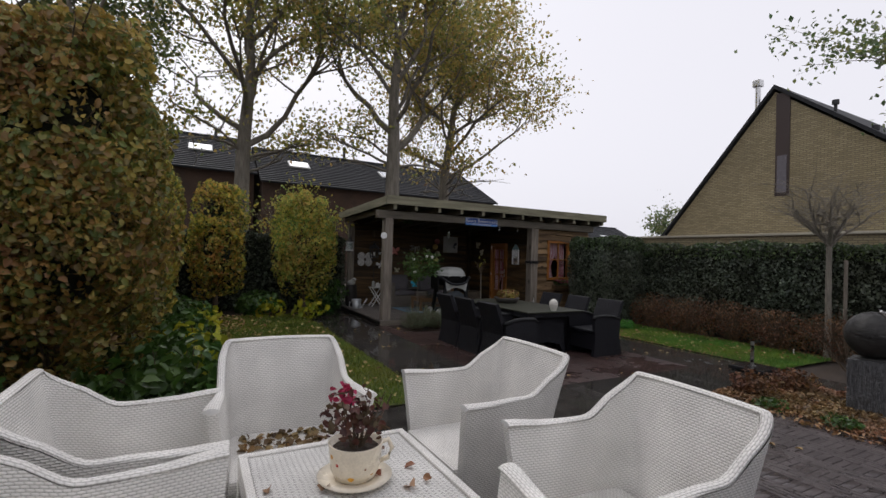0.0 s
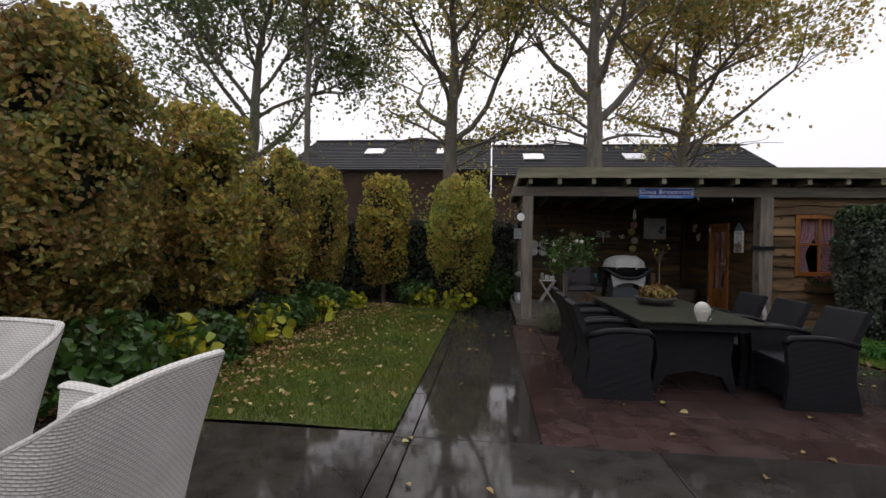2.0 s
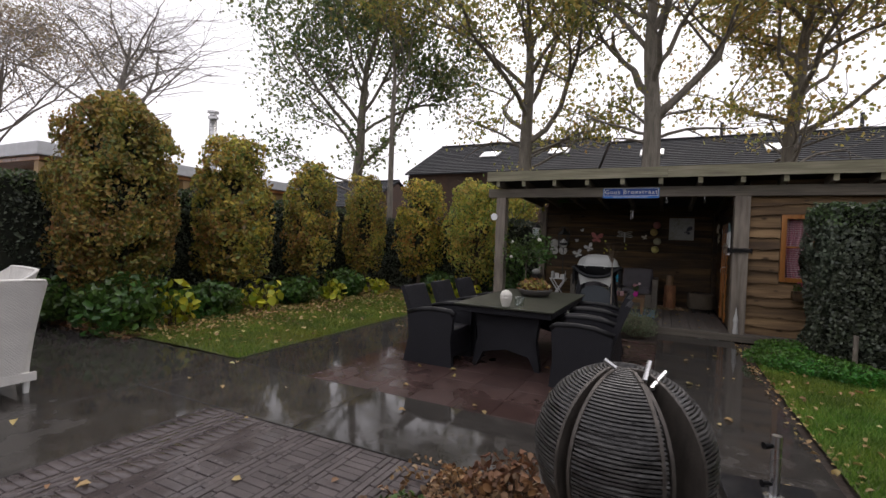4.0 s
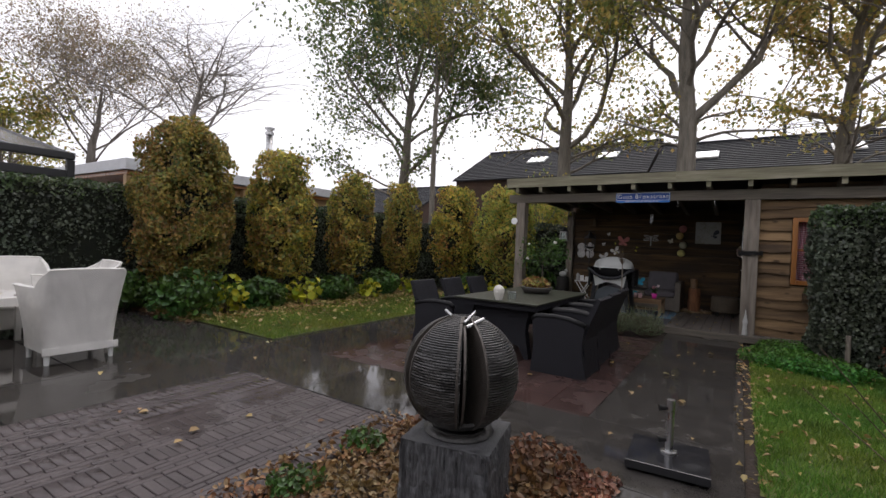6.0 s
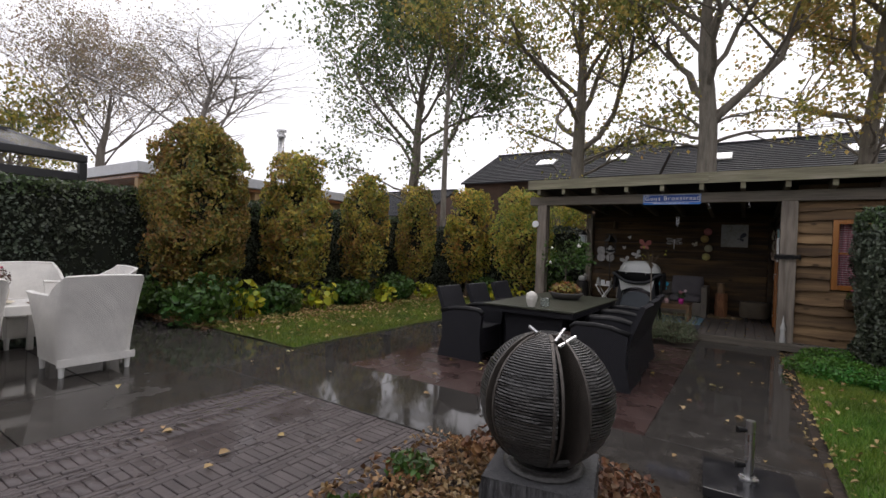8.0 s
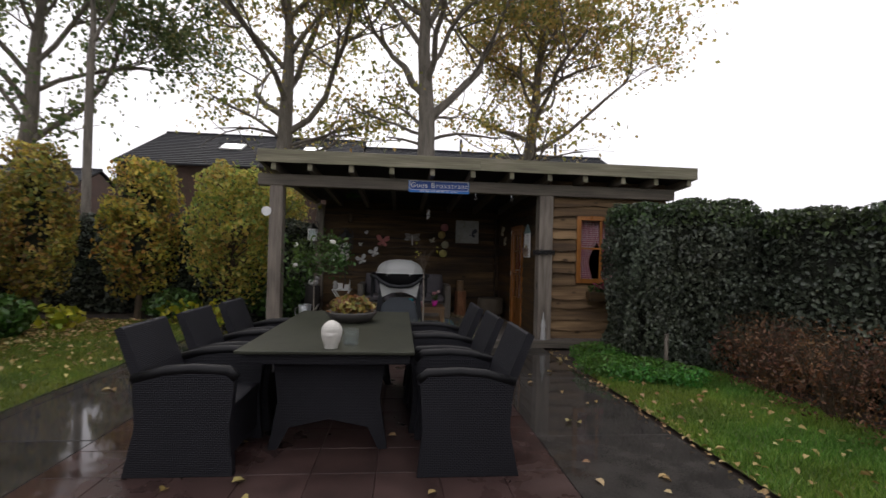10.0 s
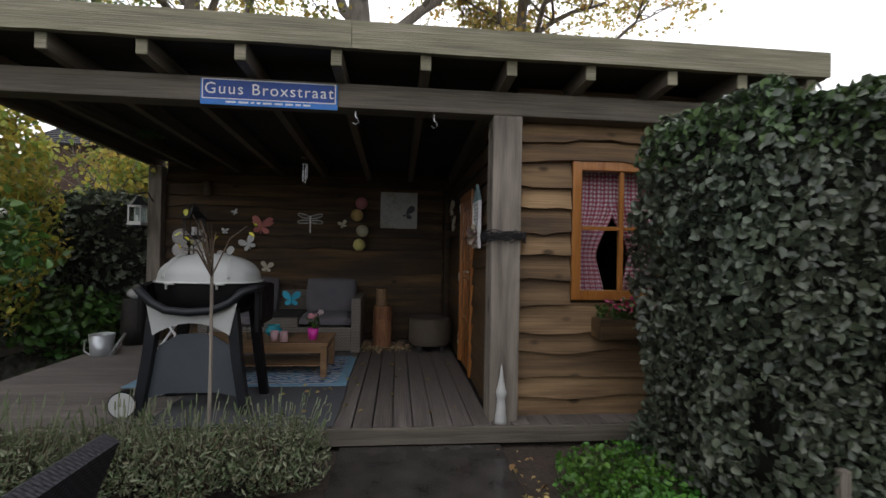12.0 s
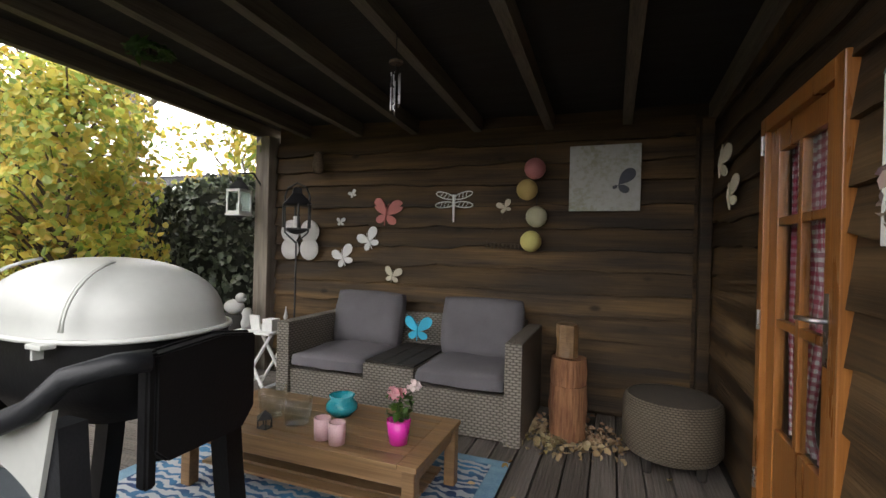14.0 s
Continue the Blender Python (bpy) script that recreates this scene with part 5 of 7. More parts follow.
for x in (-0.39, 0.39):
    for y in (-0.43, 0.43):
        uv_box(part("leg", box(x - 0.03, y - 0.03, 0, x + 0.03, y + 0.03, 0.538, 0.006), M_wicker_w, tb))

pot = thing("teacup_planter", "cream polka-dot cup planter holding a withered red begonia", "flowerpot", at=(1.80, 2.22, 0.632))
M_cream = plain("cream_glaze", (0.78, 0.70, 0.56), 0.25)
bm = bmesh.new()
lathe(bm, [(0.0, 0.0), (0.10, 0.004), (0.155, 0.02), (0.16, 0.026), (0.10, 0.014), (0.0, 0.012)], 32)
part("saucer", bm, M_cream, pot, "cream saucer", True)
bm = bmesh.new()
lathe(bm, [(0.0, 0.02), (0.085, 0.02), (0.105, 0.06), (0.115, 0.16), (0.118, 0.165), (0.108, 0.165), (0.1, 0.12), (0.0, 0.12)], 32)
part("cup", bm, M_cream, pot, "cream glazed cup", True)
part("handle", tube(bmesh.new(), [(0.105, 0, 0.14), (0.15, 0, 0.15), (0.17, 0, 0.11), (0.15, 0, 0.07), (0.10, 0, 0.06)], 0.011, 8), M_cream, pot, smooth=True)
for k in range(14):
    a, z = k * 2.4, 0.05 + 0.09 * ((k * 5) % 7) / 7
    r = 0.098 + (z - 0.05) * 0.14
    bm = bmesh.new()
    bmesh.ops.create_uvsphere(bm, u_segments=10, v_segments=6, radius=0.014)
    ob = part("dot", bm, plain("dot_paint", ((0.5, 0.06, 0.03), (0.65, 0.32, 0.03), (0.25, 0.1, 0.03))[k % 3], 0.3), pot)
    ob.matrix_local = Matrix.Translation((r * math.cos(a), r * math.sin(a), z)) @ Matrix.Rotation(a, 4, "Z") @ Matrix.Diagonal((0.3, 1, 1, 1))
part("earth", lathe(bmesh.new(), [(0, 0.145), (0.1, 0.14), (0.1, 0.13)], 20), M_soil, pot)
rng = np.random.default_rng(5)
P, N = blob_points(rng, 190, (0, 0, 0.27), (0.17, 0.15, 0.13), 2.0, 0.9, 0.2, 2)
finish("foliage", leaf_mesh("foliage", P, N, 0.04, rng), leaf_mat("begonia_leaf", [(0.045, 0.018, 0.016), (0.12, 0.045, 0.03), (0.09, 0.07, 0.025)]), pot, "withered brown-red leaves", kind="stuff")
P, N = blob_points(rng, 34, (-0.05, 0.02, 0.36), (0.07, 0.06, 0.05), 2.0, 0.9, 0.2, 2)
finish("blossom", leaf_mesh("blossom", P, N, 0.03, rng, 0.5), leaf_mat("begonia_flower", [(0.5, 0.03, 0.10), (0.35, 0.02, 0.05)]), pot, "few crimson flowers", kind="stuff")
bm, rnd = bmesh.new(), random.Random(4)
for k in range(16):
    a, r = rnd.uniform(0, 6.283), rnd.uniform(0.05, 0.17)
    tube(bm, [(0.02 * math.cos(a), 0.02 * math.sin(a), 0.13), (r * 0.6 * math.cos(a), r * 0.6 * math.sin(a), 0.24), (r * math.cos(a), r * math.sin(a), rnd.uniform(0.26, 0.4))], [0.005, 0.004, 0.002], 5)
part("stalk", bm, M_twig, pot, kind="stuff")


def black_chair(at, rz):
    """Boxy woven armchair; it faces local +x."""
    e = thing("dining_armchair", "black woven wicker dining armchair, wet with rain", "chair", "black chairs round the dining table", at, rz)
    for s in (-1, 1):
        y0, y1 = (0.27, 0.33) if s > 0 else (-0.33, -0.27)
        bm = bmesh.new()
        prism(bm, [(-0.345, 0.0), (0.315, 0.0), (0.285, 0.30), (0.31, 0.60), (0.27, 0.645), (0.05, 0.655), (-0.12, 0.64), (-0.30, 0.59), (-0.28, 0.3)], "y", y0, y1)
        uv_box(part("side_panel", bm, M_wicker_b, e))
        bm = bmesh.new()
        tube(bm, [(0.315, (y0 + y1) / 2, 0.605), (0.26, (y0 + y1) / 2, 0.652), (0.05, (y0 + y1) / 2, 0.662), (-0.12, (y0 + y1) / 2, 0.648), (-0.31, (y0 + y1) / 2, 0.595)], 0.036, 8)
        part("armrest", bm, M_black, e, smooth=True)
    bm = bmesh.new()
    prism(bm, [(-0.33, 0.0), (-0.28, 0.0), (-0.22, 0.42), (-0.285, 0.64), (-0.395, 0.905), (-0.415, 0.915), (-0.45, 0.895), (-0.345, 0.62), (-0.285, 0.42)], "y", -0.268, 0.268)
    uv_box(part("backrest", bm, M_wicker_b, e))
    uv_box(part("seat", box(-0.22, -0.268, 0.36, 0.29, 0.268, 0.43, 0.02), M_wicker_b, e))
    uv_box(part("apron", box(0.25, -0.268, 0.10, 0.28, 0.268, 0.358, 0.005), M_wicker_b, e))
    for x in (-0.28, 0.28):
        for y in (-0.3, 0.3):
            part("foot", box(x - 0.02, y - 0.02, -0.0, x + 0.02, y + 0.02, 0.015), M_black, e)
    return e


for y, dx in ((6.20, 0.0), (6.95, 0.02), (7.70, 0.05)):
    black_chair((5.56 + dx, y, 0.0), 0 + 2 * dx)
for y, dx in ((6.14, 0.0), (6.87, -0.04), (7.58, -0.08)):
    black_chair((7.34 + dx, y, 0.0), 180)

dt = thing("dining_table", "dark woven garden dining table with a wet glass top", "table", at=(6.40, 7.13, 0))
M_tabtop = wet_mat("wet_table_glass", (0.028, 0.03, 0.021), (0.055, 0.058, 0.04), 0.3)
part("tabletop", box(-0.60, -1.10, 0.728, 0.60, 1.10, 0.75, 0.006), M_tabtop, dt, "wet olive-grey table top")
uv_box(part("apron", box(-0.57, -1.05, 0.65, 0.57, 1.05, 0.726, 0.01), M_wicker_b, dt))
for s in (-1, 1):
    bm = bmesh.new()
    y = s * 0.82
    prism(bm, [(-0.42, 0.0), (-0.36, 0.0), (-0.28, 0.16), (0.0, 0.22), (0.28, 0.16), (0.36, 0.0), (0.42, 0.0), (0.36, 0.35), (0.40, 0.648), (-0.40, 0.648), (-0.36, 0.35)], "y", y - 0.06, y + 0.06)
    uv_box(part("trestle", bm, M_wicker_b, dt, "arched woven end frame"))
uv_box(part("stretcher", box(-0.05, -0.758, 0.30, 0.05, 0.758, 0.40, 0.01), M_wicker_b, dt))

bm = bmesh.new()
rows = [(0.0, 0.0), (0.046, 0.0), (0.046, 0.012)]
for k in range(34):
    z = 0.016 + 0.2 * k / 33
    r = 0.046 + 0.026 * math.sin(min(1.0, k / 20) * math.pi / 2) if k < 21 else 0.072 * math.sqrt(max(0.0, 1 - ((k - 20) / 14.5) ** 2))
    rows.append((r * (1 + (0.02 * math.sin(k * 2.1) if k > 21 else 0)), z))
lathe(bm, rows + [(0.02, 0.224), (0.0, 0.23)], 28)
for v in bm.verts:
    z = v.co.z
    if 0.06 < z < 0.21 and v.co.y < 0:
        v.co.y *= 1.0 + 0.16 * math.exp(-((z - 0.115) / 0.012) ** 2) * max(0, 1 - abs(v.co.x) / 0.02) - 0.06 * math.exp(-((z - 0.14) / 0.01) ** 2)
    if 0.15 < z:
        a = math.atan2(v.co.y, v.co.x)
        v.co *= 1
        v.co.x *= 1 + 0.03 * math.sin(a * 9)
head = part("statue_head", bm, plain("white_stone", (0.62, 0.60, 0.54), 0.7, bump=0.4), smooth=True)
head.location = (6.42, 6.14, 0.751)
head.scale = (1.0, 1.0, 0.85)
tagged(head, "white stone head ornament on the dining table", "statue")
gl = part("candle_glass", lathe(bmesh.new(), [(0.0, 0.0), (0.055, 0.0), (0.062, 0.11), (0.058, 0.11), (0.052, 0.01), (0.0, 0.01)], 20), M_glass, smooth=True)
gl.location = (6.54, 6.29, 0.751)
tagged(gl, "small clear candle glass on the dining table", "glass")
fb = thing("flower_bowl", "dark bowl of fading red and yellow heather", "flowerpot", at=(6.42, 7.45, 0.751))
part("bowl", lathe(bmesh.new(), [(0, 0), (0.18, 0), (0.25, 0.09), (0.24, 0.1), (0.0, 0.08)], 24), plain("dark_bowl", (0.05, 0.045, 0.04), 0.5), fb, smooth=True)
rng = np.random.default_rng(8)
P, N = blob_points(rng, 620, (0, 0, 0.15), (0.27, 0.24, 0.11), 2.0, 0.8, 0.25, 4)
finish("foliage", leaf_mesh("foliage", P, N, 0.055, rng), leaf_mat("heather", [(0.10, 0.12, 0.03), (0.28, 0.24, 0.05), (0.3, 0.12, 0.04), (0.14, 0.07, 0.03), (0.36, 0.30, 0.08)]), fb, kind="stuff")

# ---- barbecue ----
bq = thing("barbecue", "black gas barbecue with a pale domed lid on a cart", "barbecue", at=(6.88, 10.52, DECK))
M_lid = stuff_mat("pale_enamel", (0.40, 0.41, 0.39), (0.43, 0.44, 0.42), 3, (0.32, 0.42), 0.0)
M_grey = stuff_mat("dark_grey_plastic", (0.010, 0.011, 0.013), (0.016, 0.017, 0.02), 9, (0.4, 0.55), 0.1, spec=0.3)
bm = bmesh.new()
rows = []
for j in range(13):
    v = j / 12
    z = 1.022 + 0.19 * math.sin(v * math.pi / 2)
    k = max(0.0, math.cos(v * math.pi / 2)) ** 0.85
    row = []
    for i in range(48):
        a = 2 * math.pi * i / 48
        c, s = math.cos(a), math.sin(a)
        x = 0.375 * k * math.copysign(abs(c) ** 0.78, c)
        y = 0.275 * k * math.copysign(abs(s) ** 0.8, s)
        row.append(bm.verts.new((x, y, z)))
    rows.append(row)
lip = [bm.verts.new((v.co.x * 1.03, v.co.y * 1.04, 0.988)) for v in rows[0]]
rows.insert(0, lip)
for a, b in zip(rows, rows[1:]):
    for i in range(48):
        bm.faces.new((a[i], a[(i + 1) % 48], b[(i + 1) % 48], b[i]))
bm.faces.new(rows[-1])
bmesh.ops.remove_doubles(bm, verts=bm.verts, dist=0.0005)
part("lid", bm, M_lid, bq, "pale grey domed lid", True)
bm = bmesh.new()
edge = [(0.395 * math.copysign(abs(math.cos(a)) ** 0.78, math.cos(a)), 0.292 * math.copysign(abs(math.sin(a)) ** 0.8, math.sin(a)), 0.992) for a in [6.2832 * i / 48 + 0.003 for i in range(49)]]
tube(bm, edge, 0.008, 6, False)
part("lid_rim", bm, M_lid, bq, "rolled rim of the lid", True)
for sx in (-1, 1):
    bm = bmesh.new()
    for w in (0.0, 0.012):
        tube(bm, [(sx * (0.23 - 0.10 * v * v + w), -0.277 * max(0.0, math.cos(v * math.pi / 2)) ** 0.85 - 0.002, 1.022 + 0.19 * math.sin(v * math.pi / 2) + 0.001) for v in [j / 10 for j in range(9)]], 0.004, 6)
    part("lid_ridge", bm, M_lid, bq, "raised ridge of the lid", True)
bm = bmesh.new()
rows = []
for r, z in ((1.0, 0.998), (0.99, 0.94), (0.93, 0.82), (0.74, 0.74), (0.0, 0.72)):
    rows.append((r, z))
for k, (r, z) in enumerate(rows):
    rows[k] = [bm.verts.new((0.385 * r * math.copysign(abs(math.cos(a)) ** 0.65, math.cos(a)), 0.27 * r * math.copysign(abs(math.sin(a)) ** 0.7, math.sin(a)), z)) for a in [6.2832 * i / 40 + 0.01 for i in range(40)]]
for a, b in zip(rows, rows[1:]):
    for i in range(40):
        bm.faces.new((a[i], a[(i + 1) % 40], b[(i + 1) % 40], b[i]))
bmesh.ops.remove_doubles(bm, verts=bm.verts, dist=0.001)
part("firebox", bm, M_black, bq, "black lower bowl", True)
for x in (-0.18, 0.18):
    part("lid_bracket", box(x - 0.032, -0.312, 0.978, x + 0.032, -0.272, 0.992, 0.004), M_lid, bq)
    part("lid_bracket", box(x - 0.03, -0.300, 0.945, x - 0.02, -0.272, 0.977, 0.003), M_lid, bq)
part("handle", tube(bmesh.new(), [(-0.45, -0.22, 0.945), (-0.38, -0.31, 0.93), (-0.27, -0.36, 0.85), (-0.16, -0.385, 0.80), (0.0, -0.39, 0.785), (0.16, -0.385, 0.80), (0.27, -0.36, 0.85), (0.35, -0.33, 0.93), (0.42, -0.26, 0.955), (0.45, -0.19, 0.955)], 0.03, 10), M_grey, bq, "dark curved front rail", True)
bm = bmesh.new()
top = [(-0.32 + 0.064 * k, 0.775 + 0.075 * abs((k - 5) / 5) ** 1.6) for k in range(11)]
bot = [(0.27 - 0.054 * k, 0.70 - 0.09 * abs((k - 5) / 5) ** 2.0) for k in range(11)]
prism(bm, top + bot, "y", -0.340, -0.327)
part("front_wing", bm, M_lid, bq, "pale wing-shaped front panel")
for s in (-1, 1):
    for y, off in ((-0.29, 0), (0.22, 0.0)):
        bm = bmesh.new()
        prism(bm, [(s * 0.235, 0.80), (s * 0.315, 0.80), (s * 0.35, 0.45), (s * 0.415, 0.0), (s * 0.35, 0.0), (s * 0.285, 0.40)], "y", y - 0.035, y + 0.035)
        part("leg", bm, M_grey if y < 0 else M_black, bq)
    bm = bmesh.new()
    prism(bm, [(-0.17, 0.70), (-0.13, 0.66), (0.14, 0.66), (0.19, 0.72), (0.19, 0.965), (0.05, 0.985), (-0.17, 0.965)], "x", s * 0.43 - 0.022, s * 0.43 + 0.022)
    bx(bm, s * 0.43 - 0.03, -0.19, 0.60, s * 0.43 + 0.012, -0.155, 0.975, 0.008)
    bmesh.ops.bevel(bm, geom=[q for q in bm.edges if q.calc_face_angle(0) > 0.6], offset=0.006, segments=2, affect="EDGES")
    part("side_shelf", bm, M_black, bq, "black side shelf folded down")
bm = bmesh.new()
prism(bm, [(-0.375, 0.12), (-0.315, 0.36), (-0.255, 0.52), (-0.13, 0.60), (0.0, 0.615), (0.13, 0.60), (0.255, 0.52), (0.315, 0.36), (0.375, 0.12), (0.18, 0.165), (-0.18, 0.165)], "y", -0.27, -0.26)
part("front_panel", bm, plain("grey_panel", (0.055, 0.065, 0.075), 0.5), bq, "slate grey front panel")
part("rail", tube(bmesh.new(), [(-0.38, -0.25, 0.16), (0.38, -0.25, 0.16)], 0.012, 8), M_black, bq)
for y in (-0.30, 0.22):
    w = part("wheel", tube(bmesh.new(), [(-0.47, y - 0.035, 0.1), (-0.47, y + 0.035, 0.1)], 0.1, 24), M_black, bq)
    part("hub_cap", tube(bmesh.new(), [(-0.47, y - 0.042, 0.1), (-0.47, y - 0.036, 0.1)], 0.09, 24), M_lid, w, "pale round hub cap")

mat_ = part("floor_mat", box(6.62, 9.955, DECK + 0.003, 7.95, 10.93, DECK + 0.009), stuff_mat("mat_cloth", (0.045, 0.047, 0.052), (0.075, 0.078, 0.084), 60, (0.9, 1), 0.4))
tagged(mat_, "dark grey floor mat under the barbecue", "mat")

# ---- sofa, table and things under the shelter ----
sofa = thing("garden_sofa", "grey wicker two-seat sofa with grey cushions and a middle shelf", "sofa", at=(6.985, 12.80, DECK))
M_cush = stuff_mat("grey_cushion", (0.10, 0.092, 0.10), (0.155, 0.145, 0.155), 3.5, (0.85, 1), 0.35, fine=60, bump_size=0.004)


def uvpart(name, bm, mat, parent, label=""):
    return uv_box(part(name, bm, mat, parent, label))


uvpart("arm", box(-0.96, -0.44, 0.0, -0.845, 0.42, 0.67, 0.012), M_wicker_g, sofa)
uvpart("arm", box(0.845, -0.44, 0.0, 0.96, 0.42, 0.67, 0.012), M_wicker_g, sofa)
uvpart("base", box(-0.843, -0.42, 0.02, 0.843, 0.40, 0.31, 0.01), M_wicker_g, sofa)
uvpart("backrest", box(-0.843, 0.34, 0.312, 0.843, 0.42, 0.70, 0.01), M_wicker_g, sofa)
uvpart("middle_shelf", box(-0.20, -0.42, 0.312, 0.20, 0.338, 0.42, 0.006), M_wicker_g, sofa)
for k in range(3):
    part("slat", box(-0.195 + 0.132 * k, -0.40, 0.423, -0.069 + 0.132 * k, 0.32, 0.437, 0.003), M_roofdark, sofa, "dark wooden shelf slat")


def cushion(name, sx, sy, sz, parent, m, puff=0.5):
    bm = bmesh.new()
    bmesh.ops.create_cube(bm, size=2)
    bmesh.ops.subdivide_edges(bm, edges=bm.edges, cuts=9, use_grid_fill=True)
    for v in bm.verts:
        x, y, z = v.co
        r = (1 - abs(x) ** 3) * (1 - abs(y) ** 3)
        pinch = 1 - 0.05 * (abs(x * y)) ** 3
        v.co = (x * sx * pinch + 0.008 * noise.noise(Vector((y * 2, z, sx * 5))), y * sy * pinch, z * sz * (1 - puff + puff * max(0, r) ** 0.4) + 0.014 * noise.noise(Vector((x * 2.6, y * 2.6, z + sx * 9 + m[0][3] * 7))))
    ob = part(name, bm, M_cush, parent, "soft grey cushion", True)
    ob.matrix_local = m
    return ob


for s in (-1, 1):
    cushion("seat_cushion", 0.322, 0.375, 0.068, sofa, pose(s * 0.523, -0.06, 0.38))
    cushion("back_cushion", 0.33, 0.235, 0.085, sofa, pose(s * 0.515, 0.22, 0.64, 78, 0, 2 * s))

ct = thing("coffee_table", "low teak coffee table with a slatted shelf", "table", at=(7.05, 11.52, DECK + 0.01))
M_teak = stuff_mat("teak", (0.145, 0.08, 0.036), (0.29, 0.175, 0.085), 2.2, (0.35, 0.55), 0.2, (0.5, 6, 6), vary=0.12)
for x0, x1 in ((-0.67, -0.58), (0.58, 0.67)):
    part("end_board", box(x0, -0.30, 0.31, x1, 0.30, 0.335, 0.004), M_teak, ct)
for k in range(6):
    part("top_board", box(-0.578, -0.30 + 0.1 * k + 0.001, 0.312, 0.578, -0.30 + 0.1 * (k + 1) - 0.001, 0.334, 0.003), M_teak, ct)
for y in (-0.285, 0.265):
    part("apron", box(-0.60, y, 0.235, 0.60, y + 0.022, 0.308, 0.003), M_teak, ct)
for x in (-0.64, 0.618):
    part("apron", box(x, -0.24, 0.235, x + 0.022, 0.24, 0.308, 0.003), M_teak, ct)
for x in (-0.66, 0.60):
    for y in (-0.295, 0.235):
        part("leg", box(x, y, 0, x + 0.06, y + 0.06, 0.309, 0.005), M_teak, ct)
for k in range(5):
    part("shelf_slat", box(-0.598, -0.22 + 0.09 * k, 0.09, 0.598, -0.15 + 0.09 * k, 0.105, 0.003), M_teak, ct)
TT = DECK + 0.01 + 0.336


def rug_mat():
    """Woven plastic rug: blue scrolls and flowers on white, a blue border."""
    m, n, l, b = nodes_of("rug_weave")
    tc = n.new("ShaderNodeTexCoord")
    vo = n.new("ShaderNodeTexVoronoi")
    vo.inputs["Scale"].default_value = 7.5
    nz = n.new("ShaderNodeTexNoise")
    nz.inputs["Scale"].default_value = 3.0
    wv = n.new("ShaderNodeTexWave")
    wv.wave_type = "RINGS"
    wv.inputs["Scale"].default_value, wv.inputs["Distortion"].default_value, wv.inputs["Detail Scale"].default_value = 5.5, 7.0, 2.0
    for t in (vo, nz, wv):
        l.new(tc.outputs["Object"], t.inputs["Vector"])
    gt = n.new("ShaderNodeMath")
    gt.operation = "GREATER_THAN"
    gt.inputs[1].default_value = 0.56
    l.new(wv.outputs["Fac"], gt.inputs[0])
    ls = n.new("ShaderNodeMath")
    ls.operation = "LESS_THAN"
    ls.inputs[1].default_value = 0.22
    l.new(vo.outputs["Distance"], ls.inputs[0])
    mx = n.new("ShaderNodeMath")
    mx.operation = "MAXIMUM"
    l.new(gt.outputs[0], mx.inputs[0])
    l.new(ls.outputs[0], mx.inputs[1])
    rp = n.new("ShaderNodeValToRGB")
    rp.color_ramp.elements[0].position, rp.color_ramp.elements[0].color = 0.4, (0.015, 0.045, 0.13, 1)
    rp.color_ramp.elements[1].position, rp.color_ramp.elements[1].color = 0.62, (0.045, 0.20, 0.36, 1)
    l.new(nz.outputs["Fac"], rp.inputs[0])
    cm = n.new("ShaderNodeMix")
    cm.data_type = "RGBA"
    cm.inputs["A"].default_value = (0.42, 0.44, 0.46, 1)
    l.new(mx.outputs[0], cm.inputs["Factor"])
    l.new(rp.outputs[0], cm.inputs["B"])
    l.new(cm.outputs["Result"], b.inputs["Base Color"])
    b.inputs["Roughness"].default_value = 0.7
    return m


rug = thing("rug", "blue and white patterned outdoor rug under the coffee table", "rug", at=(6.95, 11.55, DECK))
part("field", box(-0.88, -0.53, 0.003, 0.88, 0.53, 0.008), rug_mat(), rug)
M_rugb = stuff_mat("rug_border", (0.10, 0.22, 0.34), (0.22, 0.38, 0.48), 14, (0.6, 0.8), 0.3)
for a in ((-0.98, -0.60, 0.98, -0.532), (-0.98, 0.532, 0.98, 0.60), (-0.98, -0.53, -0.882, 0.53), (0.882, -0.53, 0.98, 0.53)):
    part("border", box(a[0], a[1], 0.003, a[2], a[3], 0.008), M_rugb, rug, "plain blue border")

def cyl_thing(name, at, prof, mat, label, cat, group="", n=24):
    ob = part(name, lathe(bmesh.new(), prof, n), mat, smooth=True)
    ob.location = at
    return tagged(ob, label, cat, group)


for x, y, h, r in ((6.76, 11.47, 0.15, 0.075), (6.95, 11.44, 0.13, 0.075)):
    cyl_thing("glass_vase", (x, y, TT), [(0, 0), (r * 0.85, 0), (r, h), (r - 0.004, h), (r * 0.82, 0.012), (0, 0.012)], M_glass, "wide clear candle glass on the coffee table", "vase", "candle glasses")
M_turq = plain("turquoise_glaze", (0.02, 0.30, 0.36), 0.25)
cyl_thing("turquoise_pot", (7.10, 11.62, TT), [(0, 0), (0.05, 0), (0.085, 0.035), (0.085, 0.06), (0.06, 0.09), (0.07, 0.11), (0.062, 0.11), (0.05, 0.085), (0, 0.03)], M_turq, "small turquoise glazed pot on the coffee table", "pot")
M_rose = plain("pink_ceramic", (0.62, 0.40, 0.42), 0.45)
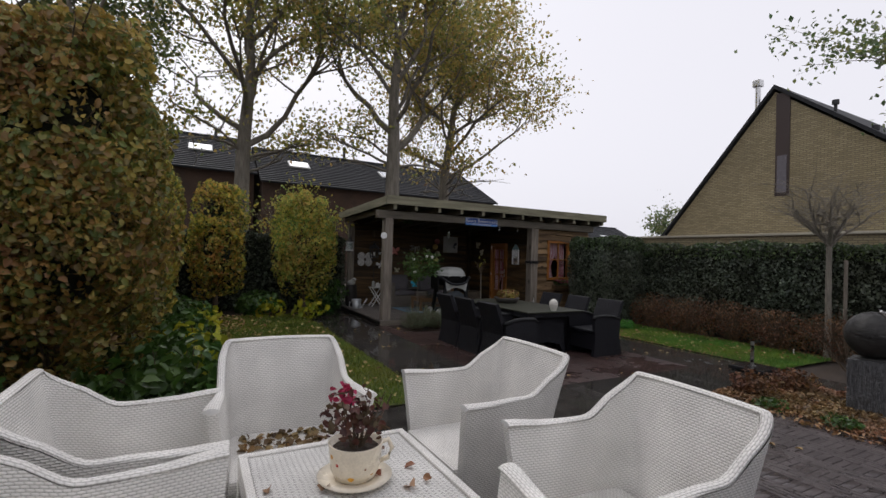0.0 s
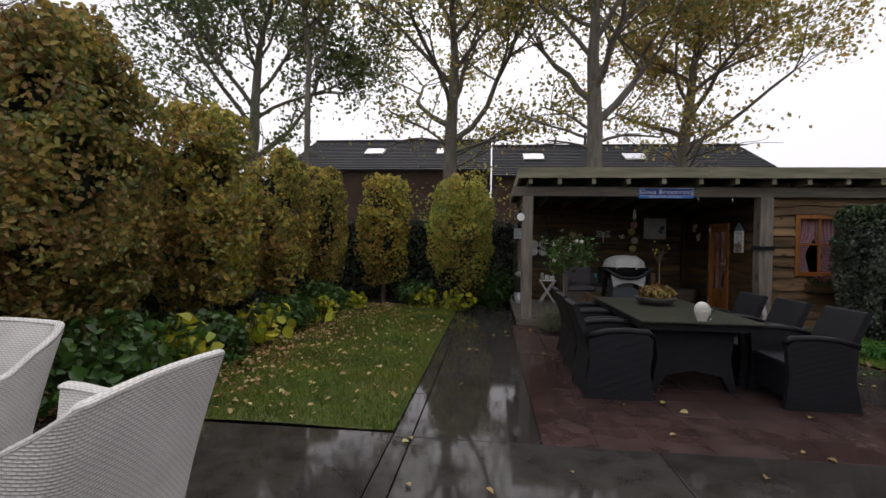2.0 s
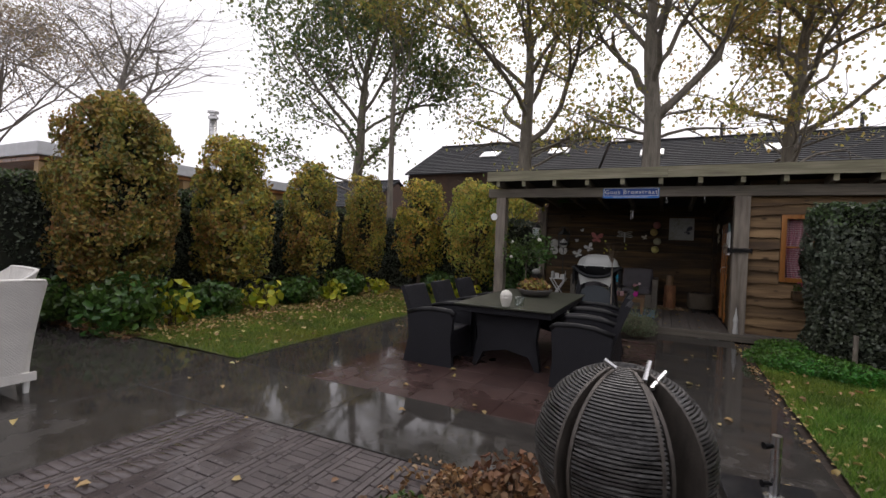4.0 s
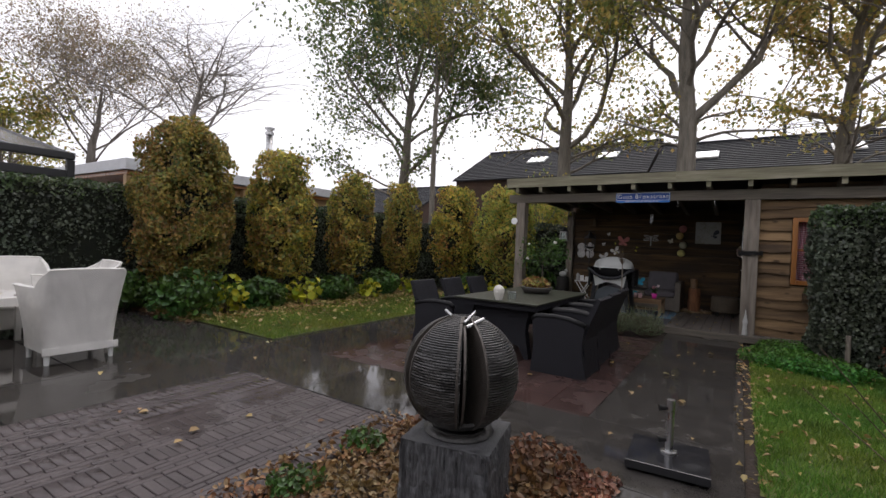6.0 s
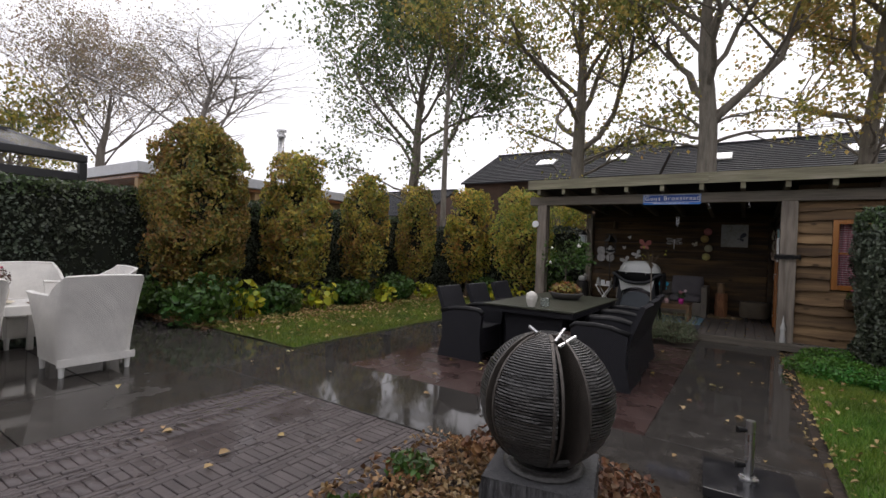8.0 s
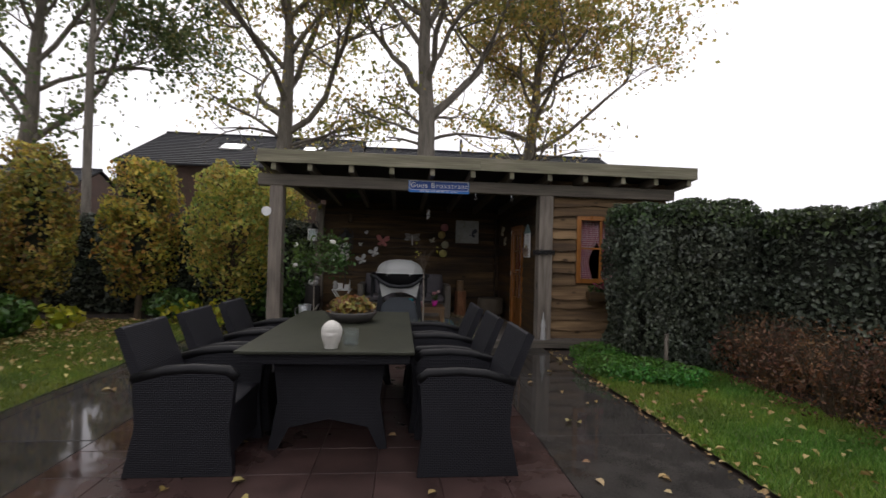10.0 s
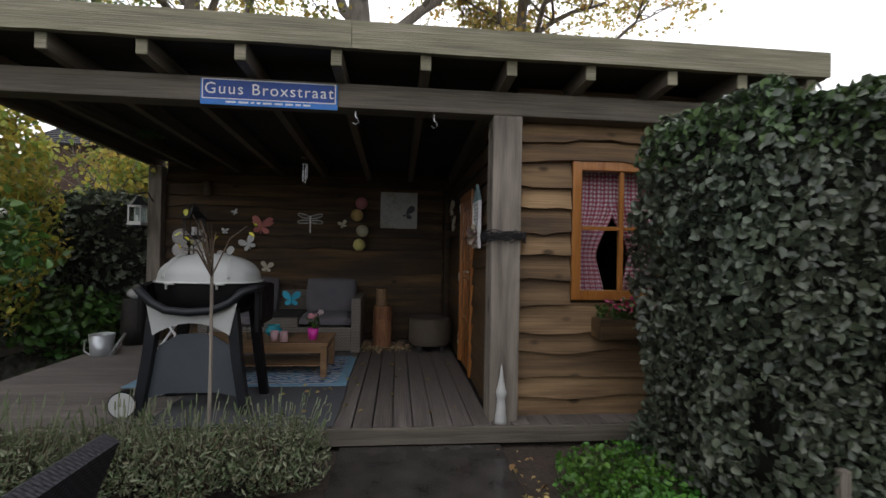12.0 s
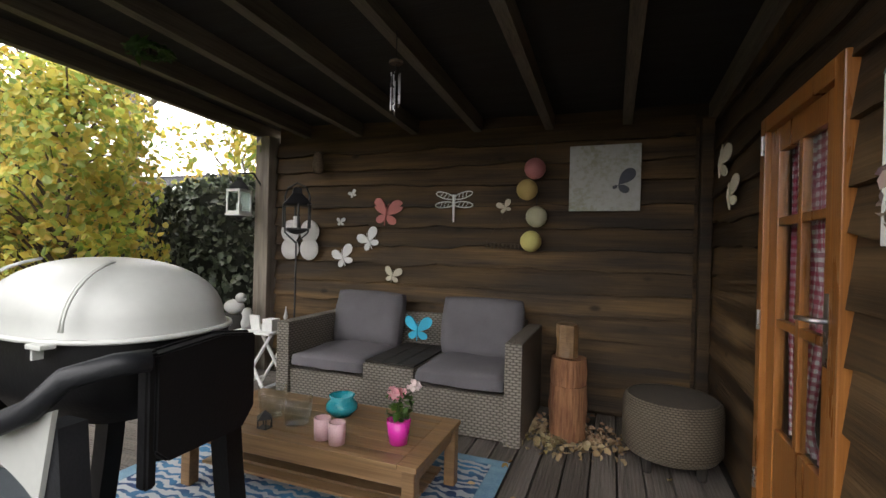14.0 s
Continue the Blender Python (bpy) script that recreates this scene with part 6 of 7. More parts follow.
for x, y in ((7.185, 11.32), (7.28, 11.30)):
    cyl_thing("candle_holder", (x, y, TT), [(0, 0), (0.038, 0), (0.041, 0.10), (0.034, 0.10), (0.032, 0.05), (0, 0.05)], M_rose, "pale pink tea-light holder on the coffee table", "candle holder", "pink holders")
fp = thing("orchid_pot", "magenta pot with artificial pink roses", "flowerpot", at=(7.54, 11.42, TT))
part("pot", lathe(bmesh.new(), [(0, 0), (0.042, 0), (0.058, 0.11), (0.05, 0.11), (0.045, 0.09), (0, 0.09)], 24), plain("magenta_glaze", (0.62, 0.03, 0.34), 0.3), fp, smooth=True)
rng = np.random.default_rng(12)
P, N = blob_points(rng, 46, (0, 0, 0.17), (0.06, 0.06, 0.06), 2, 0.9, 0.2, 1)
finish("foliage", leaf_mesh("foliage", P, N, 0.045, rng), L_shrub, fp, kind="stuff")
P, N = blob_points(rng, 70, (-0.01, -0.01, 0.24), (0.035, 0.035, 0.03), 2, 0.9, 0.2, 1)
finish("rose", leaf_mesh("rose", P, N, 0.028, rng, 0.5), leaf_mat("rose_petal", [(0.75, 0.28, 0.33), (0.8, 0.45, 0.47)]), fp, "pink rose", kind="stuff")
P, N = blob_points(rng, 40, (0.07, 0.02, 0.27), (0.028, 0.028, 0.024), 2, 0.9, 0.2, 1)
finish("rose", leaf_mesh("rose", P, N, 0.024, rng, 0.5), leaf_mat("pale_petal", [(0.75, 0.6, 0.6), (0.8, 0.7, 0.68)]), fp, "pale rose", kind="stuff")
lh = thing("tealight_house", "small black metal tea-light lantern", "lantern", at=(6.85, 11.31, TT))
bm = bmesh.new()
for x in (-0.025, 0.025):
    for y in (-0.02, 0.02):
        bx(bm, x - 0.003, y - 0.003, 0, x + 0.003, y + 0.003, 0.05)
bx(bm, -0.03, -0.025, 0, 0.03, 0.025, 0.004)
part("frame", bm, M_iron, lh)
part("roof", lathe(bmesh.new(), [(0.05, 0.05), (0.0, 0.09)], 4), M_iron, lh)

# pine logs, chips and pouffe
M_logbark = stuff_mat("pine_bark", (0.14, 0.055, 0.028), (0.36, 0.17, 0.08), 6, (0.8, 1), 0.9, (1, 1, 0.5), bump_size=0.02)


def log(name, x, y, z0, h, r, label, mat, seed):
    bm = bmesh.new()
    rows = []
    for j in range(9):
        z = h * j / 8
        rows.append([bm.verts.new(((r + 0.012 * noise.noise(Vector((math.cos(a) * 2, math.sin(a) * 2, z * 7 + seed)))) * math.cos(a), (r + 0.012 * noise.noise(Vector((math.cos(a) * 2, math.sin(a) * 2, z * 7 + seed)))) * math.sin(a), z)) for a in [6.2832 * i / 20 for i in range(20)]])
    for a, b in zip(rows, rows[1:]):
        for i in range(20):
            bm.faces.new((a[i], a[(i + 1) % 20], b[(i + 1) % 20], b[i]))
    bm.faces.new(rows[0])
    bm.faces.new(rows[-1])
    ob = part(name, bm, mat, smooth=False)
    ob.location = (x, y, z0)
    return tagged(ob, label, "log", "stacked logs")


log("log", 8.20, 12.72, DECK, 0.36, 0.125, "red-brown pine log with loose bark", M_logbark, 1)
log("log", 8.20, 12.72, DECK + 0.361, 0.18, 0.118, "red-brown pine log with loose bark", M_logbark, 2)
log("log", 8.185, 12.74, DECK + 0.542, 0.22, 0.075, "peeled pale log stump", M_teak, 3)
rng = np.random.default_rng(31)
n = 420
a, r = rng.uniform(0, 6.283, n), 0.10 + 0.22 * np.abs(rng.normal(0, 0.6, n))
P = np.stack([8.22 + r * np.cos(a) * 1.2, 12.68 + r * np.sin(a), DECK + 0.008 + 0.02 * rng.random(n)], 1)
tagged(finish("bark_chips", leaf_mesh("bark_chips", P, np.tile([0, 0, 1.0], (n, 1)), 0.045, rng, 0.4, 0.5), leaf_mat("bark_chip", [(0.20, 0.12, 0.065), (0.34, 0.24, 0.14), (0.46, 0.35, 0.22)], 0.8, 0.0)), "bark flakes fallen round the log", "bark", kind="stuff")
pf = thing("pouffe", "round brown wicker pouffe on short legs", "stool", at=(8.82, 12.52, DECK))
ring = [[(0.275 * s * math.cos(q), 0.275 * s * math.sin(q), z) for s, z in ((0.90, 0.09), (1.0, 0.13), (1.0, 0.24), (1.0, 0.36), (0.97, 0.40), (0.90, 0.42))] for q in [6.2832 * i / 40 for i in range(41)]]
sheet("side", ring, M_wicker_br, pf)
part("top", lathe(bmesh.new(), [(0.245, 0.415), (0.2, 0.425), (0, 0.43)], 32), stuff_mat("seat_weave", (0.05, 0.04, 0.03), (0.1, 0.08, 0.06), 40, (0.8, 1), 0.5), pf, "dark woven top", True)
for k in range(4):
    q = 0.8 + 1.571 * k
    part("leg", tube(bmesh.new(), [(0.2 * math.cos(q), 0.2 * math.sin(q), 0), (0.2 * math.cos(q), 0.2 * math.sin(q), 0.13)], [0.025, 0.035], 8), M_roofdark, pf)

# ---- ornaments on the walls ----
def wing(side, upper, size, k=16):
    out = []
    for i in range(k):
        t = i / (k - 1)
        a = (0.15 + 1.25 * t) if upper else (-1.5 + 1.35 * t)
        r = size * (math.sin(math.pi * (0.06 + 0.9 * t)) ** 0.6) * (1.0 if upper else 0.72)
        out.append((side * (0.02 * size + r * math.cos(a)), (0.05 * size + r * math.sin(a) * (1.0 if upper else 0.8))))
    return [(side * 0.02 * size, 0.0)] + out


def butterfly(at, size, mat, label, turn=0.0, facing=0.0, thick=0.008):
    """A cut-out butterfly in its local x-z plane."""
    e = thing("butterfly_ornament", label, "ornament", "butterflies", at)
    e.matrix_world = pose(*at, 0, 0, facing) @ pose(0, 0, 0, 0, turn, 0)
    for s in (-1, 1):
        for up in (True, False):
            bm = bmesh.new()
            prism(bm, wing(s, up, size), "y", -thick, 0.0 if up else -0.001)
            bmesh.ops.triangulate(bm, faces=[f for f in bm.faces if len(f.verts) > 4])
            ob = part("wing", bm, mat, e)
            ob.matrix_local = Matrix.Rotation(0.22 * s, 4, "Z")
    part("body", tube(bmesh.new(), [(0, -thick, -0.5 * size), (0, -thick * 1.5, 0), (0, -thick, 0.35 * size)], [0.02 * size, 0.06 * size, 0.05 * size], 8), mat, e)
    for s in (-1, 1):
        part("feeler", tube(bmesh.new(), [(0, -thick, 0.33 * size), (s * 0.12 * size, -thick, 0.6 * size)], 0.012 * size, 4), mat, e)
    return e


YW = 13.285
M_pink = plain("faded_pink", (0.50, 0.17, 0.15), 0.7)
M_blue = plain("turquoise_fabric", (0.03, 0.42, 0.62), 0.6)
M_cream2 = plain("cream_wire", (0.55, 0.50, 0.38), 0.6)
butterfly((6.47, YW, 1.68), 0.19, M_pink, "faded pink butterfly on the board wall", 6)
butterfly((6.30, YW, 1.43), 0.145, M_white, "white cut-out butterfly on the board wall", -28)
butterfly((6.02, YW, 1.26), 0.15, M_white, "white cut-out butterfly on the board wall", -22)
butterfly((6.11, YW, 1.88), 0.055, M_white, "tiny white butterfly on the board wall", -25)
butterfly((5.98, YW, 1.61), 0.06, M_white, "tiny white butterfly on the board wall", 0)
butterfly((6.55, YW, 1.11), 0.11, M_cream2, "cream wire butterfly on the board wall", 8)
butterfly((7.60, YW, 1.74), 0.08, M_cream2, "cream wire butterfly on the board wall", -20)
butterfly((6.985, 12.90, 0.70), 0.15, M_blue, "bright turquoise butterfly between the sofa cushions", 0)
butterfly((9.09, 12.75, 1.95), 0.16, M_cream2, "pale butterfly on the side wall", 10, -90)
butterfly((9.09, 12.50, 1.72), 0.14, M_cream2, "pale butterfly on the side wall", -12, -90)
df = thing("dragonfly_ornament", "white metal dragonfly on the board wall", "ornament", at=(7.14, YW, 1.78))
part("body", tube(bmesh.new(), [(0, 0, -0.16), (0, -0.005, 0), (0, 0, 0.08)], [0.008, 0.012, 0.016], 8), M_white, df)
for s in (-1, 1):
    for z, t in ((0.05, 16), (0.0, -4)):
        bm = bmesh.new()
        pts = [(0.17 * 0.5 * (1 - math.cos(q)) + 0.005, 0, 0.026 * math.sin(q)) for q in [6.2832 * i / 20 for i in range(21)]]
        tube(bm, pts, 0.005, 5, False)
        for k in range(3):
            tube(bm, [(0.04 + 0.035 * k, 0, -0.022), (0.06 + 0.035 * k, 0, 0.022)], 0.003, 4)
        ob = part("wing", bm, M_white, df)
        ob.matrix_local = pose(0, 0, z, 0, -t if s > 0 else -180 + t, 0)
cl = thing("clover_ornament", "large white woven four-leaf ornament on the wall", "ornament", at=(5.52, YW - 0.02, 1.43))
for s in (-1, 1):
    for z, r in ((0.09, 0.115), (-0.085, 0.11)):
        bm = bmesh.new()
        bmesh.ops.create_uvsphere(bm, u_segments=20, v_segments=10, radius=r)
        for v in bm.verts:
            v.co = Vector((v.co.x + s * 0.115, v.co.y * 0.18, v.co.z + z))
        uvpart("petal", bm, weave_mat("white_twine", (0.62, 0.6, 0.58), (0.75, 0.73, 0.7), 0.03, 0.012, 0.7, 1.0, (0.12, 0.1, 0.09)), cl)
pic = thing("canvas_picture", "square pale canvas print of a dark butterfly", "picture", at=(8.39, YW, 1.97))
part("canvas", box(-0.265, -0.02, -0.26, 0.265, 0.0, 0.26, 0.003), stuff_mat("canvas_print", (0.30, 0.30, 0.22), (0.46, 0.46, 0.45), 3, (0.8, 0.9), 0.1, c3=(0.42, 0.42, 0.39)), pic)
for poly in (wing(1, True, 0.16), wing(1, False, 0.15), wing(-1, False, 0.07)):
    bm = bmesh.new()
    prism(bm, poly, "y", -0.0235, -0.0225)
    bmesh.ops.triangulate(bm, faces=[f for f in bm.faces if len(f.verts) > 4])
    ob = part("print", bm, plain("print_dark", (0.06, 0.065, 0.08), 0.8), pic, "dark printed wing")
    ob.location = (0.10, 0, -0.06)
for k, (x, z, c) in enumerate(((7.86, 2.05, (0.42, 0.16, 0.16)), (7.80, 1.88, (0.46, 0.33, 0.12)), (7.88, 1.66, (0.46, 0.44, 0.30)), (7.84, 1.46, (0.50, 0.46, 0.16)))):
    e = thing("paper_lantern", "small faded paper globe lantern hanging on the wall", "lantern", "paper lanterns", (x, YW - 0.09, z))
    part("globe", lathe(bmesh.new(), [(0.02, -0.085)] + [(0.085 * math.cos(q) + 0.003 * (i % 2), 0.085 * math.sin(q)) for i, q in enumerate([-1.35 + 2.7 * j / 12 for j in range(13)])] + [(0.02, 0.085)], 20), plain("paper", c, 0.9), e, smooth=True)
    part("string", tube(bmesh.new(), [(0, 0, 0.085), (0, 0.03, 0.24)], 0.003, 4), M_iron, e)
hg = thing("wire_hanger", "rusty wire hanger ornament on the wall", "ornament", at=(7.60, YW, 1.45))
bm = tube(bmesh.new(), [(-0.02, 0, 0.2), (-0.16, 0, 0.0), (0.16, 0, -0.02), (0.02, 0, 0.2)], 0.005, 5)
for k in range(9):
    tube(bm, [(-0.15 + 0.035 * k, -0.01, -0.01), (-0.15 + 0.035 * k, -0.02, -0.05)], 0.008, 5)
part("wire", bm, M_twig, hg)
cyl_thing("owl_ornament", (5.75, YW - 0.06, 2.08), [(0, 0), (0.05, 0.02), (0.06, 0.09), (0.045, 0.14), (0.05, 0.18), (0.03, 0.22), (0, 0.22)], M_twig, "grey-brown owl ornament high on the wall", "ornament")

# lanterns
def lantern(e, w, h, mat):
    for x in (-w, w):
        for y in (-w, w):
            part("corner_bar", box(x - 0.008, y - 0.008, 0, x + 0.008, y + 0.008, h, 0.002), mat, e)
    part("base", box(-w - 0.015, -w - 0.015, -0.02, w + 0.015, w + 0.015, -0.001, 0.003), mat, e)
    part("roof", lathe(bmesh.new(), [(w * 1.75, h), (w * 1.6, h + 0.02), (w * 0.5, h + 0.09), (w * 0.45, h + 0.12), (0, h + 0.13)], 4), M_iron, e, "dark pitched lantern roof")
    for s in (-1, 1):
        for ax in (0, 1):
            a = (s * w - 0.001, -w + 0.009, 0, s * w + 0.001, w - 0.009, h) if ax == 0 else (-w + 0.009, s * w - 0.001, 0, w - 0.009, s * w + 0.001, h)
            part("pane", box(*a), M_glass, e).visible_shadow = False
    part("candle", tube(bmesh.new(), [(0, 0, 0), (0, 0, h * 0.45)], 0.025, 12), M_white, e, "white candle")


ln = thing("wall_lantern", "white square lantern on a bracket on the back post", "lantern", at=(4.97, 13.02, 1.68))
lantern(ln, 0.075, 0.24, M_white)
for z in (0.0, 0.215):
    for u in (-1, 1):
        part("rail", box(-0.066, u * 0.075 - 0.007, z, 0.066, u * 0.075 + 0.007, z + 0.025, 0.002), M_white, ln)
        part("rail", box(u * 0.075 - 0.007, -0.066, z, u * 0.075 + 0.007, 0.066, z + 0.025, 0.002), M_white, ln)
part("back_board", box(-0.066, 0.078, 0.0, 0.066, 0.084, 0.24, 0.001), M_white, ln)
part("foot", lathe(bmesh.new(), [(0.0, -0.075), (0.02, -0.06), (0.03, -0.04), (0.075, -0.022)], 8), M_iron, ln, "dark pointed foot")
part("bracket", tube(bmesh.new(), [(0.10, 0.19, 0.30), (0.06, 0.12, 0.42), (0, 0.0, 0.40), (0, 0, 0.37)], 0.009, 6), M_iron, ln)
sh = thing("crook_lantern", "black lantern on a tall shepherd's crook stand", "lantern", at=(5.70, 12.98, DECK))
bm = tube(bmesh.new(), [(0, 0, 0), (0, 0, 1.28), (0.13, 0, 1.38), (0.14, 0, 1.72), (0.10, 0, 1.80), (0, 0, 1.84), (-0.10, 0, 1.80), (-0.14, 0, 1.72), (-0.13, 0, 1.38), (0, 0, 1.28)], 0.009, 6)
part("stand", bm, M_iron, sh)
lt = part("lantern_body", lathe(bmesh.new(), [(0.0, 1.36), (0.06, 1.37), (0.13, 1.40), (0.13, 1.42), (0.0, 1.42)], 4), M_iron, sh)
for x in (-0.085, 0.085):
    for y in (-0.085, 0.085):
        part("bar", box(x - 0.007, y - 0.007, 1.421, x + 0.007, y + 0.007, 1.64), M_iron, lt)
part("roof", lathe(bmesh.new(), [(0.17, 1.641), (0.15, 1.66), (0.06, 1.74), (0.05, 1.79), (0.0, 1.81)], 4), M_iron, lt)
part("candle", tube(bmesh.new(), [(0, 0, 1.421), (0, 0, 1.53)], 0.028, 12), M_white, lt, "white candle")
wcm = thing("wind_chime", "wind chime of thin metal tubes hung from a rafter", "wind chime", at=(7.39, 11.6, 2.50))
part("plate", tube(bmesh.new(), [(0, 0, -0.16), (0, 0, -0.148)], 0.036, 14), M_twig, wcm, "small dark top plate")
part("cord", tube(bmesh.new(), [(0, 0, 0.01), (0, 0, -0.44)], 0.0025, 4), M_iron, wcm)
for k in range(5):
    q = 1.2566 * k
    part("chime_tube", tube(bmesh.new(), [(0.024 * math.cos(q), 0.024 * math.sin(q), -0.21), (0.024 * math.cos(q), 0.024 * math.sin(q), -0.37 - 0.012 * k)], 0.0045, 6), M_steel, wcm)
fl = thing("hanging_flower", "green artificial flower hung under the roof", "ornament", at=(6.0, 11.3, 2.50))
rng = np.random.default_rng(77)
q = np.linspace(0, 6.283 * 3, 60)
P = np.stack([0.09 * np.cos(q), 0.09 * np.sin(q), -0.06 + 0.02 * rng.random(60)], 1)
finish("petal_ring", leaf_mesh("petal_ring", P, np.tile([0, 0, 1.0], (60, 1)), 0.11, rng, 0.2, 0.3), L_shrub, fl, kind="stuff")
part("stalk", tube(bmesh.new(), [(0, 0, 0.02), (0, 0, -0.06)], 0.006, 5), M_iron, fl)

# folding side table with ornaments, barrel and bird
st = thing("folding_table", "small white folding side table", "table", at=(5.68, 12.62, DECK))
for k in range(5):
    part("slat", box(-0.19, -0.17 + 0.07 * k, 0.52, 0.19, -0.11 + 0.07 * k, 0.538, 0.003), M_white, st)
for y in (-0.13, 0.13):
    for s in (-1, 1):
        part("leg", tube(bmesh.new(), [(-s * 0.17, y + 0.012 * s, 0), (s * 0.17, y + 0.012 * s, 0.52)], 0.015, 6), M_white, st)
for z, x in ((0.06, -0.13), (0.06, 0.13)):
    part("brace", tube(bmesh.new(), [(x, -0.13, z + 0.02), (x, 0.13, z + 0.02)], 0.012, 6), M_white, st)
ST = DECK + 0.54
M_stone = plain("grey_stone", (0.42, 0.42, 0.40), 0.8, bump=0.4)
cyl_thing("bird_ornament", (5.55, 12.55, ST), [(0, 0), (0.04, 0.0), (0.05, 0.05), (0.035, 0.10), (0.045, 0.13), (0.03, 0.17), (0, 0.18)], M_stone, "grey stone ornament on the white side table", "ornament")
fr = part("photo_frame", box(-0.05, -0.008, 0, 0.05, 0.008, 0.13, 0.004), M_white)
fr.matrix_world = pose(5.66, 12.54, ST, 10, 0, 0)
tagged(fr, "small white picture frame on the side table", "frame")
bx_ = part("white_box", box(-0.05, -0.05, 0, 0.05, 0.05, 0.10, 0.004), M_white)
bx_.location = (5.79, 12.57, ST)
tagged(bx_, "white ceramic block on the side table", "ornament")


def gnome(at, h, label):
    prof = [(0, 0), (0.105, 0.0), (0.10, 0.05), (0.075, 0.32), (0.068, 0.40), (0.085, 0.46), (0.092, 0.52), (0.08, 0.56), (0.055, 0.66), (0.028, 0.82), (0.012, 0.95), (0, 1.0)]
    ob = part("gnome_figure", lathe(bmesh.new(), [(r * h, z * h) for r, z in prof], 20), M_stone, smooth=True)
    ob.location = at
    return tagged(ob, label, "statue")


gnome((9.17, 9.985, DECK), 0.44, "grey cone-hatted garden figure at the post's foot")
gnome((5.83, 12.70, ST), 0.20, "small white cone-hatted figure on the side table")
cyl_thing("barrel", (5.03, 12.93, DECK), [(0, 0), (0.14, 0), (0.17, 0.26), (0.15, 0.575), (0.14, 0.58), (0, 0.575)], M_roofdark, "dark wooden tub beside the post", "barrel")
bm = bmesh.new()
bmesh.ops.create_uvsphere(bm, u_segments=20, v_segments=12, radius=0.09)
for v in bm.verts:
    v.co = Vector((v.co.x * 1.25, v.co.y * 0.8, v.co.z * 0.8 + 0.07))
bmesh.ops.create_uvsphere(bm, u_segments=16, v_segments=10, radius=0.05, matrix=Matrix.Translation((0.08, 0, 0.16)))
tube(bm, [(0.12, 0, 0.155), (0.155, 0, 0.15)], [0.015, 0.002], 6)
ob = part("duck_figure", bm, M_stone, smooth=True)
ob.location = (5.03, 12.93, DECK + 0.578)
tagged(ob, "pale stone bird on the wooden tub", "statue")
cyl_thing("watering_can", (5.0, 12.30, 0.0), [(0, 0.0), (0.10, 0.0), (0.13, 0.36), (0.125, 0.36), (0.095, 0.02), (0, 0.02)], plain("zinc", (0.45, 0.47, 0.48), 0.4, 0.6), "tall zinc watering can beside the deck", "watering can")
part("spout", tube(bmesh.new(), [(0.11, -0.02, 0.10), (0.21, -0.04, 0.26), (0.28, -0.05, 0.38)], [0.03, 0.02, 0.016], 10), M_steel, scene.objects["watering_can"], "slanting spout")
part("handle", tube(bmesh.new(), [(-0.12, 0, 0.30), (-0.19, 0, 0.28), (-0.19, 0, 0.16), (-0.11, 0, 0.10)], 0.01, 8), M_steel, scene.objects["watering_can"])

# shutter, plaques, ring on the post, hooks, disc
su = thing("louvre_shutter", "white louvred shutter with a dried flower on the wall", "shutter", at=(9.095, 10.73, 1.42))
for y in (-0.15, 0.12):
    part("stile", box(-0.02, y, 0, 0.01, y + 0.03, 0.42, 0.003), M_white, su)
for z in (0.0, 0.39):
    part("rail", box(-0.019, -0.118, z, 0.009, 0.118, z + 0.03, 0.003), M_white, su)
for k in range(11):
    ob = part("louvre", box(-0.012, -0.118, -0.012, 0.003, 0.118, 0.014), M_white, su)
    ob.matrix_local = pose(0, 0, 0.055 + 0.031 * k, 0, 28, 0)
part("gable", prism(bmesh.new(), [(-0.16, 0.422), (0.16, 0.422), (0.0, 0.58)], "x", -0.018, 0.008), plain("faded_teal", (0.16, 0.25, 0.25), 0.7), su, "teal pointed top")
rng = np.random.default_rng(3)
P, N = blob_points(rng, 90, (-0.05, -0.06, 0.10), (0.04, 0.08, 0.08), 2, 0.9, 0.3, 1)
finish("dried_flower", leaf_mesh("dried_flower", P, N, 0.05, rng), leaf_mat("dried", [(0.3, 0.2, 0.2), (0.45, 0.4, 0.25)]), su, "dried flower bunch", kind="stuff")
wr = thing("wire_wreath", "grey barbed-wire ring wound round the oak post", "ornament", at=(9.197, 10.13, 1.51))
bm, rnd = bmesh.new(), random.Random(9)
for k in range(18):
    o = rnd.uniform(-0.035, 0.035)
    tube(bm, [((0.165 + 0.012 * rnd.random()) * math.cos(a), (0.165 + 0.012 * rnd.random()) * math.sin(a), o + rnd.uniform(-0.022, 0.022)) for a in [6.2832 * i / 26 for i in range(27)]], 0.004, 4, False)
part("wire", bm, M_iron, wr, kind="stuff")
for x in (8.05, 8.64):
    part("hook", tube(bmesh.new(), [(x, 10.1, 2.43), (x, 10.1, 2.38), (x + 0.02, 10.1, 2.36), (x + 0.025, 10.1, 2.335), (x, 10.1, 2.32), (x - 0.02, 10.1, 2.335)], 0.006, 6), M_steel)
for ob in [o for o in scene.objects if o.name.startswith("hook")]:
    tagged(ob, "steel screw hook under the front beam", "hook", "beam hooks")
ds = part("round_disc", tube(bmesh.new(), [(4.85, 9.99, 2.02), (4.85, 10.012, 2.02)], 0.072, 24), M_white)
tagged(ds, "round white disc fixed to the oak post", "sign")

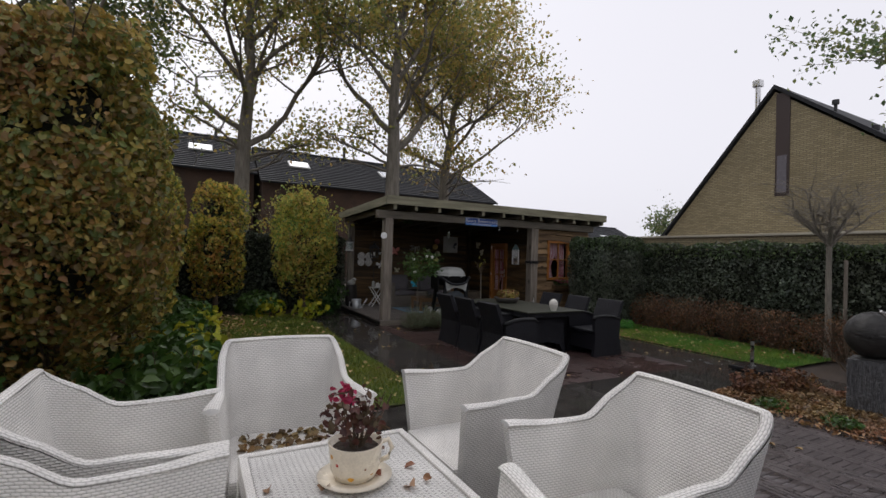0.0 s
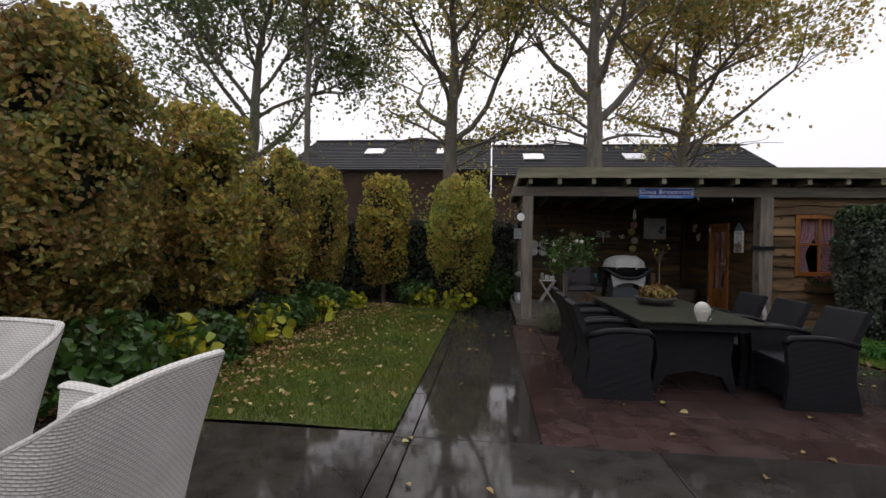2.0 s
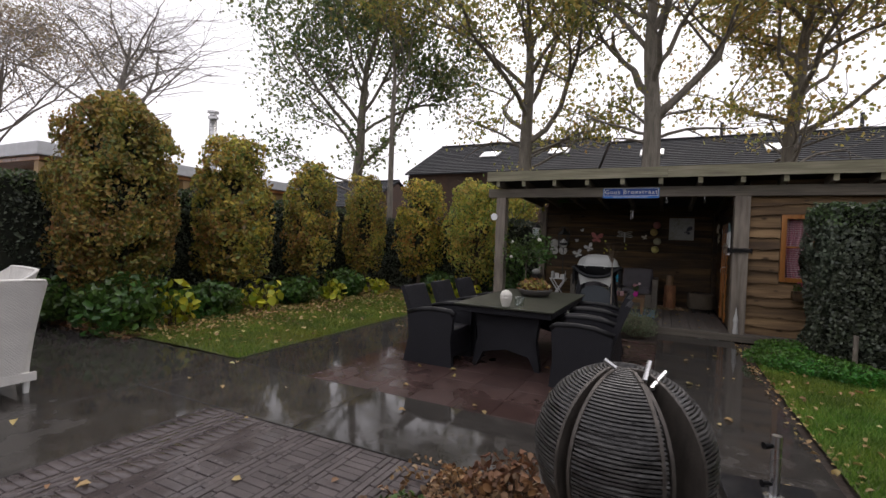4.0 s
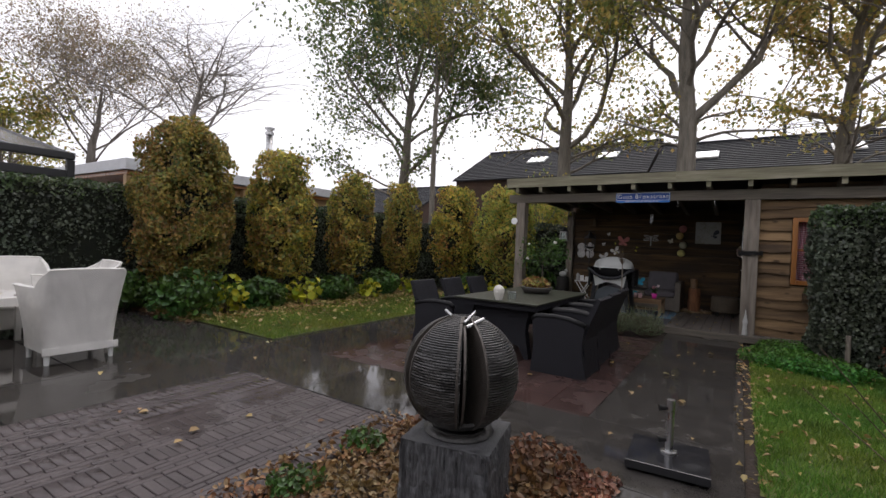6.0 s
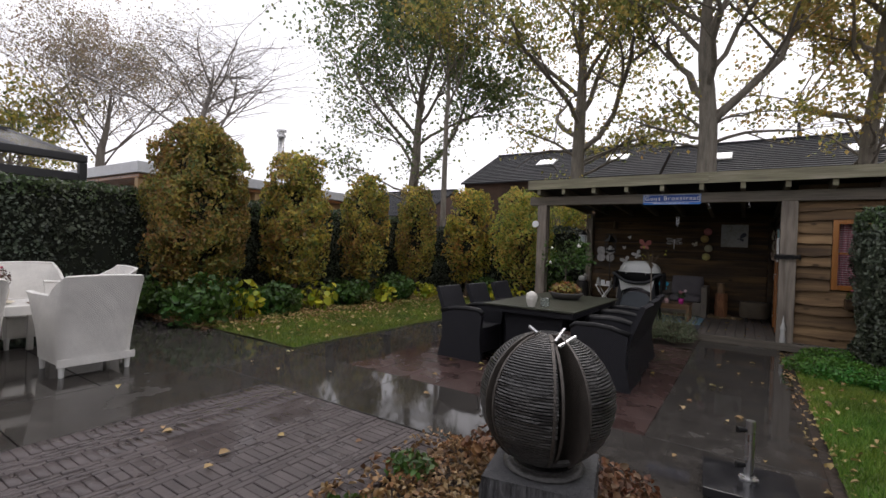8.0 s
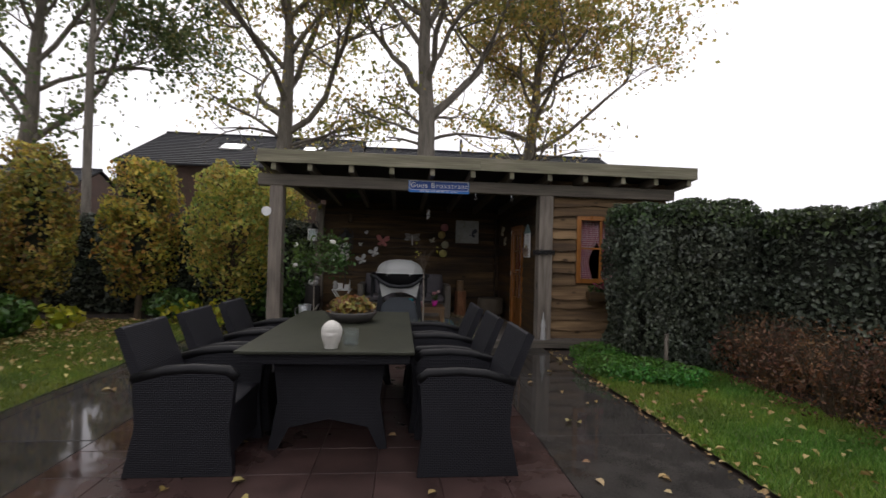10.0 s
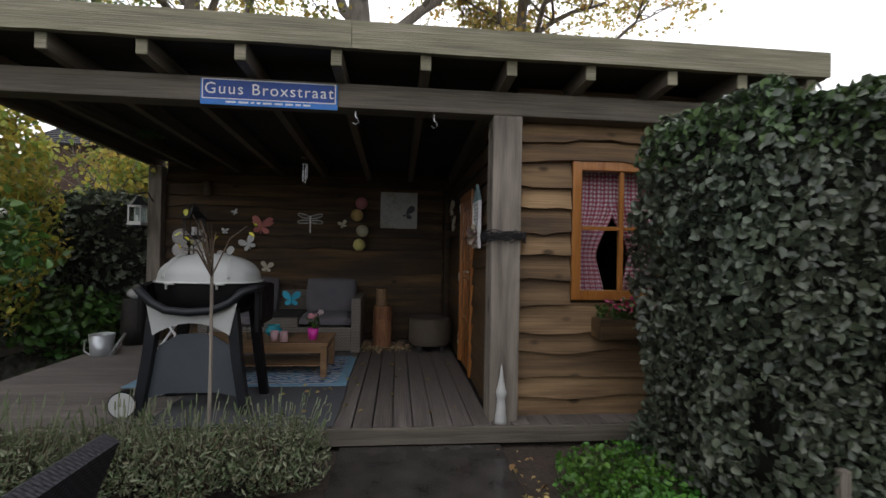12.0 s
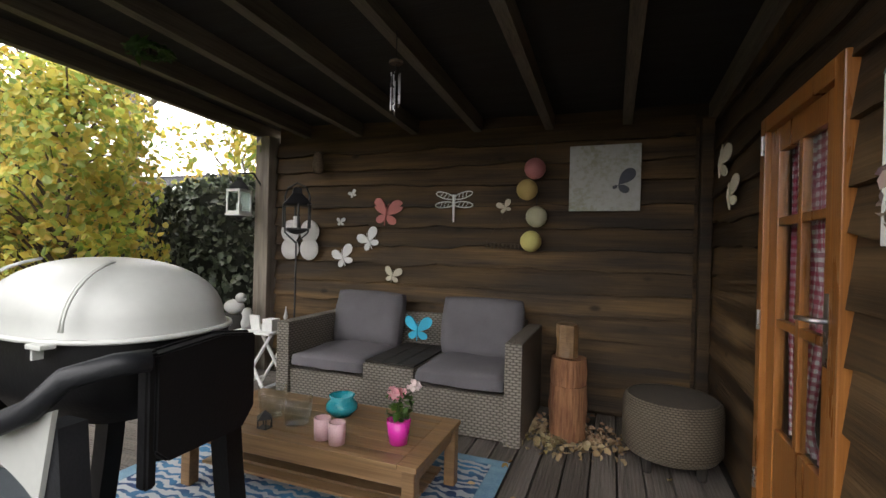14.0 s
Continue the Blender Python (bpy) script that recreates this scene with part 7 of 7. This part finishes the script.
# street name plate
sg = thing("street_sign", "blue enamel street name plate on the front beam", "sign", at=(7.455, 10.0, 2.39))
M_signblue = plain("sign_blue", (0.012, 0.06, 0.28), 0.55)
M_signlow = plain("sign_light_blue", (0.03, 0.18, 0.55), 0.55)
part("plate", box(-0.475, 0.0, 0.0, 0.475, 0.014, 0.185, 0.004), M_signlow, sg, "light blue plate")
part("panel", box(-0.455, -0.003, 0.045, 0.455, -0.0005, 0.178), M_signblue, sg, "dark blue name panel")
for a in ((-0.462, 0.041, 0.462, 0.047), (-0.462, 0.176, 0.462, 0.182), (-0.462, 0.047, -0.455, 0.176), (0.455, 0.047, 0.462, 0.176)):
    part("line", box(a[0], -0.005, a[1], a[2], -0.001, a[3]), M_white, sg)


def lettering(name, text, size, at, parent, mat):
    cu = bpy.data.curves.new(name, "FONT")
    cu.body, cu.size, cu.align_x, cu.extrude, cu.space_character = text, size, "CENTER", 0.001, 1.18
    tmp = new(name + "_src", cu)
    me = bpy.data.meshes.new_from_object(tmp.evaluated_get(bpy.context.evaluated_depsgraph_get()))
    bpy.data.objects.remove(tmp)
    whole = bmesh.new()
    whole.from_mesh(me)
    bmesh.ops.remove_doubles(whole, verts=whole.verts, dist=1e-5)
    left = set(whole.verts)
    while left:
        seen, todo = set(), [min(left, key=lambda v: v.co.x)]
        while todo:
            v = todo.pop()
            if v not in seen:
                seen.add(v)
                todo.extend(e.other_vert(v) for e in v.link_edges)
        left -= seen
        bm, twin = bmesh.new(), {}
        for v in sorted(seen, key=lambda v: v.index):
            twin[v] = bm.verts.new(v.co)
        for f in sorted({f for v in seen for f in v.link_faces}, key=lambda f: f.index):
            bm.faces.new([twin[v] for v in f.verts])
        part(name, bm, mat, parent, "white raised letter").matrix_local = pose(*at, 90, 0, 0)
    whole.free()
    bpy.data.meshes.remove(me)


lettering("letter", "Guus Broxstraat", 0.112, (0, -0.0045, 0.078), sg, M_white)
rnd = random.Random(2)
x = -0.30
while x < 0.30:
    w = rnd.uniform(0.02, 0.07)
    part("small_text_bar", box(x, -0.003, 0.016, x + w, -0.0005, 0.028), M_white, sg)
    x += w + 0.018

# window box
wb = thing("window_box", "wooden window box with red geraniums", "planter", at=(10.22, 10.05, 0.74))
part("box", box(-0.30, -0.09, 0.0, 0.30, 0.085, 0.15, 0.008), M_clad, wb)
rng = np.random.default_rng(15)
P, N = blob_points(rng, 500, (0, 0, 0.20), (0.30, 0.11, 0.09), 2.4, 0.9, 0.2, 1)
finish("foliage", leaf_mesh("foliage", P, N, 0.045, rng), L_shrub, wb, kind="stuff")
P, N = blob_points(rng, 110, (-0.05, -0.03, 0.25), (0.22, 0.08, 0.06), 2.4, 0.9, 0.2, 1)
finish("blossom", leaf_mesh("blossom", P, N, 0.035, rng, 0.5), leaf_mat("geranium", [(0.5, 0.02, 0.05), (0.4, 0.03, 0.12), (0.6, 0.25, 0.3)]), wb, "red flowers", kind="stuff")
part("bracket", box(-0.25, 0.086, 0.02, 0.25, 0.11, 0.06), M_clad, wb)

# rose trees in front of the deck
def standard(at, h, label, n, seed, mat, r, flowers, twigs=14, rise=0.42):
    e = thing("standard_rose", label, "rose", at=at)
    part("stem", tube(bmesh.new(), [(0, 0, -0.02), (0.01, 0.0, h * 0.5), (0, 0.01, h)], [0.012, 0.011, 0.010], 8), M_oak, e, "pale thin stem")
    bm, rnd = bmesh.new(), random.Random(seed)
    ends = []
    for k in range(twigs):
        a, q = rnd.uniform(0, 6.283), rnd.uniform(0.3, 1.0)
        p = Vector((r * q * math.cos(a), r * q * math.sin(a), h + rnd.uniform(0.0, rise)))
        tube(bm, [(0, 0.01, h - 0.05), tuple(Vector((0, 0, h)).lerp(p, 0.5) + Vector((0, 0, 0.05))), tuple(p)], [0.006, 0.004, 0.002], 5)
        ends.append(p)
    part("branch", bm, M_twig, e, kind="stuff")
    rng = np.random.default_rng(seed)
    E = np.array([tuple(p) for p in ends])
    P = E[rng.integers(0, len(E), n)] + rng.normal(0, 0.09 if n > 100 else 0.05, (n, 3))
    finish("foliage", leaf_mesh("foliage", P, rng.normal(size=(n, 3)), 0.06 if n > 100 else 0.038, rng), mat, e, kind="stuff")
    for k in range(flowers):
        bm = bmesh.new()
        bmesh.ops.create_icosphere(bm, subdivisions=2, radius=0.035)
        ob = part("rose_bloom", bm, plain("rose_white", (0.8, 0.76, 0.72), 0.7), e, "white rose bloom")
        ob.location = ends[k] + Vector((0, 0, 0.03))
    return e


standard((5.62, 9.78, 0), 1.15, "leafy standard rose with white blooms before the deck", 900, 5, L_shrub, 0.38, 4)
standard((7.23, 9.62, 0), 1.25, "nearly bare standard rose on a thin pale stem", 9, 6, L_lime, 0.24, 0, 16, 0.34)

# ---- sculpture on its stone, parasol foot ----
sp = thing("sphere_sculpture", "dark ribbed stone sphere sculpture split by metal blades", "sculpture", at=(7.975, 2.56, 0.58))
M_slate = stuff_mat("dark_slate", (0.014, 0.013, 0.013), (0.07, 0.066, 0.062), 9, (0.28, 0.5), 0.6, fine=8.0)
M_bronze = stuff_mat("brushed_bronze", (0.05, 0.043, 0.038), (0.11, 0.095, 0.082), 10, (0.35, 0.5), 0.3, (4, 4, 1), metal=0.4)
prof = [(0.13, 0.0), (0.14, 0.03)]
nr = 62
for i in range(nr):
    q0, q1 = -1.25 + 2.72 * i / nr, -1.25 + 2.72 * (i + 0.55) / nr
    prof += [(0.295 * math.cos(q0) + 0.004, 0.31 + 0.295 * math.sin(q0)), (0.295 * math.cos(q1) + 0.004, 0.31 + 0.295 * math.sin(q1)), (0.278 * math.cos(q1), 0.31 + 0.279 * math.sin(q1)), (0.278 * math.cos(q1 + 0.018), 0.31 + 0.279 * math.sin(q1 + 0.018))]
prof.append((0.0, 0.585))
bm = lathe(bmesh.new(), prof, 72)


def in_slot(c, mid, half, low):
    d = math.degrees(math.atan2(c.y, c.x)) - mid
    return abs((d + 180) % 360 - 180) < half and c.z > low


bmesh.ops.delete(bm, geom=[f for f in bm.faces if in_slot(f.calc_center_median(), -48, 14, 0.1) or in_slot(f.calc_center_median(), -121, 4.5, 0.16)], context="FACES")
for v in bm.verts:
    if v.co.z > 0.04:
        v.co += Vector((v.co.x, v.co.y, 0)) * 0.022 * noise.noise(Vector((v.co.x * 16, v.co.y * 16, v.co.z * 40)))
part("ribbed_sphere", bm, M_slate, sp, "stacked dark stone ribs")
# Solid core added behind the slots; their shade is its near-black colour.
part("inner", lathe(bmesh.new(), [(0, 0.04), (0.08, 0.06), (0.11, 0.31), (0.08, 0.5), (0, 0.54)], 24), M_core, sp, "near-black solid core standing for the shade in the slot")
for da, out in ((-63, 0.302), (-56, 0.29), (-35, 0.306), (-126, 0.306), (-117, 0.300)):
    bm = bmesh.new()
    arc = [(out * math.cos(1.3 - 0.13 * k), 0.31 + out * math.sin(1.3 - 0.13 * k)) for k in range(18)]
    prism(bm, [(0.02, 0.60)] + arc + [(0.02, 0.06)], "y", -0.006, 0.006)
    ob = part("blade", bm, M_bronze, sp, "dark bronze blade")
    ob.matrix_local = pose(0, 0, 0, 0, 0, da)
toward, aside = Vector((0.47, -0.88, 0)), Vector((0.88, 0.47, 0))
for a, b in (((-0.092, 0.04, 0.632), (-0.058, 0.06, 0.608)), ((0.012, 0.12, 0.584), (0.062, 0.05, 0.630)), ((0.024, 0.14, 0.566), (0.108, 0.07, 0.602))):
    part("bright_edge", tube(bmesh.new(), [aside * p[0] + toward * p[1] + Vector((0, 0, p[2])) for p in (a, b)], 0.008, 6), M_steel, sp, "bright steel tip")
part("hub", tube(bmesh.new(), [toward * 0.12 + Vector((0, 0, 0.50)), toward * 0.12 + Vector((0, 0, 0.585))], 0.012, 8), M_bronze, sp)
for o in sp.children:
    o.matrix_basis = Matrix.Scale(0.9, 4) @ o.matrix_basis
pd = thing("stone_pedestal", "rough-chiselled dark stone block carrying the sphere", "pedestal", at=(7.975, 2.56, 0), rz=12)
bm = bmesh.new()
bmesh.ops.create_cube(bm, size=1)
bmesh.ops.subdivide_edges(bm, edges=bm.edges, cuts=44, use_grid_fill=True)
for v in bm.verts:
    x, y, z = v.co
    k = 0.011 * (noise.noise(Vector((x * 34 + y * 34, z * 5, 1))) + 0.7 * noise.noise(v.co * 16)) if z < 0.49 else 0.002 * noise.noise(v.co * 20)
    v.co = Vector((x * (0.41 + 2 * k), y * (0.41 + 2 * k), (z + 0.5) * 0.579))
part("block", bm, stuff_mat("chiselled_slate", (0.022, 0.022, 0.024), (0.15, 0.15, 0.155), 7, (0.35, 0.6), 0.9, (9, 9, 0.9), fine=5.0, bump_size=0.012), pd)
part("ring", lathe(bmesh.new(), [(0.0, 0.0), (0.16, 0.0), (0.165, 0.008), (0.14, 0.018), (0.0, 0.018)], 32, (0, 0, 0.5805)), M_slate, pd, "smooth round seat of the sphere", True)
um = thing("parasol_base", "black granite parasol base with a steel tube", "parasol base", at=(8.70, 4.20, 0.0), rz=4)
part("slab", box(-0.25, -0.25, 0.02, 0.25, 0.25, 0.075, 0.006), plain("granite", (0.018, 0.018, 0.02), 0.15), um, "polished black slab")
for x in (-0.2, 0.2):
    for y in (-0.2, 0.2):
        part("caster", tube(bmesh.new(), [(x, y, 0.0), (x, y, 0.02)], 0.025, 8), M_black, um)
part("tube", tube(bmesh.new(), [(0, 0.03, 0.075), (0, 0.03, 0.44)], 0.026, 16), M_steel, um, "steel socket tube")
part("collar", tube(bmesh.new(), [(0, 0.03, 0.076), (0, 0.03, 0.085)], 0.055, 16), M_steel, um)
for z in (0.16, 0.38):
    part("screw_knob", tube(bmesh.new(), [(-0.02, 0.02, z), (-0.07, 0.0, z)], [0.012, 0.022], 8), M_black, um)

# ---- leaf litter, twigs, labels ----
def litter(name, n, x0, y0, x1, y1, z, size, mat, label, seed, pile=None, up=0.35):
    rng = np.random.default_rng(seed)
    P = np.stack([rng.uniform(x0, x1, n), rng.uniform(y0, y1, n), z + 0.012 * rng.random(n)], 1)
    if pile:
        P = P[rng.random(n) < pile(P[:, 0], P[:, 1])]
    N = np.tile([0, 0, 1.0], (len(P), 1))
    return tagged(finish(name, leaf_mesh(name, P, N, size, rng, 0.36, up, 0.2), mat), label, "leaves", kind="stuff")


litter("fallen_leaves", 9500, -0.5, 4.9, 3.5, 12.2, 0.035, 0.062, L_fallen, "yellow and brown leaves fallen on the lawn", 1, lambda x, y: 0.06 + 0.9 * np.exp(-((x - 0.8) / 0.9) ** 2))
litter("fallen_leaves", 160, 9.2, 4.3, 10.9, 8.2, 0.035, 0.06, L_fallen, "yellow leaves scattered on the lawn strip", 2)
litter("fallen_leaves", 170, 9.08, 4.2, 9.3, 9.8, 0.014, 0.045, L_fallen, "leaves gathered along the path's edge", 3)
litter("fallen_leaves", 75, 2.6, 1.8, 9.0, 9.6, 0.006, 0.065, L_fallen, "single leaves stuck to the wet paving", 4, up=0.15)
litter("fallen_leaves", 6800, 6.6, 1.9, 8.5, 3.75, 0.02, 0.047, L_brown, "brown oak leaves heaped round the stone block", 5, lambda x, y: np.where((x > 6.85) | (np.random.default_rng(1).random(len(x)) < 0.25), 1.0, 0.0), 0.7)
litter("fallen_leaves", 90, 1.42, 3.06, 1.92, 3.30, 0.465, 0.055, L_brown, "dry brown leaves lying on the chair's seat", 6, up=0.5)
litter("fallen_leaves", 9, 1.45, 1.85, 2.15, 2.6, 0.638, 0.07, L_brown, "dry leaves lying on the white table", 7, up=0.4)
litter("fallen_leaves", 36, 7.4, 10.1, 9.0, 12.4, DECK + 0.004, 0.055, L_fallen, "few leaves on the deck boards", 8, up=0.3)
litter("fallen_leaves", 260, -0.4, 4.6, 1.6, 5.0, 0.012, 0.07, L_brown, "brown leaves along the lawn's front edge", 9)
for k, (x, y) in enumerate(((8.05, 3.4), (7.35, 3.5), (8.2, 2.6))):
    shrub("rusty_shrub", x, y, 0.26, 0.26, L_rust, 500, 0.05, "low rust-red plant among the leaves", 120 + k, stems=10, group="low bed plants")
for k, (x, y) in enumerate(((6.95, 2.45), (6.9, 3.1))):
    shrub("green_tuft", x, y, 0.16, 0.12, L_shrub, 200, 0.045, "small green tuft among the leaves", 130 + k, stems=4, group="low bed plants")
for x, y in ((10.22, 8.12), (10.75, 4.6)):
    ob = part("plant_label", box(-0.02, -0.004, 0, 0.02, 0.004, 0.12, 0.002), M_white)
    ob.location = (x, y, 0)
    tagged(ob, "small white plant label in the bed", "label", "plant labels")
stk = part("stake", tube(bmesh.new(), [(10.25, 8.38, 0), (10.25, 8.38, 0.5)], 0.028, 8), M_oak)
tagged(stk, "short round wooden stake before the hedge", "stake")
tw = thing("bare_shrub", "bare shrub with long thin dark twigs", "shrub", at=(10.05, 3.55, 0))
rnd = random.Random(8)
bm = bmesh.new()
for k in range(13):
    a, r = rnd.uniform(0, 6.283), rnd.uniform(0.3, 0.85)
    p = Vector((r * math.cos(a), r * math.sin(a), rnd.uniform(0.5, 1.1)))
    tube(bm, [(0, 0, -0.02), tuple(p * 0.5 + Vector((0, 0, 0.1))), tuple(p)], [0.006, 0.004, 0.002], 5)
part("branch", bm, M_twig, tw, kind="stuff")
part("bed_gravel", box(6.95, 1.9, -0.03, 8.3, 2.6, 0.012), M_gravel)
structure(scene.objects["bed_gravel"], "fine dark gravel at the stone's foot", "gravel")

# ---- paving ----
pave = new("pavement")
structure(pave, "rain-wet dark terrace paving with joints", "pavement")
box_cache = {}


def piece(name, x0, y0, x1, y1, gap, mat, parent, thick=0.05, drop=0.0):
    """One slab or brick with chamfered edges; alike pieces share one mesh."""
    sx, sy = round(x1 - x0 - gap, 4), round(y1 - y0 - gap, 4)
    key = (name, sx, sy, mat.name)
    if key not in box_cache:
        c = min(0.004, sx / 6, sy / 6)
        v, f = [], []
        for z, i in ((-thick, 0), (-c, 0), (0, c)):
            v += [(-sx / 2 + i, -sy / 2 + i, z), (sx / 2 - i, -sy / 2 + i, z), (sx / 2 - i, sy / 2 - i, z), (-sx / 2 + i, sy / 2 - i, z)]
        for k in (0, 4):
            f += [(k + i, k + (i + 1) % 4, k + 4 + (i + 1) % 4, k + 4 + i) for i in range(4)]
        f.append((8, 9, 10, 11))
        me = bpy.data.meshes.new(name)
        me.from_pydata(v, [], f)
        me.materials.append(mat)
        box_cache[key] = me
    ob = new(name, box_cache[key])
    ob.parent = parent
    ob.location = ((x0 + x1) / 2, (y0 + y1) / 2, drop)
    return ob


rnd = random.Random(17)


def slabs(x0, y0, x1, y1, w, h, mat, name="slab", gap=0.008, jig=0.0015):
    nx, ny = max(1, round((x1 - x0) / w)), max(1, round((y1 - y0) / h))
    for i in range(nx):
        for j in range(ny):
            piece(name, x0 + (x1 - x0) * i / nx, y0 + (y1 - y0) * j / ny, x0 + (x1 - x0) * (i + 1) / nx, y0 + (y1 - y0) * (j + 1) / ny, gap, mat, pave, 0.05, rnd.uniform(-jig, jig))


slabs(-3.0, -4.0, 3.57, 4.80, 2.2, 2.2, M_slab)
slabs(3.57, 3.68, 3.72, 9.90, 0.15, 1.0, M_slab)
slabs(3.72, 4.74, 4.70, 9.90, 1.0, 2.0, M_slab)
slabs(3.72, 3.68, 9.15, 4.74, 1.8, 1.06, M_slab)
slabs(8.0, 4.74, 9.15, 9.90, 1.15, 2.0, M_slab)
slabs(4.70, 4.74, 8.0, 8.95, 0.4, 0.4, M_red, "red_paver", 0.0025, 0.0006)
slabs(4.70, 8.95, 5.2, 9.90, 0.5, 0.5, M_red, "red_paver", 0.005, 0.001)
slabs(3.57, -4.0, 4.62, 3.68, 1.05, 1.9, M_slab)
slabs(8.45, -4.0, 9.2, 3.68, 0.75, 1.9, M_slab)
slabs(6.72, -4.0, 8.45, 1.85, 1.7, 1.9, M_slab)
slabs(3.60, 9.90, 4.80, 13.2, 1.2, 1.6, M_slab)
slabs(9.2, -4.0, 11.4, 3.2, 1.1, 1.8, M_slab)

clink = new("clinker_paving")
clink.parent = None
structure(clink, "grey-purple clinker bricks laid in banded rows", "pavement")
bricks, far_v, far_f = 0, [], []
x = 4.62
pat = [0.2, 0.05, 0.05, 0.05, 0.05]
k = 0
while x < 6.68:
    w = pat[k % 5]
    ln_ = 0.066 if w > 0.1 else 0.2
    y = -1.2 - (0.0 if w > 0.1 else 0.1 * (k % 2))
    while y < 3.66:
        y1 = min(y + ln_, 3.67)
        if y1 - y > 0.02:
            dz = rnd.uniform(-0.003, 0.002)
            if y > 1.9 and bricks < 300 and 5.2 < x:
                piece("brick", x, y, x + w, y1, 0.005, M_clinker, clink, 0.05, dz)
                bricks += 1
            else:
                b, g = len(far_v), 0.0025
                for z, i in ((-0.04, 0), (dz - 0.003, 0), (dz, 0.003)):
                    far_v += [(x + g + i, y + g + i, z), (x + w - g - i, y + g + i, z), (x + w - g - i, y1 - g - i, z), (x + g + i, y1 - g - i, z)]
                for q in (0, 4):
                    far_f += [(b + q + i, b + q + (i + 1) % 4, b + q + 4 + (i + 1) % 4, b + q + 4 + i) for i in range(4)]
                far_f.append((b + 8, b + 9, b + 10, b + 11))
        y += ln_
    x += w
    k += 1
ob = finish("brick_rows", arrays_mesh("brick_rows", np.array(far_v), np.array(far_f)), M_clinker, clink, kind="stuff")
